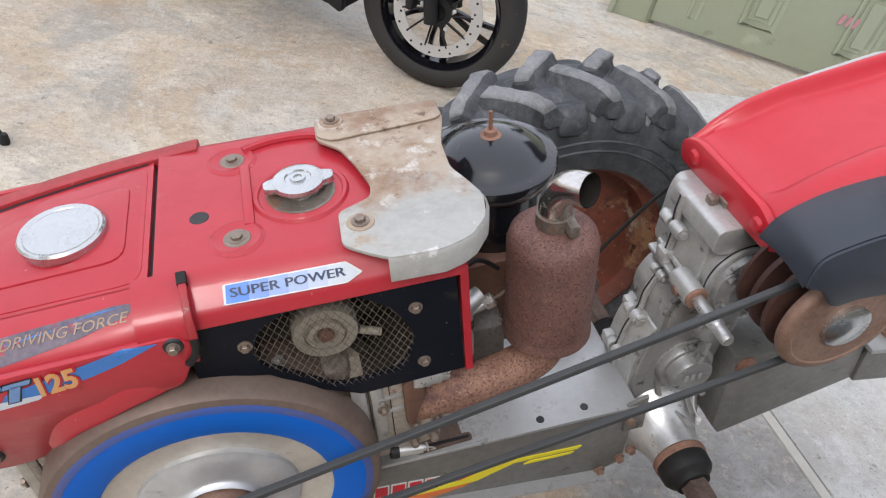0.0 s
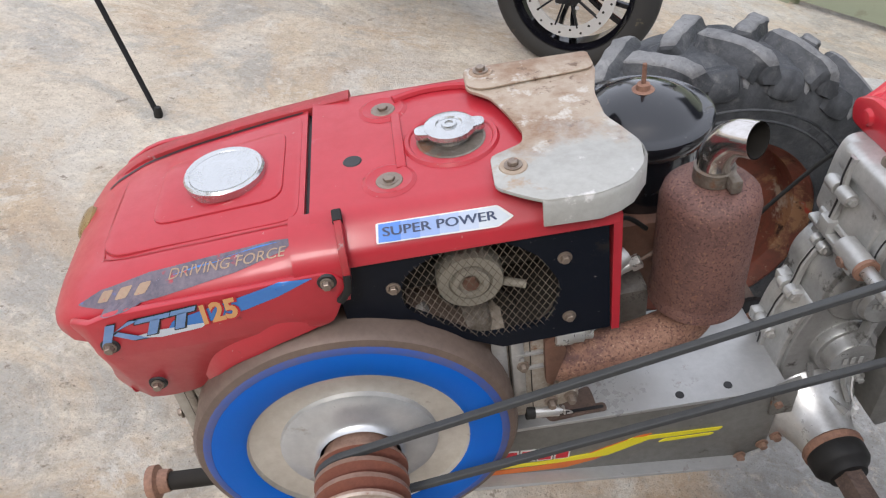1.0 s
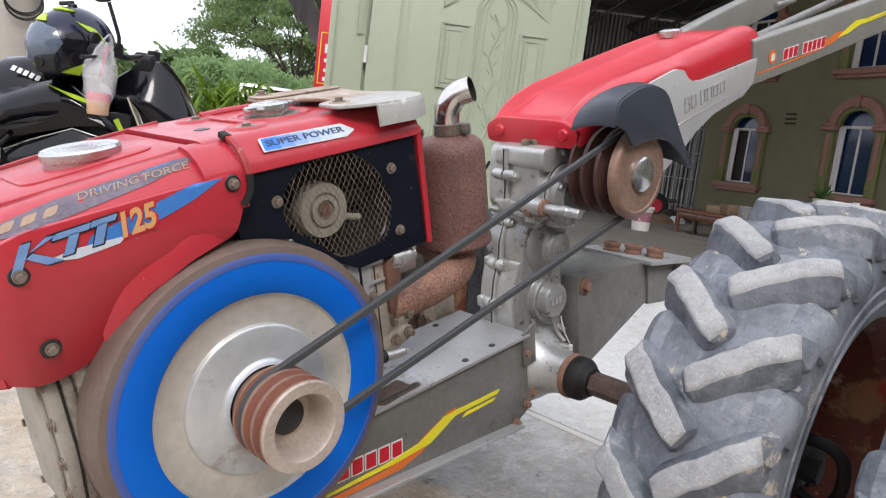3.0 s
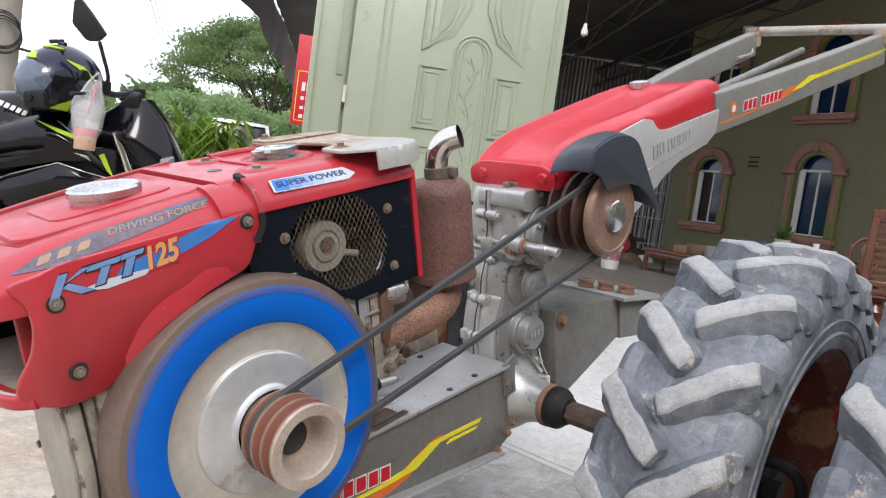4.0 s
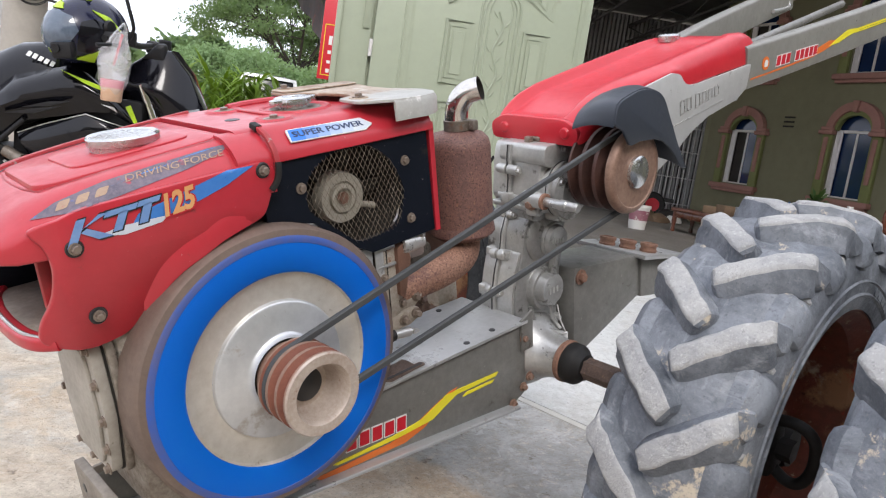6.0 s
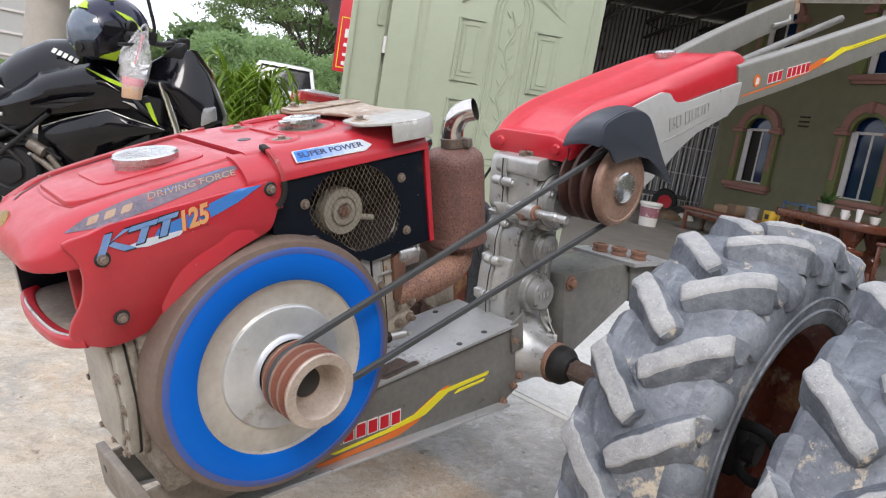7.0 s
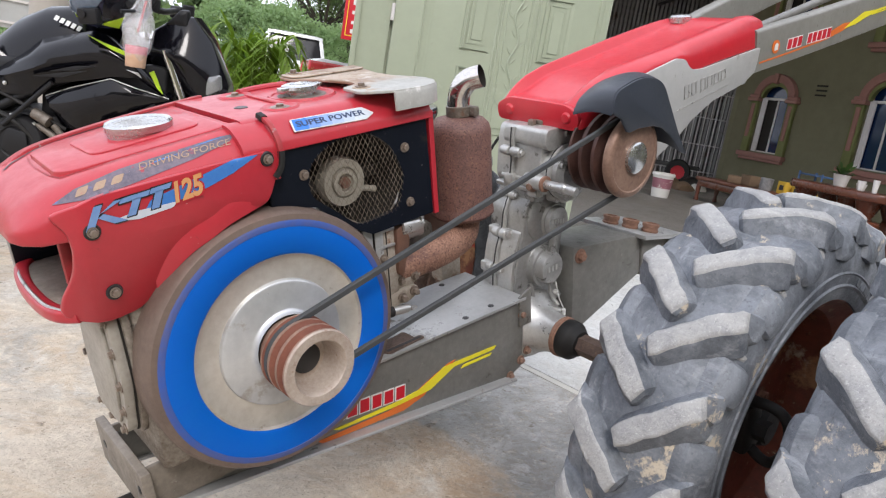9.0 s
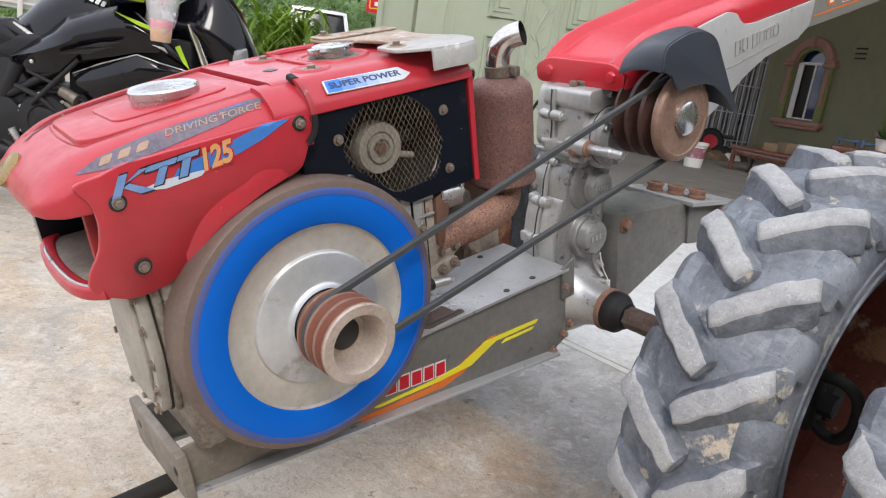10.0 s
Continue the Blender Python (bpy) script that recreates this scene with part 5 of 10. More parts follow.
# bolted lugs that bridge the seam
for z, half_, r_ in ((0.353, 0.024, 0.0095), (0.196, 0.018, 0.0105), (0.128, 0.018, 0.0095), (0.268, 0.014, 0.008)):
    x_ = seam_x(z) - 0.004
    lug_o = tp("seam_lug", joined(lathe([(0, -half_), (r_ * 0.7, -half_), (r_, -half_ * 0.8), (r_, -0.0022), (r_ * 0.9, -0.0014), (0, -0.0014)], "y", (x_, SEAM_Y - 0.001, z), 18), lathe([(0, 0.0014), (r_ * 0.9, 0.0014), (r_, 0.0022), (r_, half_ * 0.8), (r_ * 0.7, half_), (0, half_)], "y", (x_, SEAM_Y + 0.001, z), 18)), M["gear_light"], "", gear)
    tp("bolt", hexbolt((x_, SEAM_Y - half_ + 0.001, z), r_ * 0.62, 0.007, 0.001), M["alu_bright"], "", lug_o)
for sx_, sy_, sz_, at_ in ((0.018, 0.016, 0.016, (-0.036, 0.036, 0.199)), (0.018, 0.017, 0.018, (-0.036, 0.002, 0.196)), (0.016, 0.016, 0.020, (-0.060, 0.038, 0.128))):
    tp("lug_block", box(sx_, sy_, sz_, at_, 0.003), M["gear_light"], "squared bolt lug on the seam", gear)


def boss(x, z, r, y0, y1, material=M["gear_grey"], lip=0.004, name="boss", label=""):
    return tp(name, lathe([(r * 1.14, y0), (r * 1.02, y0 - 0.005), (r, y1 + lip), (r - lip * 0.6, y1), (r * 0.55, y1), (r * 0.5, y1 + 0.0008), (0, y1 + 0.0008)], "y", (x, 0, z), 36), material, label, gear)


boss(0.024, 0.123, 0.043, -0.030, -0.047)
boss(0.024, 0.123, 0.032, -0.044, -0.064, label="round boss with a raised mark")
tp("mark", joined(*[box(0.006, 0.001, 0.012, (0.024 + (i - 1) * 0.0105, -0.0644, 0.123), 0.0004, 1) for i in range(3)]), M["gear_light"], "", gear)
boss(0.046, 0.214, 0.036, -0.030, -0.050)
boss(0.046, 0.214, 0.030, -0.046, -0.058)
tp("mark", joined(*[moved(box(0.0045, 0.001, 0.009, (0, 0, 0), 0.0004, 1), shift(0.030 + i * 0.0075, -0.0584, 0.217 - 0.0012 * i)) for i in range(5)]), M["gear_light"], "", gear)
tp("cast_rib", sweep(curve([(0.040, -0.052, 0.186), (0.036, -0.054, 0.168), (0.030, -0.056, 0.152)], 5), rounded([(-0.008, -0.006), (0.008, -0.006), (0.006, 0.005), (-0.006, 0.005)], 0.002, 2)), M["gear_grey"], "", gear)
tp("cast_rib", sweep(curve([(-0.012, -0.036, 0.095), (-0.006, -0.042, 0.062), (0.008, -0.062, 0.046), (0.024, -0.088, 0.040)], 6), circle(0.005, 8)), M["gear_grey"], "", gear)
tp("cast_rib", sweep(curve([(0.030, -0.050, 0.092), (0.032, -0.054, 0.062), (0.036, -0.070, 0.040)], 6), circle(0.004, 8)), M["gear_grey"], "", gear)
# lever pin in a rusty sleeve, and bolts along the ledge
tp("sleeve", lathe([(0.010, -0.030), (0.0145, -0.032), (0.0145, -0.072), (0.013, -0.076), (0.0095, -0.077)], "y", (-0.016, 0, 0.308), 22), M["gear_light"], "", gear)
tp("sleeve_ring", lathe([(0.0140, -0.0735), (0.0148, -0.0745), (0.0148, -0.0790), (0.009, -0.0795)], "y", (-0.016, 0, 0.308), 22), M["rust"], "rusty sleeve ring", gear)
tp("lever_pin", lathe([(0, -0.150), (0.0068, -0.150), (0.0082, -0.148), (0.0082, -0.128), (0.0098, -0.126), (0.0098, -0.112), (0.0085, -0.110), (0.0085, -0.060), (0, -0.060)], "y", (-0.016, 0, 0.308), 18), M["alu"], "worn steel lever pin", gear)
for x, y, z in ((0.006, -0.064, 0.300), (-0.010, -0.058, 0.284), (0.030, -0.070, 0.268), (0.050, -0.070, 0.262), (0.086, -0.062, 0.270), (0.094, -0.056, 0.372), (0.052, -0.066, 0.388), (0.066, -0.040, 0.045)):
    tp("bolt", joined(lathe([(0.0095, y + 0.022), (0.0090, y), (0, y - 0.0005)], "y", (x, 0, z), 14), hexbolt((x, y, z), 0.0052, 0.007)), M["alu"], "", gear)
tp("brass_union", joined(hexbolt((-0.020, -0.050, 0.300), 0.0075, 0.012, 0.002, "x", -1)), M["pulley"], "rusty union nut", gear)
tp("clamp_bracket", joined(box(0.05, 0.020, 0.010, (0.052, -0.020, 0.406), 0.003), box(0.012, 0.014, 0.016, (0.020, -0.012, 0.404), 0.003)), M["bolt_brown"], "", gear)
tp("cable", tube(curve([(0.02, 0.075, 0.365), (0.0, 0.085, 0.335), (-0.04, 0.10, 0.27), (-0.085, 0.11, 0.20), (-0.12, 0.12, 0.16)], 6), 0.003, 8), M["boot"], "thin black cable", gear)
tp("vent_wire", tube(curve([(0.030, -0.068, 0.092), (0.034, -0.072, 0.06), (0.044, -0.076, 0.034)], 5), 0.0013, 6), M["dec_white"], "", gear)
tp("vent_tip", lathe([(0, -0.008), (0.004, -0.006), (0.0042, 0.006), (0, 0.008)], "z", (0.046, -0.076, 0.024), 10), M["dec_white"], "", gear)

# axle: cone, rubber boot, hexagon shaft and hub clamp
def axle_side(sign):
    ax = tp("axle_housing", lathe([(0.076, sign * 0.030), (0.066, sign * 0.046), (0.050, sign * 0.066), (0.041, sign * 0.088), (0.037, sign * 0.110), (0.039, sign * 0.112), (0.039, sign * 0.118), (0.028, sign * 0.120)], "y", seg=36), M["alu"], "bright cast axle cone, rusty at its lip")
    tp("lip", lathe([(0.038, sign * 0.108), (0.0405, sign * 0.111), (0.0405, sign * 0.119), (0.037, sign * 0.121)], "y", seg=36), M["rust"], "", ax)
    tp("boot", lathe([(0.037, sign * 0.118), (0.039, sign * 0.124), (0.038, sign * 0.140), (0.034, sign * 0.146), (0.028, sign * 0.150), (0.025, sign * 0.158), (0.018, sign * 0.160)], "y", seg=32), M["boot"], "black rubber axle boot", ax)
    tp("web", prism([(-0.06, 0.0), (-0.04, 0.055), (0.045, 0.055), (0.06, 0.0), (0.05, -0.055), (-0.05, -0.055)], sign * 0.03, sign * 0.055, 0.006), M["alu"], "", ax)
    sh = tp("axle_shaft", lathe([(0, sign * 0.14), (0.021, sign * 0.14), (0.021, sign * 0.50), (0, sign * 0.50)], "y", seg=6), M["shaft_rust"], "dark rusty hexagon axle shaft")
    tp("hub_clamp", joined(lathe([(0.021, sign * 0.252), (0.036, sign * 0.254), (0.038, sign * 0.262), (0.038, sign * 0.30), (0.021, sign * 0.302)], "y", seg=8), box(0.034, 0.03, 0.03, (-0.045, sign * 0.275, 0.012), 0.004), box(0.03, 0.026, 0.022, (0.008, sign * 0.278, -0.050), 0.004), box(0.022, 0.022, 0.03, (0.012, sign * 0.272, 0.046), 0.004), hexbolt((-0.062, sign * 0.275, 0.012), 0.009, 0.012, 0.002, "x", -1), hexbolt((-0.03, sign * 0.262, 0.034), 0.008, 0.012, 0.002, "x", -1)), M["shaft_rust"], "rusty bolted hub clamp", sh)
axle_side(-1)
axle_side(1)

# upper pulley
UX, UZ = 0.083, 0.358
ug = [(0.03, -0.100), (0.066, -0.103)]
for i in range(3):
    y = -0.106 - i * 0.0265
    ug += [(0.073, y), (0.073, y - 0.0045), (0.053, y - 0.0125), (0.053, y - 0.016), (0.073, y - 0.0240)]
ug += [(0.0745, -0.187), (0.073, -0.194), (0.070, -0.197), (0.063, -0.198), (0.061, -0.1965), (0.030, -0.1975), (0.027, -0.1975), (0, -0.1975)]
up_pulley = turned("clutch_pulley", ug, M["pulley"], None, "rusty three-groove clutch pulley with a plain face", UX, UZ, 60)
for p_ in up_pulley.data.polygons:
    c_ = p_.center
    if c_.y > -0.180 and math.hypot(c_.x - UX, c_.z - UZ) < 0.0740:
        p_.material_index = 1
up_pulley.data.materials.append(M["groove"])
turned("hub_cap", [(0.028, -0.196), (0.028, -0.2035), (0.025, -0.206), (0, -0.2075)], M["cap_metal"], up_pulley, "dull zinc hub cap", UX, UZ, 32)

# drive belt between the two pulleys: an endless loop in the first groove
def belt_loop(y1, y2, r1, r2, x1=FX, z1=FZ, x2=UX, z2=UZ, n=26):
    d = math.hypot(x2 - x1, z2 - z1)
    base = math.atan2(z2 - z1, x2 - x1)
    a = math.acos((r1 - r2) / d)
    pts = []
    for i in range(n + 1):
        t = base + a + (2 * math.pi - 2 * a) * i / n
        pts.append((x1 + r1 * math.cos(t), y1, z1 + r1 * math.sin(t)))
    for i in range(n + 1):
        t = base - a + 2 * a * i / n
        pts.append((x2 + r2 * math.cos(t), y2, z2 + r2 * math.sin(t)))
    return pts
belt = sweep(belt_loop(-0.1940, -0.173, 0.0445, 0.0690), rounded([(-0.0045, -0.0038), (0.0045, -0.0038), (0.0045, 0.0038), (-0.0045, 0.0038)], 0.0012, 1), closed=True, up=(0, 1, 0))
tp("drive_belt", belt, M["belt"], "taut grey rubber drive belt")

# dark guard over the clutch pulley
NEAR_EDGE = [(-0.004, 0.452), (0.004, 0.484), (0.040, 0.496), (0.075, 0.500), (0.112, 0.494), (0.140, 0.478), (0.164, 0.440), (0.192, 0.392), (0.228, 0.338)]
FAR_EDGE = [(0.008, 0.440), (0.024, 0.462), (0.060, 0.478), (0.100, 0.486), (0.150, 0.488), (0.186, 0.478), (0.204, 0.450), (0.222, 0.408), (0.246, 0.350)]


def guard_band(near, far, lift):
    """The bent hood of the guard, between its two edges."""
    rows_ = []
    for k in range(7):
        u = k / 6
        swell = 0.006 * math.sin(math.pi * u)
        rows_.append([(a[0] + (b[0] - a[0]) * u, -0.208 + 0.090 * u, a[1] + (b[1] - a[1]) * u + swell + lift) for a, b in zip(near, far)])
    return rows_


def smooth_line(pts, n=4):
    return [(p.x, p.z) for p in curve([(x, 0, z) for x, z in pts], n)]


near_line, far_line = smooth_line(NEAR_EDGE), smooth_line(FAR_EDGE)
hood_out = guard_band(near_line, far_line, 0.0)
hood_in = guard_band(near_line, far_line, -0.004)
guard = tp("pulley_guard", loft([r_ + list(reversed(q_)) for r_, q_ in zip(hood_out, hood_in)]), M["guard"], "dark grey plastic guard over the clutch pulley", angle=40)
CHEEK = [(p[0], p[1] - 0.001) for p in near_line] + [(0.206, 0.345), (0.186, 0.368), (0.166, 0.386), (0.142, 0.402), (0.116, 0.410), (0.070, 0.414), (0.046, 0.411), (0.036, 0.414), (0.018, 0.440), (-0.002, 0.450)]
tp("guard_cheek", prism(CHEEK, -0.2120, -0.2070, 0.0022), M["guard"], "", guard)

# red cover over the clutch: a pressed trough with a broad near shoulder and a thin far lip
def cov(x, zf, zn, zl, zb, w=0.110, far=0.106):
    """A section: floor, near shoulder and far lip at their heights, over the lower edge zb."""
    mid = zb + (zn - zb) * 0.5
    pts = [(-w, zb), (-w + 0.002, mid), (-w + 0.012, zn - 0.006), (-w + 0.026, zn), (-w + 0.048, zn - 0.001), (-w + 0.064, zf), (far - 0.022, zf), (far - 0.014, zl - 0.006), (far - 0.010, zl), (far - 0.004, zl - 0.001), (far, zl - 0.012), (far + 0.002, zb),
           (far - 0.003, zb), (far - 0.006, zf - 0.004), (far - 0.030, zf - 0.007), (-w + 0.060, zf - 0.007), (-w + 0.018, zn - 0.016), (-w + 0.005, zb)]
    return [(x, a - 0.012, b) for a, b in rounded(pts, [0.001, 0.01, 0.010, 0.010, 0.010, 0.005, 0.004, 0.003, 0.002, 0.002, 0.003, 0.001, 0.001, 0.002, 0.003, 0.003, 0.004, 0.001], 3)]
cover_rings = [cov(0.032, 0.420, 0.420, 0.420, 0.404, 0.100, 0.096), cov(0.038, 0.434, 0.436, 0.430, 0.405, 0.105, 0.102), cov(0.055, 0.441, 0.448, 0.440, 0.410, 0.107, 0.104), cov(0.066, 0.440, 0.458, 0.448, 0.416), cov(0.085, 0.444, 0.470, 0.460, 0.426), cov(0.11, 0.452, 0.480, 0.472, 0.440), cov(0.16, 0.468, 0.494, 0.485, 0.462), cov(0.25, 0.476, 0.505, 0.498, 0.480),
               cov(0.335, 0.488, 0.512, 0.510, 0.489), cov(0.352, 0.490, 0.514, 0.512, 0.478), cov(0.380, 0.494, 0.518, 0.516, 0.461), cov(0.48, 0.508, 0.530, 0.528, 0.470), cov(0.56, 0.520, 0.540, 0.536, 0.475), cov(0.60, 0.528, 0.545, 0.538, 0.477), cov(0.614, 0.534, 0.547, 0.535, 0.478, 0.110, 0.075), cov(0.65, 0.538, 0.546, 0.536, 0.482, 0.110, 0.066), cov(0.672, 0.534, 0.540, 0.532, 0.488, 0.108, 0.062), cov(0.686, 0.524, 0.528, 0.520, 0.496, 0.100, 0.056)]
cover = tp("clutch_cover", loft(cover_rings), M["cover"], "bright red pressed cover over the clutch")
nose = prism(rounded([(-0.098, 0.400), (0.098, 0.400), (0.102, 0.430), (0.07, 0.446), (-0.07, 0.446), (-0.102, 0.430)], 0.012, 3), 0.030, 0.042, 0.003, "yz")
tp("cover_nose", moved(nose, shift(0, -0.012, 0)), M["cover"], "", cover)
for y in (-0.085, 0.055):
    tp("dimple", moved(lathe([(0.0, -0.005), (0.008, -0.004), (0.011, 0.0)], "x", seg=18), shift(0.030, y, 0.422)), M["cover"], "", cover)
tp("cover_knob", lathe([(0.0, 0.5455), (0.021, 0.545), (0.025, 0.542), (0.025, 0.528), (0, 0.526)], "z", (0.615, 0.060, 0), 24), M["cap_metal"], "bright round cap", cover)

# light side plates under the cover, leading into the two handle bars
GP = [(0.10, 0.43), (0.16, 0.470), (0.22, 0.482), (0.31, 0.496), (0.342, 0.490), (0.356, 0.474), (0.374, 0.466), (0.41, 0.464), (0.645, 0.480), (0.630, 0.428), (0.585, 0.408), (0.46, 0.390), (0.39, 0.366), (0.345, 0.342), (0.28, 0.315), (0.21, 0.29), (0.12, 0.28)]
for y0, y1 in ((-0.128, -0.122), (0.102, 0.108)):
    sp = tp("side_plate", prism(rounded(GP, 0.008, 3), y0, y1, 0.0015), M["bar_light"], "light grey painted side plate")
    if y0 < 0:
        near_side_plate = sp
tp("cross_member", joined(span(0.12, 0.62, -0.12, 0.10, 0.40, 0.455, 0.01), span(0.09, 0.24, -0.10, 0.09, 0.28, 0.42, 0.01)), M["frame_grey"])
for i_, (x_, h_) in enumerate(((0.352, 0.026), (0.378, 0.024), (0.412, 0.026), (0.438, 0.022), (0.463, 0.020), (0.490, 0.020))):
    tp("plate_mark", moved(joined(*[box(w_, 0.001, q_, (dx_, 0, dz_), 0.0003, 1) for w_, q_, dx_, dz_ in ((0.0028, h_, -0.008, 0), (0.0028, h_, 0.008, 0), (0.018, 0.0028, 0, h_ / 2), (0.018, 0.0028, 0, -h_ / 2))]), shift(x_, -0.1287, 0.425 + i_ * 0.0030) @ rot(0, -8, 0) @ Matrix.Shear("XZ", 4, (0.25, 0))), M["alu_bright"], "raised silver mark" if i_ == 0 else "", near_side_plate)
tp("plate_mark", moved(joined(box(0.20, 0.001, 0.0025, (0, 0, 0), 0.0003, 1)), shift(0.42, -0.1287, 0.404) @ rot(0, -7, 0)), M["alu_bright"], "", near_side_plate)

def handle_bar(ends, half):
    ring_ = rounded([(-0.016, -half), (0.016, -half), (0.016, half), (-0.016, half)], 0.008, 3)
    return sweep(curve(ends, 5), ring_)
bar_n = tp("handle_bar", handle_bar([(0.630, -0.110, 0.470), (0.85, -0.129, 0.487), (1.20, -0.160, 0.519), (1.60, -0.196, 0.558)], 0.0475), M["bar_grey"], "long grey box-section handle bar with a coloured stripe")
bar_f = tp("handle_bar", handle_bar([(0.630, 0.088, 0.482), (0.85, 0.104, 0.517), (1.15, 0.125, 0.556), (1.47, 0.147, 0.592)], 0.038), M["bar_grey"], "long grey box-section handle bar")
cross = tp("cross_bar", tube([(1.495, 0.160, 0.630), (1.60, -0.215, 0.618)], 0.015, 16), M["bar_rust"], "pale rust-flecked round cross bar")
tp("bar_end_joint", joined(box(0.040, 0.046, 0.052, (1.488, 0.148, 0.606), 0.012), lathe([(0, 0), (0.020, 0), (0.022, 0.004), (0.022, 0.022), (0, 0.022)], "z", (1.486, 0.152, 0.622), 16)), M["plate_rust"], "rusty joint of the cross bar", cross)
tp("bar_end_joint", joined(box(0.05, 0.046, 0.050, (1.600, -0.200, 0.597), 0.012)), M["plate_rust"], "", cross)
tp("rubber_cap", moved(lathe([(0, 0), (0.019, 0), (0.020, 0.004), (0.020, 0.028), (0, 0.028)], "y", seg=16), shift(1.492, 0.150, 0.630)), M["boot"], "black end cap", cross)
tp("control_rod", tube([(0.66, 0.0, 0.470), (1.543, 0.012, 0.564)], 0.011, 12), M["frame_grey"], "thin grey control rod")
tp("lever", tube(curve([(1.45, 0.140, 0.595), (1.44, 0.132, 0.575), (1.42, 0.125, 0.562), (1.29, 0.112, 0.558)], 4), 0.006, 8), M["alu"], "thin clutch lever", bar_f)

# rear hitch: box beam and three rusty rings on a plate
hitch = tp("hitch_beam", joined(prism(rounded([(0.085, 0.148), (0.30, 0.112), (0.315, 0.10), (0.32, 0.018), (0.10, -0.045), (0.085, -0.02)], 0.004, 2), -0.066, 0.056, 0.003)), M["frame_grey"], "grey steel hitch beam")
tp("hitch_plate", prism([(0.30, 0.118), (0.46, 0.078), (0.46, 0.068), (0.30, 0.108)], -0.09, 0.09, 0.0015), M["frame_top"], "dusty hitch plate", hitch)
tp("hitch_box", prism([(0.32, 0.105), (0.45, 0.072), (0.45, -0.02), (0.32, 0.012)], -0.070, 0.075, 0.003), M["frame_grey"], "", hitch)
for i in range(3):
    tp("ring", moved(lathe([(0.012, 0.0), (0.018, 0.0), (0.019, 0.005), (0.017, 0.006), (0.017, 0.012), (0.019, 0.013), (0.019, 0.019), (0.013, 0.020), (0.0125, 0.004), (0, 0.003)], "z", seg=22), shift(0.335 + 0.012 * i, 0.030 - 0.045 * i, 0.108 - 0.002 * i) @ rot(0, 14, 0)), M["rust"], "rusty ring", hitch)
tp("bolt", hexbolt((0.105, -0.066, 0.125), 0.010, 0.012, 0.003), M["rust"], "", hitch)
tp("bolt", hexbolt((0.43, -0.075, 0.055), 0.008, 0.012, 0.003), M["rust"], "", hitch)

# ---- wheels ----
TW, TRAD = 0.180, 0.350


def tyre_mesh(bead=1.0, r=TRAD, w=TW):
    """Carcass with an open bead."""
    h = w / 2
    prof = [(r * 0.635 * bead, -h * 0.98), (r * 0.660 * bead, -h * 1.01), (r * 0.715, -h * 1.04), (r * 0.81, -h * 1.04), (r * 0.872, -h * 0.99), (r * 0.928, -h * 0.84), (r * 0.966, -h * 0.48), (r * 0.977, 0),
            (r * 0.966, h * 0.48), (r * 0.928, h * 0.84), (r * 0.872, h * 0.99), (r * 0.81, h * 1.04), (r * 0.715, h * 1.04), (r * 0.660 * bead, h * 1.01), (r * 0.635 * bead, h * 0.98), (r * 0.655 * bead, h * 0.70), (r * 0.655 * bead, -h * 0.70)]
    body = lathe(prof, "y", seg=96, closed=True)
    return body


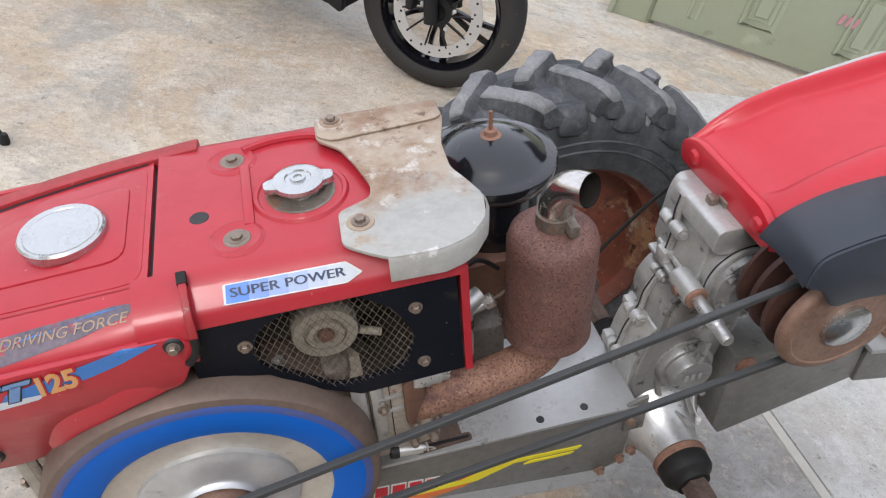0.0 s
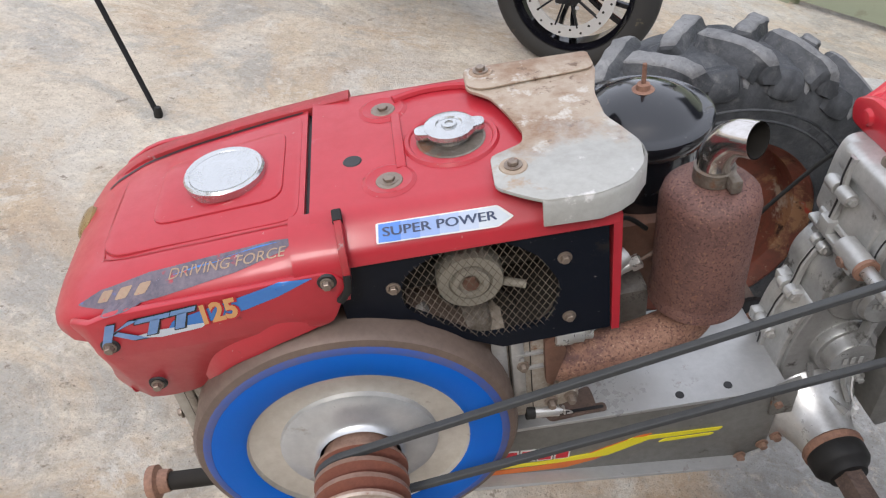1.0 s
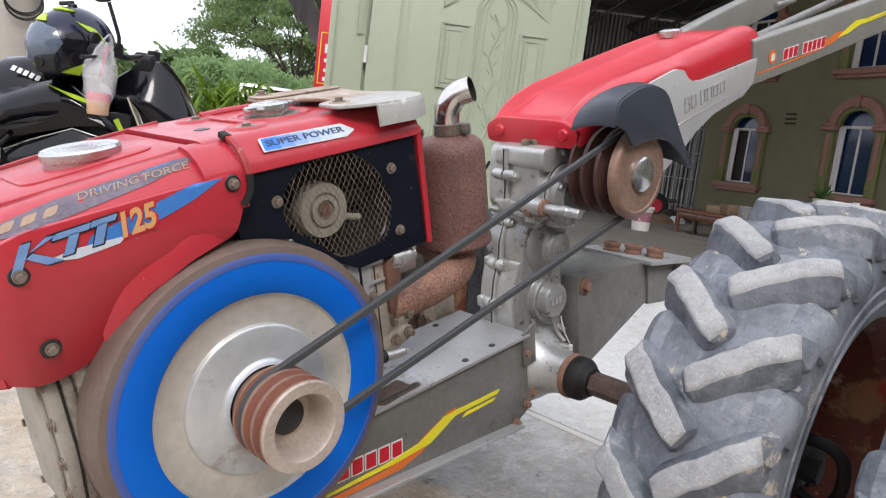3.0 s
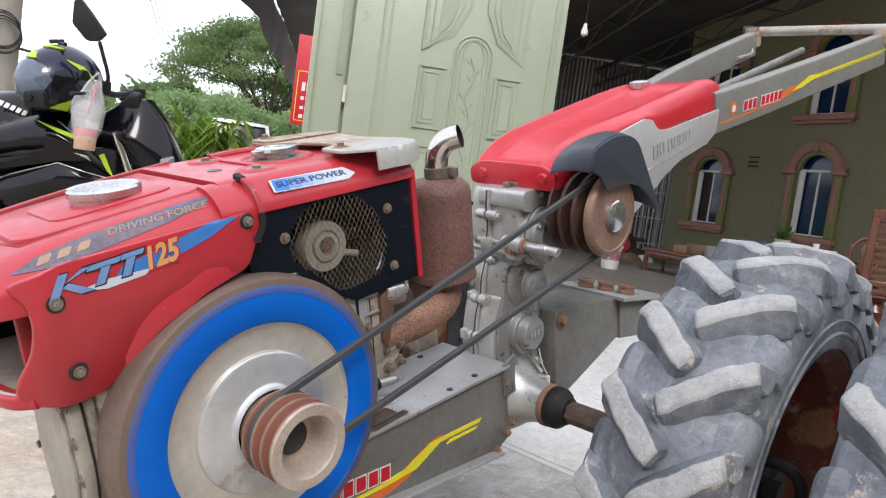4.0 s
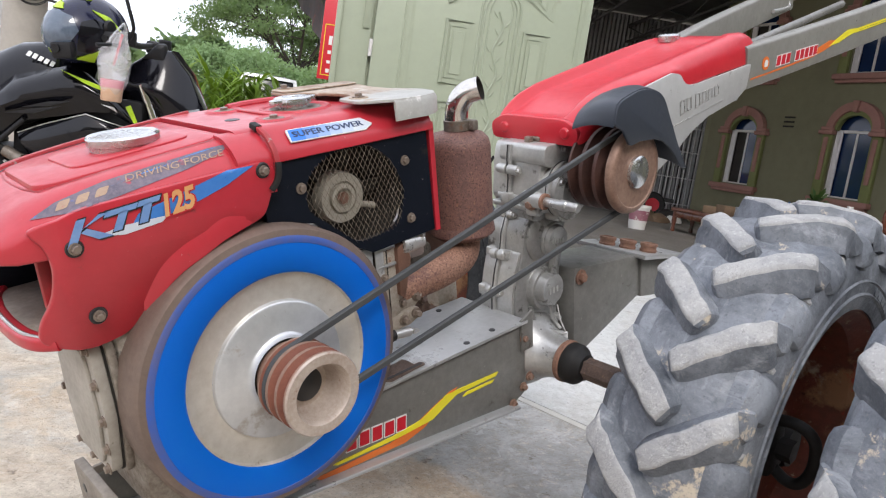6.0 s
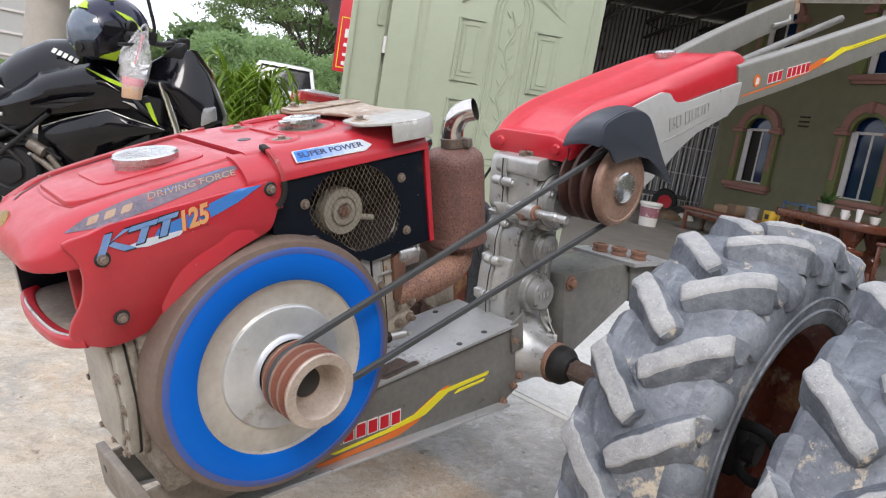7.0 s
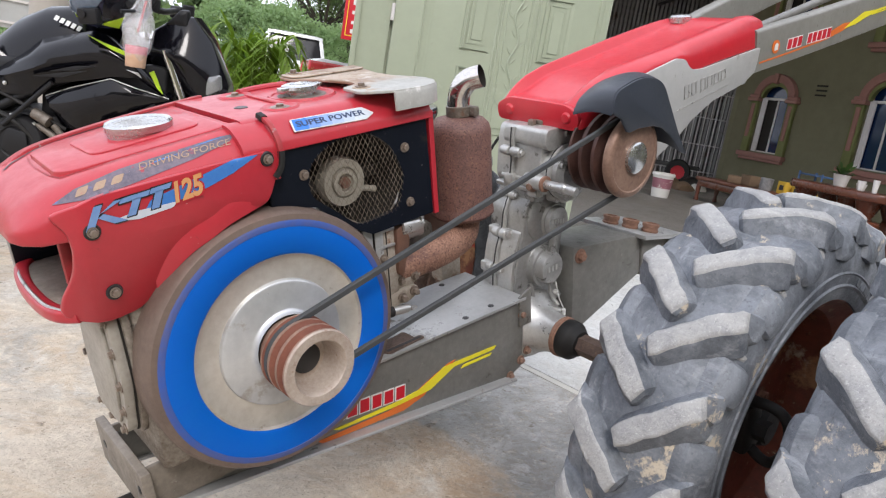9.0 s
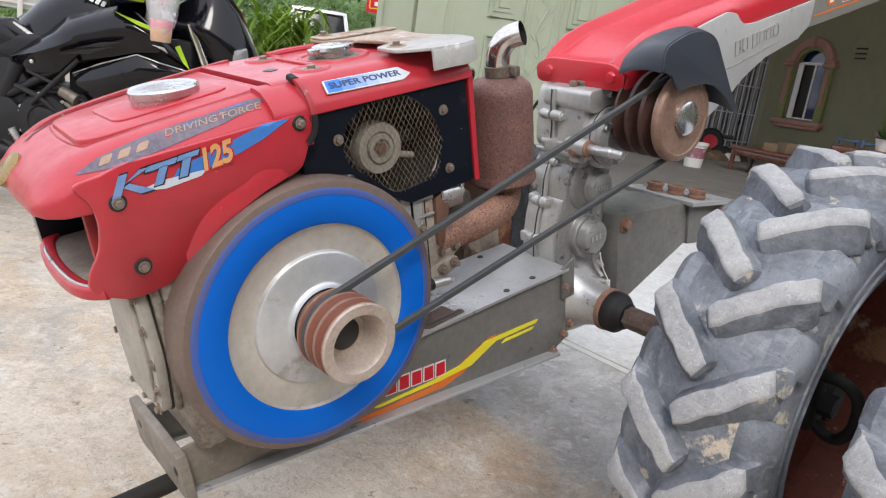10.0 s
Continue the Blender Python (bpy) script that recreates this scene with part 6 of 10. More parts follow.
def lug_mesh(side, seed, r=TRAD, w=TW, lug=0.0225):
    """One slanting tread lug: a worn flat bar from the middle of the tread to the shoulder, with broad flanks."""
    h = w / 2
    rg = random.Random(seed)
    bm = bmesh.new()
    rows = []
    steps = (-0.06, -0.02, 0.08, 0.2, 0.33, 0.46, 0.6, 0.73, 0.85, 0.95, 1.0)
    for i, s in enumerate(steps):
        y = side * h * (-0.05 + 1.04 * s)
        a = LUG_SWEEP * s
        base = r * (0.977 - 0.032 * max(0, s) ** 2 - (0.02 * max(0, s - 0.85) / 0.15))
        end = 0.50 if i == 0 else (0.84 if i == 1 else 1.0)
        top = base + lug * (0.55 if i == 0 else 0.93 if i == 1 else 1.0) + rg.uniform(-0.0012, 0.0008) - (0.004 if i == len(steps) - 1 else 0)
        half = (0.0122 + 0.0010 * max(0, s)) * end * (0.9 if i == len(steps) - 1 else 1.0)
        j0, j1 = rg.uniform(-0.0030, 0.0022), rg.uniform(-0.0022, 0.0030)
        row = []
        for R, k, j in ((base - 0.016, -2.6, 0), (base + lug * 0.10, -1.95, 0), (base + lug * 0.52, -1.38, 0), (top + rg.uniform(-0.0012, 0.0006), -1, j0), (top + rg.uniform(-0.0012, 0.0006), 1, j1), (base + lug * 0.52, 1.38, 0), (base + lug * 0.10, 1.95, 0), (base - 0.016, 2.6, 0)):
            w_ = k * half + j
            b = a + LEAN[1] * w_ / r
            yy = y - side * LEAN[0] * w_
            yy = side * min(side * yy, h * 1.0)
            row.append((R * math.cos(b), yy, R * math.sin(b)))
        rows.append(row)
    a = LUG_SWEEP * 1.02
    for rad, yy, k in ((0.918, 1.010, 0.85), (0.885, 1.030, 0.55)):
        wb, wt = 0.036 * k / r, 0.021 * k / r
        y = side * h * yy
        rows.append([(R * math.cos(b), y * q, R * math.sin(b)) for R, b, q in ((r * (rad - 0.02), a - wb, 0.90), (r * (rad - 0.010), a - wb * 0.88, 0.94), (r * (rad - 0.003), a - wt * 1.25, 1.0), (r * rad, a - wt, 1.03), (r * rad, a + wt, 1.03), (r * (rad - 0.003), a + wt * 1.25, 1.0), (r * (rad - 0.010), a + wb * 0.88, 0.94), (r * (rad - 0.02), a + wb, 0.90))])
    vs = [[bm.verts.new(p) for p in row] for row in rows]
    for k, (p, q) in enumerate(zip(vs, vs[1:])):
        for j in range(7):
            f = bm.faces.new((p[j], p[j + 1], q[j + 1], q[j]))
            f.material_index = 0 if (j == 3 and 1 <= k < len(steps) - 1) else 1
    for v in (vs[0], vs[-1]):
        bm.faces.new(v).material_index = 1
    # pale facet under the outer end of the lug, in the lug-top rubber
    corner = [(r * R * math.cos(a + b), side * h * yy, r * R * math.sin(a + b)) for R, b, yy in ((0.928, -0.075, 0.905), (0.926, -0.135, 0.905), (0.872, -0.130, 1.012), (0.858, -0.100, 1.020))]
    low_ = [(x * 0.975, y * 0.95, z * 0.975) for x, y, z in corner]
    cv, lv = [bm.verts.new(p) for p in corner], [bm.verts.new(p) for p in low_]
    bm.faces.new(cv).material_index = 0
    for k in range(4):
        bm.faces.new((cv[k], cv[(k + 1) % 4], lv[(k + 1) % 4], lv[k])).material_index = 1
    # the thick shoulder pad beside the lug, with a step down to the side wall
    pad = []
    for u, lift in ((0.0, -0.012), (0.06, 0.001), (0.12, 0.008), (0.28, 0.0115), (0.5, 0.012), (0.72, 0.0115), (0.88, 0.008), (0.95, 0.001), (1.0, -0.012)):
        b = LUG_SWEEP + 0.01 + 0.205 * u
        drop = 0.018 * (2 * u - 0.9) ** 2
        pad.append([((r * q + lift * out) * math.cos(b), side * (h * yy + lift * (1 - out) * k), (r * q + lift * out) * math.sin(b)) for q, yy, out, k in ((0.948, 0.50, -0.4, 0), (0.945, 0.66, 0.0, 0), (0.930, 0.83, 0.45, 0.8), (0.902, 0.945, 0.5, 1.2), (0.872 + drop * 0.4, 0.992, 0.2, 1.0), (0.840 + drop, 1.015, 0.0, 0.9), (0.822 + drop, 1.022, 0.0, 0.7), (0.812 + drop, 0.90, 0.0, 0))])
    pv = [[bm.verts.new(p) for p in row] for row in pad]
    for p, q in zip(pv, pv[1:]):
        for j in range(7):
            bm.faces.new((p[j], p[j + 1], q[j + 1], q[j])).material_index = 1
    bmesh.ops.recalc_face_normals(bm, faces=bm.faces)
    ridge = [e for e in bm.edges if len({f.material_index for f in e.link_faces}) == 2]
    bmesh.ops.bevel(bm, geom=ridge, offset=0.0050, segments=3, profile=0.5, affect="EDGES", clamp_overlap=True)
    return bm


LUG_SWEEP, LEAN = 0.227, (0.50, 0.866)
lug_meshes = {}
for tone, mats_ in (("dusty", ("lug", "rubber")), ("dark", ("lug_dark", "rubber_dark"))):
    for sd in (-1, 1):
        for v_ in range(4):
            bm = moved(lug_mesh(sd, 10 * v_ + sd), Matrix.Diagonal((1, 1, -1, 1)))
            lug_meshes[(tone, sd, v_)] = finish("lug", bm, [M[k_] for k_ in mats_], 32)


def make_wheel(parent_m, tone, label, bead=1.0, lugs=18):
    tyre = part("tyre", tyre_mesh(bead), M["rubber" if tone == "dusty" else "rubber_dark"], tractor, label, parent_m)
    for sd in (-1, 1):
        for i in range(lugs):
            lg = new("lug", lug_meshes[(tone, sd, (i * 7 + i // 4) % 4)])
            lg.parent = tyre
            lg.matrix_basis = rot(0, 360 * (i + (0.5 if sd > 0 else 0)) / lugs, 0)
    # raised beads and unreadable raised marks on the side walls
    for sd in (-1, 1):
        for rb in (0.70, 0.755):
            part("bead", lathe([(TRAD * rb - 0.004, sd * (TW * 0.5) * 1.02), (TRAD * rb, sd * (TW * 0.5) * 1.062), (TRAD * rb + 0.004, sd * (TW * 0.5) * 1.03)], "y", seg=72), M["rubber" if tone == "dusty" else "rubber_dark"], tyre)
        mt_ = M["rubber" if tone == "dusty" else "rubber_dark"]
        for k in range(16):
            if k % 8 in (6, 7):
                continue
            part("raised_mark", moved(box(0.020, 0.003, 0.012, (0, sd * TW * 0.5 * 1.035, TRAD * 0.725), 0.0008, 1), rot(0, 30 + k * 5.2, 0)), mt_, tyre)
    r = TRAD
    h = TW / 2
    rim = part("rim", lathe([(r * bead * 0.655, -h * 0.90), (r * bead * 0.645, -h * 0.94), (r * bead * 0.630, -h * 0.92), (r * bead * 0.615, -h * 0.78), (r * bead * 0.570, -h * 0.62), (r * bead * 0.560, -h * 0.2), (r * bead * 0.560, h * 0.1), (r * bead * 0.520, h * 0.16), (r * 0.340, h * 0.22), (r * 0.180, h * 0.05), (0.03, h * 0.05), (0.03, h * 0.14), (r * 0.180, h * 0.14), (r * 0.340, h * 0.32), (r * bead * 0.560, h * 0.26), (r * bead * 0.615, h * 0.78), (r * bead * 0.630, h * 0.92), (r * bead * 0.645, h * 0.94), (r * bead * 0.655, h * 0.90)], "y", seg=64), M["rim_red"], tyre, "dark red rim, rusty and caked with dried mud")
    for i in range(5):
        a = 2 * math.pi * i / 5
        part("wheel_bolt", hexbolt((r * 0.22 * math.cos(a), h * 0.08, r * 0.22 * math.sin(a)), 0.009, 0.014, 0.003), M["rust"], rim)
    return tyre, rim


make_wheel(TR @ shift(0, -0.480, 0) @ rot(0, 1.2, 0), "dusty", "dusty grey-black tyre with deep slanting lugs")
make_wheel(TR @ shift(0, -0.745, 0) @ rot(0, 3.9, 0), "dusty", "dusty grey-black outer tyre with deep slanting lugs", lugs=14)
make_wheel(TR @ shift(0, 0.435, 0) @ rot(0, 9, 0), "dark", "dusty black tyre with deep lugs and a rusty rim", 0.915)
tp("hub_tube", lathe([(0, -0.53), (0.030, -0.53), (0.034, -0.52), (0.034, -0.40), (0, -0.40)], "y", seg=20), M["boot"], "dark end of the axle hub")
loop = [(-0.060, -0.514, 0.072), (-0.060, -0.544, 0.078), (-0.058, -0.566, 0.072), (-0.055, -0.578, 0.052), (-0.050, -0.576, 0.010), (-0.048, -0.562, -0.020), (-0.048, -0.544, -0.026), (-0.048, -0.522, -0.012), (-0.05, -0.510, 0.01)]
lock = tp("locking_handle", tube(curve(loop, 5), 0.0085, 12), M["boot"], "black locking handle on the hub")
tp("handle_bolt", joined(lathe([(0, 0), (0.017, 0), (0.017, 0.03), (0, 0.032)], "y", (-0.045, -0.548, 0.022), 6), box(0.05, 0.055, 0.085, (-0.050, -0.500, 0.025), 0.008)), M["boot"], "", lock)
# pipe stand run out at the front, ending in a rusty disc
stand = tp("front_stand", tube(curve([(-0.68, 0.0, 0.008), (-0.80, 0.0, 0.010), (-0.90, 0.0, 0.016), (-0.948, 0.0, 0.021)], 4), 0.0135, 14), M["dark"], "dark pipe stand run out at the nose")
tp("stand_end", joined(moved(lathe([(0, 0), (0.024, 0), (0.025, 0.003), (0.025, 0.012), (0.018, 0.016), (0.016, 0.030), (0, 0.030)], "x", seg=24), shift(-0.958, 0.0, 0.021))), M["rust"], "rusty round end disc", stand)

# ---- green steel door ----
door_1 = tagged(new("door_1"), "pale green steel door leaf with pressed panels and scroll relief", "door", kind="structure")
door_1.matrix_basis = DOOR
DH = 2.35
part("leaf", span(0.012, 1.375, 0.0, 0.04, 0.03, DH, 0.004), M["door_green"], door_1)
part("jamb", span(-0.222, -0.008, 0.0, 0.05, 0.0, DH + 0.05, 0.003), M["door_green"], door_1, "green steel door post")
part("jamb_lip", span(-0.222, -0.190, -0.020, -0.0005, 0.0, DH + 0.05, 0.003), M["door_green"], door_1)
part("jamb_strip", span(-0.060, -0.020, -0.012, -0.0005, 1.36, DH, 0.002), M["door_green"], door_1)
part("stop", span(-0.03, 0.04, 0.042, 0.056, 0.0, DH + 0.04), M["door_green"], door_1)
for z in (0.3, 1.25, 2.0):
    part("hinge", lathe([(0, -0.05), (0.011, -0.05), (0.011, 0.05), (0, 0.05)], "z", (0.002, -0.006, z), 14), M["win_frame"], door_1)


def moulding(pts, w=0.024, d=0.014):
    """A raised bead along a closed line on the door's face."""
    return sweep([(x, -0.0005, z) for x, z in pts], [(-w / 2, -0.003), (w / 2, -0.003), (w * 0.28, d), (-w * 0.28, d)], closed=True, up=(0, -1, 0))


def raised(pts, d=0.007):
    return prism(pts, -d, 0.002, 0.0015, seg=1)


CXD = 0.785
panels = []
for sgn in (-1, 1):
    a = CXD + sgn * 0.165
    b = CXD + sgn * 0.335
    x0, x1 = min(a, b), max(a, b)
    panels.append([(x0, 1.115), (x1, 1.115), (x1, 1.500), (x0, 1.500)])
    panels.append([(x0, 0.16), (x1, 0.16), (x1, 0.50), (x0, 0.50)])
    panels.append([(x0, 0.62), (x1, 0.62), (x1, 1.00), (x0, 1.00)])
    i0, i1 = (CXD + sgn * 0.15, CXD + sgn * 0.335)
    panels.append([(i0, 1.72), (i1, 1.60), (i1, 2.20), (CXD + sgn * 0.05, 2.20), (CXD + sgn * 0.06, 1.90)] if sgn > 0 else [(i1, 1.60), (i0, 1.72), (CXD - 0.06, 1.90), (CXD - 0.05, 2.20), (i1, 2.20)])
for pts in panels:
    part("panel", moulding(pts), M["door_green"], door_1)
    cx = sum(p[0] for p in pts) / len(pts)
    cz = sum(p[1] for p in pts) / len(pts)
    part("panel", moulding([(cx + (x - cx) * 0.66, cz + (z - cz) * 0.82) for x, z in pts], 0.016, 0.007), M["door_green"], door_1)
    part("panel", raised([(cx + (x - cx) * 0.40, cz + (z - cz) * 0.68) for x, z in pts]), M["door_green"], door_1)
part("bead", moulding([(0.19, 0.10), (0.235, 0.10), (0.235, 2.22), (0.19, 2.22)], 0.016, 0.008), M["door_green"], door_1)
part("bead", moulding([(1.30, 0.10), (1.335, 0.10), (1.335, 2.22), (1.30, 2.22)], 0.016, 0.008), M["door_green"], door_1)
arch = [(CXD - 0.115, 0.60), (CXD + 0.115, 0.60)] + [(CXD + 0.115 * math.cos(t), 1.60 + 0.13 * math.sin(t)) for t in np.linspace(0, math.pi, 13)]
for k in (1.10, 0.90):
    part("arch_bead", tube([(CXD + (x - CXD) * k, -0.001, 0.62 + (z - 0.60) * (0.97 + 0.02 * (k > 1))) for x, z in arch], 0.008, 8, closed=True), M["door_green"], door_1)
part("arch_bead", tube([(CXD + (x - CXD) * 0.62, -0.001, 0.66 + (z - 0.60) * 0.93) for x, z in arch], 0.006, 8, closed=True), M["door_green"], door_1)
# scroll relief: a winding stem with leaves
stem = [(CXD + 0.022 * math.sin(z * 22), -0.004, z) for z in np.linspace(0.78, 1.60, 60)]
part("scroll", tube(stem, 0.007, 6), M["door_green"], door_1)
for i, z in enumerate(np.linspace(0.82, 1.58, 15)):
    sg = 1 if i % 2 else -1
    leaf = lathe([(0, -0.034), (0.006, -0.016), (0.0075, 0.0), (0.004, 0.02), (0, 0.034)], "z", seg=10)
    part("leaf_relief", moved(leaf, shift(CXD + sg * 0.028 + 0.022 * math.sin(z * 22), -0.003, z) @ rot(0, sg * 38, 0) @ Matrix.Diagonal((1, 0.7, 1, 1))), M["door_green"], door_1)
# faded pink marks low on the leaf: unreadable, so plain bars
for i in range(3):
    part("mark", moved(box(0.018, 0.001, 0.05, (0, 0, 0)), shift(0.90 + i * 0.035, -0.0132, 0.33) @ rot(0, 12, 0)), mat("faded_pink", (0.55, 0.25, 0.30), None, 30, 0.6), door_1)

# ---- house wall inside the open shed ----
HOUSE = shift(10.53, 2.40, 0) @ rot(0, 0, 68.46)
# in the wall's own frame: x along the wall, y outward is negative... the yard lies at +y
WIN = [(0.16, 0.80, 1.74, 2.00), (2.17, 0.80, 1.67, 1.90), (0.14, 2.56, 3.45, 3.70), (2.15, 2.56, 3.40, 3.62)]
WW = 0.30


def wall_with_windows(x0, x1, z0, z1, t=0.18):
    """A wall whose arched window openings go through it."""
    bm = bmesh.new()
    cols = sorted({x0, x1} | {c - WW for c, *_ in WIN} | {c + WW for c, *_ in WIN})
    bms = []
    lo = {}
    # plain wall bands between the window columns
    xs = [x0, WIN[0][0] - WW, WIN[0][0] + WW, WIN[1][0] - WW, WIN[1][0] + WW, x1]
    for a, b in ((xs[0], xs[1]), (xs[2], xs[3]), (xs[4], xs[5])):
        bms.append(span(a, b, -t, 0, z0, z1))
    for lower, upper in ((WIN[0], WIN[2]), (WIN[1], WIN[3])):
        a, b = lower[0] - WW, lower[0] + WW
        bms.append(span(a, b, -t, 0, z0, lower[1]))
        for w, ztop in ((lower, upper[1]), (upper, z1)):
            c, zb, zs, zt = w
            c = lower[0]
            n = 14
            arcp = [(c + WW * math.cos(q), zs + (zt - zs) * math.sin(q)) for q in np.linspace(0, math.pi, n)]
            bms.append(prism([(a, zs), (a, ztop), (b, ztop), (b, zs)] + arcp[1:-1], -t, 0))
    return joined(*bms)


wall = part("wall_house", wall_with_windows(-7.0, 3.02, 0, 4.6), M["wall_olive"], None, "olive painted house wall", HOUSE)
tagged(wall, "olive painted two-storey house wall with arched windows", "wall", kind="structure")
for n_, (c0, zb, zs, zt) in enumerate(WIN):
    c = WIN[n_ % 2][0]
    win = tagged(new("window_%d" % (n_ + 1)), "arched blue-glazed window with pink and green mouldings", "window", kind="structure")
    win.matrix_basis = HOUSE @ shift(c, 0, 0)
    H = zt - zs
    part("sill", joined(span(-0.50, 0.50, 0.0, 0.10, zb - 0.10, zb - 0.02, 0.012), span(-0.46, 0.46, 0.0, 0.07, zb - 0.15, zb - 0.10, 0.01)), M["trim_pink"], win, "pink moulded sill")
    for sg in (-1, 1):
        part("pilaster", span(sg * 0.39 - 0.075, sg * 0.39 + 0.075, 0.0, 0.06, zb - 0.02, zs - 0.06, 0.01), M["trim_green"], win, "green pilaster")
        part("pilaster_face", span(sg * 0.39 - 0.038, sg * 0.39 + 0.038, 0.055, 0.075, zb + 0.22, zs - 0.10, 0.008), M["trim_pink"], win)
        part("cornice", joined(span(sg * 0.40 - 0.12, sg * 0.40 + 0.12, 0.0, 0.10, zs - 0.06, zs + 0.0, 0.012), span(sg * 0.40 - 0.10, sg * 0.40 + 0.10, 0.0, 0.085, zs + 0.0, zs + 0.05, 0.012)), M["trim_pink"], win)
    arcl = [(0.37 * math.cos(q), 0.0, zs + 0.02 + (H + 0.07) * math.sin(q)) for q in np.linspace(0.0, math.pi, 21)]
    part("arch", sweep(arcl, [(-0.075, -0.075), (0.075, -0.075), (0.06, 0.075), (-0.06, 0.075)], up=(0, 1, 0)), M["trim_pink"], win, "pink arch moulding")
    arcl = [(0.315 * math.cos(q), 0.01, zs + 0.01 + (H + 0.005) * math.sin(q)) for q in np.linspace(0.0, math.pi, 21)]
    part("arch_inner", sweep(arcl, [(-0.05, -0.03), (0.05, -0.03), (0.05, 0.03), (-0.05, 0.03)], up=(0, 1, 0)), M["trim_green"], win)
    part("keystone", prism([(-0.035, zt + 0.0), (0.035, zt + 0.0), (0.05, zt + 0.16), (-0.05, zt + 0.16)], 0.0, 0.11, 0.008), M["trim_pink"], win)
    part("window_frame", joined(span(-0.30, 0.30, -0.09, -0.05, zs - 0.02, zs + 0.02, 0.004), span(-0.30, -0.27, -0.09, -0.05, zb, zs, 0.004), span(0.27, 0.30, -0.09, -0.05, zb, zs, 0.004), span(-0.30, 0.30, -0.09, -0.05, zb - 0.02, zb + 0.02, 0.004), span(-0.02, 0.012, -0.10, -0.06, zb, zs, 0.004)), M["win_frame"], win, "pale window frame")
    glass_arc = [(0.30 * math.cos(q), zs + H * math.sin(q)) for q in np.linspace(0, math.pi, 17)]
    part("pane", prism(glass_arc, -0.085, -0.075), M["glass_blue"], win, "blue arched fanlight")
    part("pane", span(-0.28, -0.005, -0.085, -0.075, zb, zs), M["glass_blue"], win, "dark blue pane")
    part("pane", span(0.005, 0.28, -0.085, -0.075, zb, zs), M["dark" if n_ % 2 else "glass_blue"], win)
    part("curtain", joined(*[lathe([(0.022, zb), (0.022, zs)], "z", (0.30 - 0.035 * k, -0.04, 0), 10) for k in range(3)]), M["win_frame"], win, "pale grey curtain drawn aside")
for k in range(3):
    solo("vent_slot", span(1.22, 1.42, 0.0, 0.012, 1.76 + k * 0.07, 1.785 + k * 0.07, 0.004), M["dark"], "dark slot vent in the olive wall", "vent", "wall vent slots", "structure", HOUSE)

# corrugated sheet walls that close the shed
def corrugated(length, height, pitch=0.09, depth=0.018):
    n = int(length / pitch * 4)
    pts = [(length * i / n, depth * math.sin(2 * math.pi * (length * i / n) / pitch)) for i in range(n + 1)]
    bm = bmesh.new()
    lo = [bm.verts.new((x, y, 0)) for x, y in pts]
    hi = [bm.verts.new((x, y, height)) for x, y in pts]
    lo2 = [bm.verts.new((x, y + 0.02, 0)) for x, y in pts]
    hi2 = [bm.verts.new((x, y + 0.02, height)) for x, y in pts]
    for i in range(n):
        bm.faces.new((lo[i], lo[i + 1], hi[i + 1], hi[i]))
        bm.faces.new((lo2[i + 1], lo2[i], hi2[i], hi2[i + 1]))
        bm.faces.new((hi[i], hi[i + 1], hi2[i + 1], hi2[i]))
        bm.faces.new((lo[i + 1], lo[i], lo2[i], lo2[i + 1]))
    bm.faces.new((lo[0], hi[0], hi2[0], lo2[0]))
    bm.faces.new((hi[n], lo[n], lo2[n], hi2[n]))
    return bm


cx0, cy0 = 10.53 + 0.367 * 3.0, 2.40 + 0.93 * 3.0
BACK = shift(cx0 + 5.2, cy0 + 0.2, 0) @ rot(0, 0, 140)
solo("wall_back", corrugated(7.1, 4.05), M["corrugated"], "dull grey corrugated sheet wall", "wall", kind="structure", m=BACK)
solo("wall_return", span(0, 5.2, -0.08, 0.08, 0, 4.6), M["wall_olive"], "olive painted wall end", "wall", kind="structure", m=shift(cx0, cy0, 0) @ rot(0, 0, 2))
# shed roof, rising from the back wall towards the yard
M["roof"] = mat("dark_roof_sheet", (0.10, 0.095, 0.09), (0.065, 0.06, 0.058), 0.8, 0.7, metal=0.3)
roof = bmesh.new()
RP = [(2.7, 3.2, 4.3), (7.0, 0.2, 4.9), (7.0, -9.0, 4.9), (17.0, -9.0, 4.7), (17.5, 5.0, 4.10), (11.4, 10.2, 4.05)]
vs = [roof.verts.new(p) for p in RP]
top = [roof.verts.new((x, y, z + 0.06)) for x, y, z in RP]
roof.faces.new(vs)
roof.faces.new(list(reversed(top)))
for i in range(len(RP)):
    j = (i + 1) % len(RP)
    roof.faces.new((vs[i], vs[j], top[j], top[i]))
solo("ceiling", roof, M["roof"], "dark sheet roof of the open shed", "roof", kind="structure")
for i in range(7):
    a = Vector((11.6 + i * 0.9, 9.9 - i * 0.75, 3.82))
    b = Vector((4.2 + i * 1.5, 1.6 - i * 1.2, 4.35))
    solo("roof_beam", joined(tube([a, b], 0.035, 6), tube([a - Vector((0, 0, 0.35)), b - Vector((0, 0, 0.30))], 0.03, 6), *[tube([a.lerp(b, k / 12) - Vector((0, 0, 0.33 if k % 2 else 0)), a.lerp(b, (k + 1) / 12) - Vector((0, 0, 0 if k % 2 else 0.33))], 0.015, 5) for k in range(12)]), M["steel_dark"], "dark steel roof truss", "truss", "roof trusses", "structure")
# unseen wall added behind the eye: nothing lies open, and reflections stay dark
solo("wall_yard", span(-16, 18, -0.15, 0.15, 0, 6.4), M["wall_olive"], "plain olive wall out of view, added to darken reflections", "wall", kind="structure", m=shift(0, -8.5, 0))

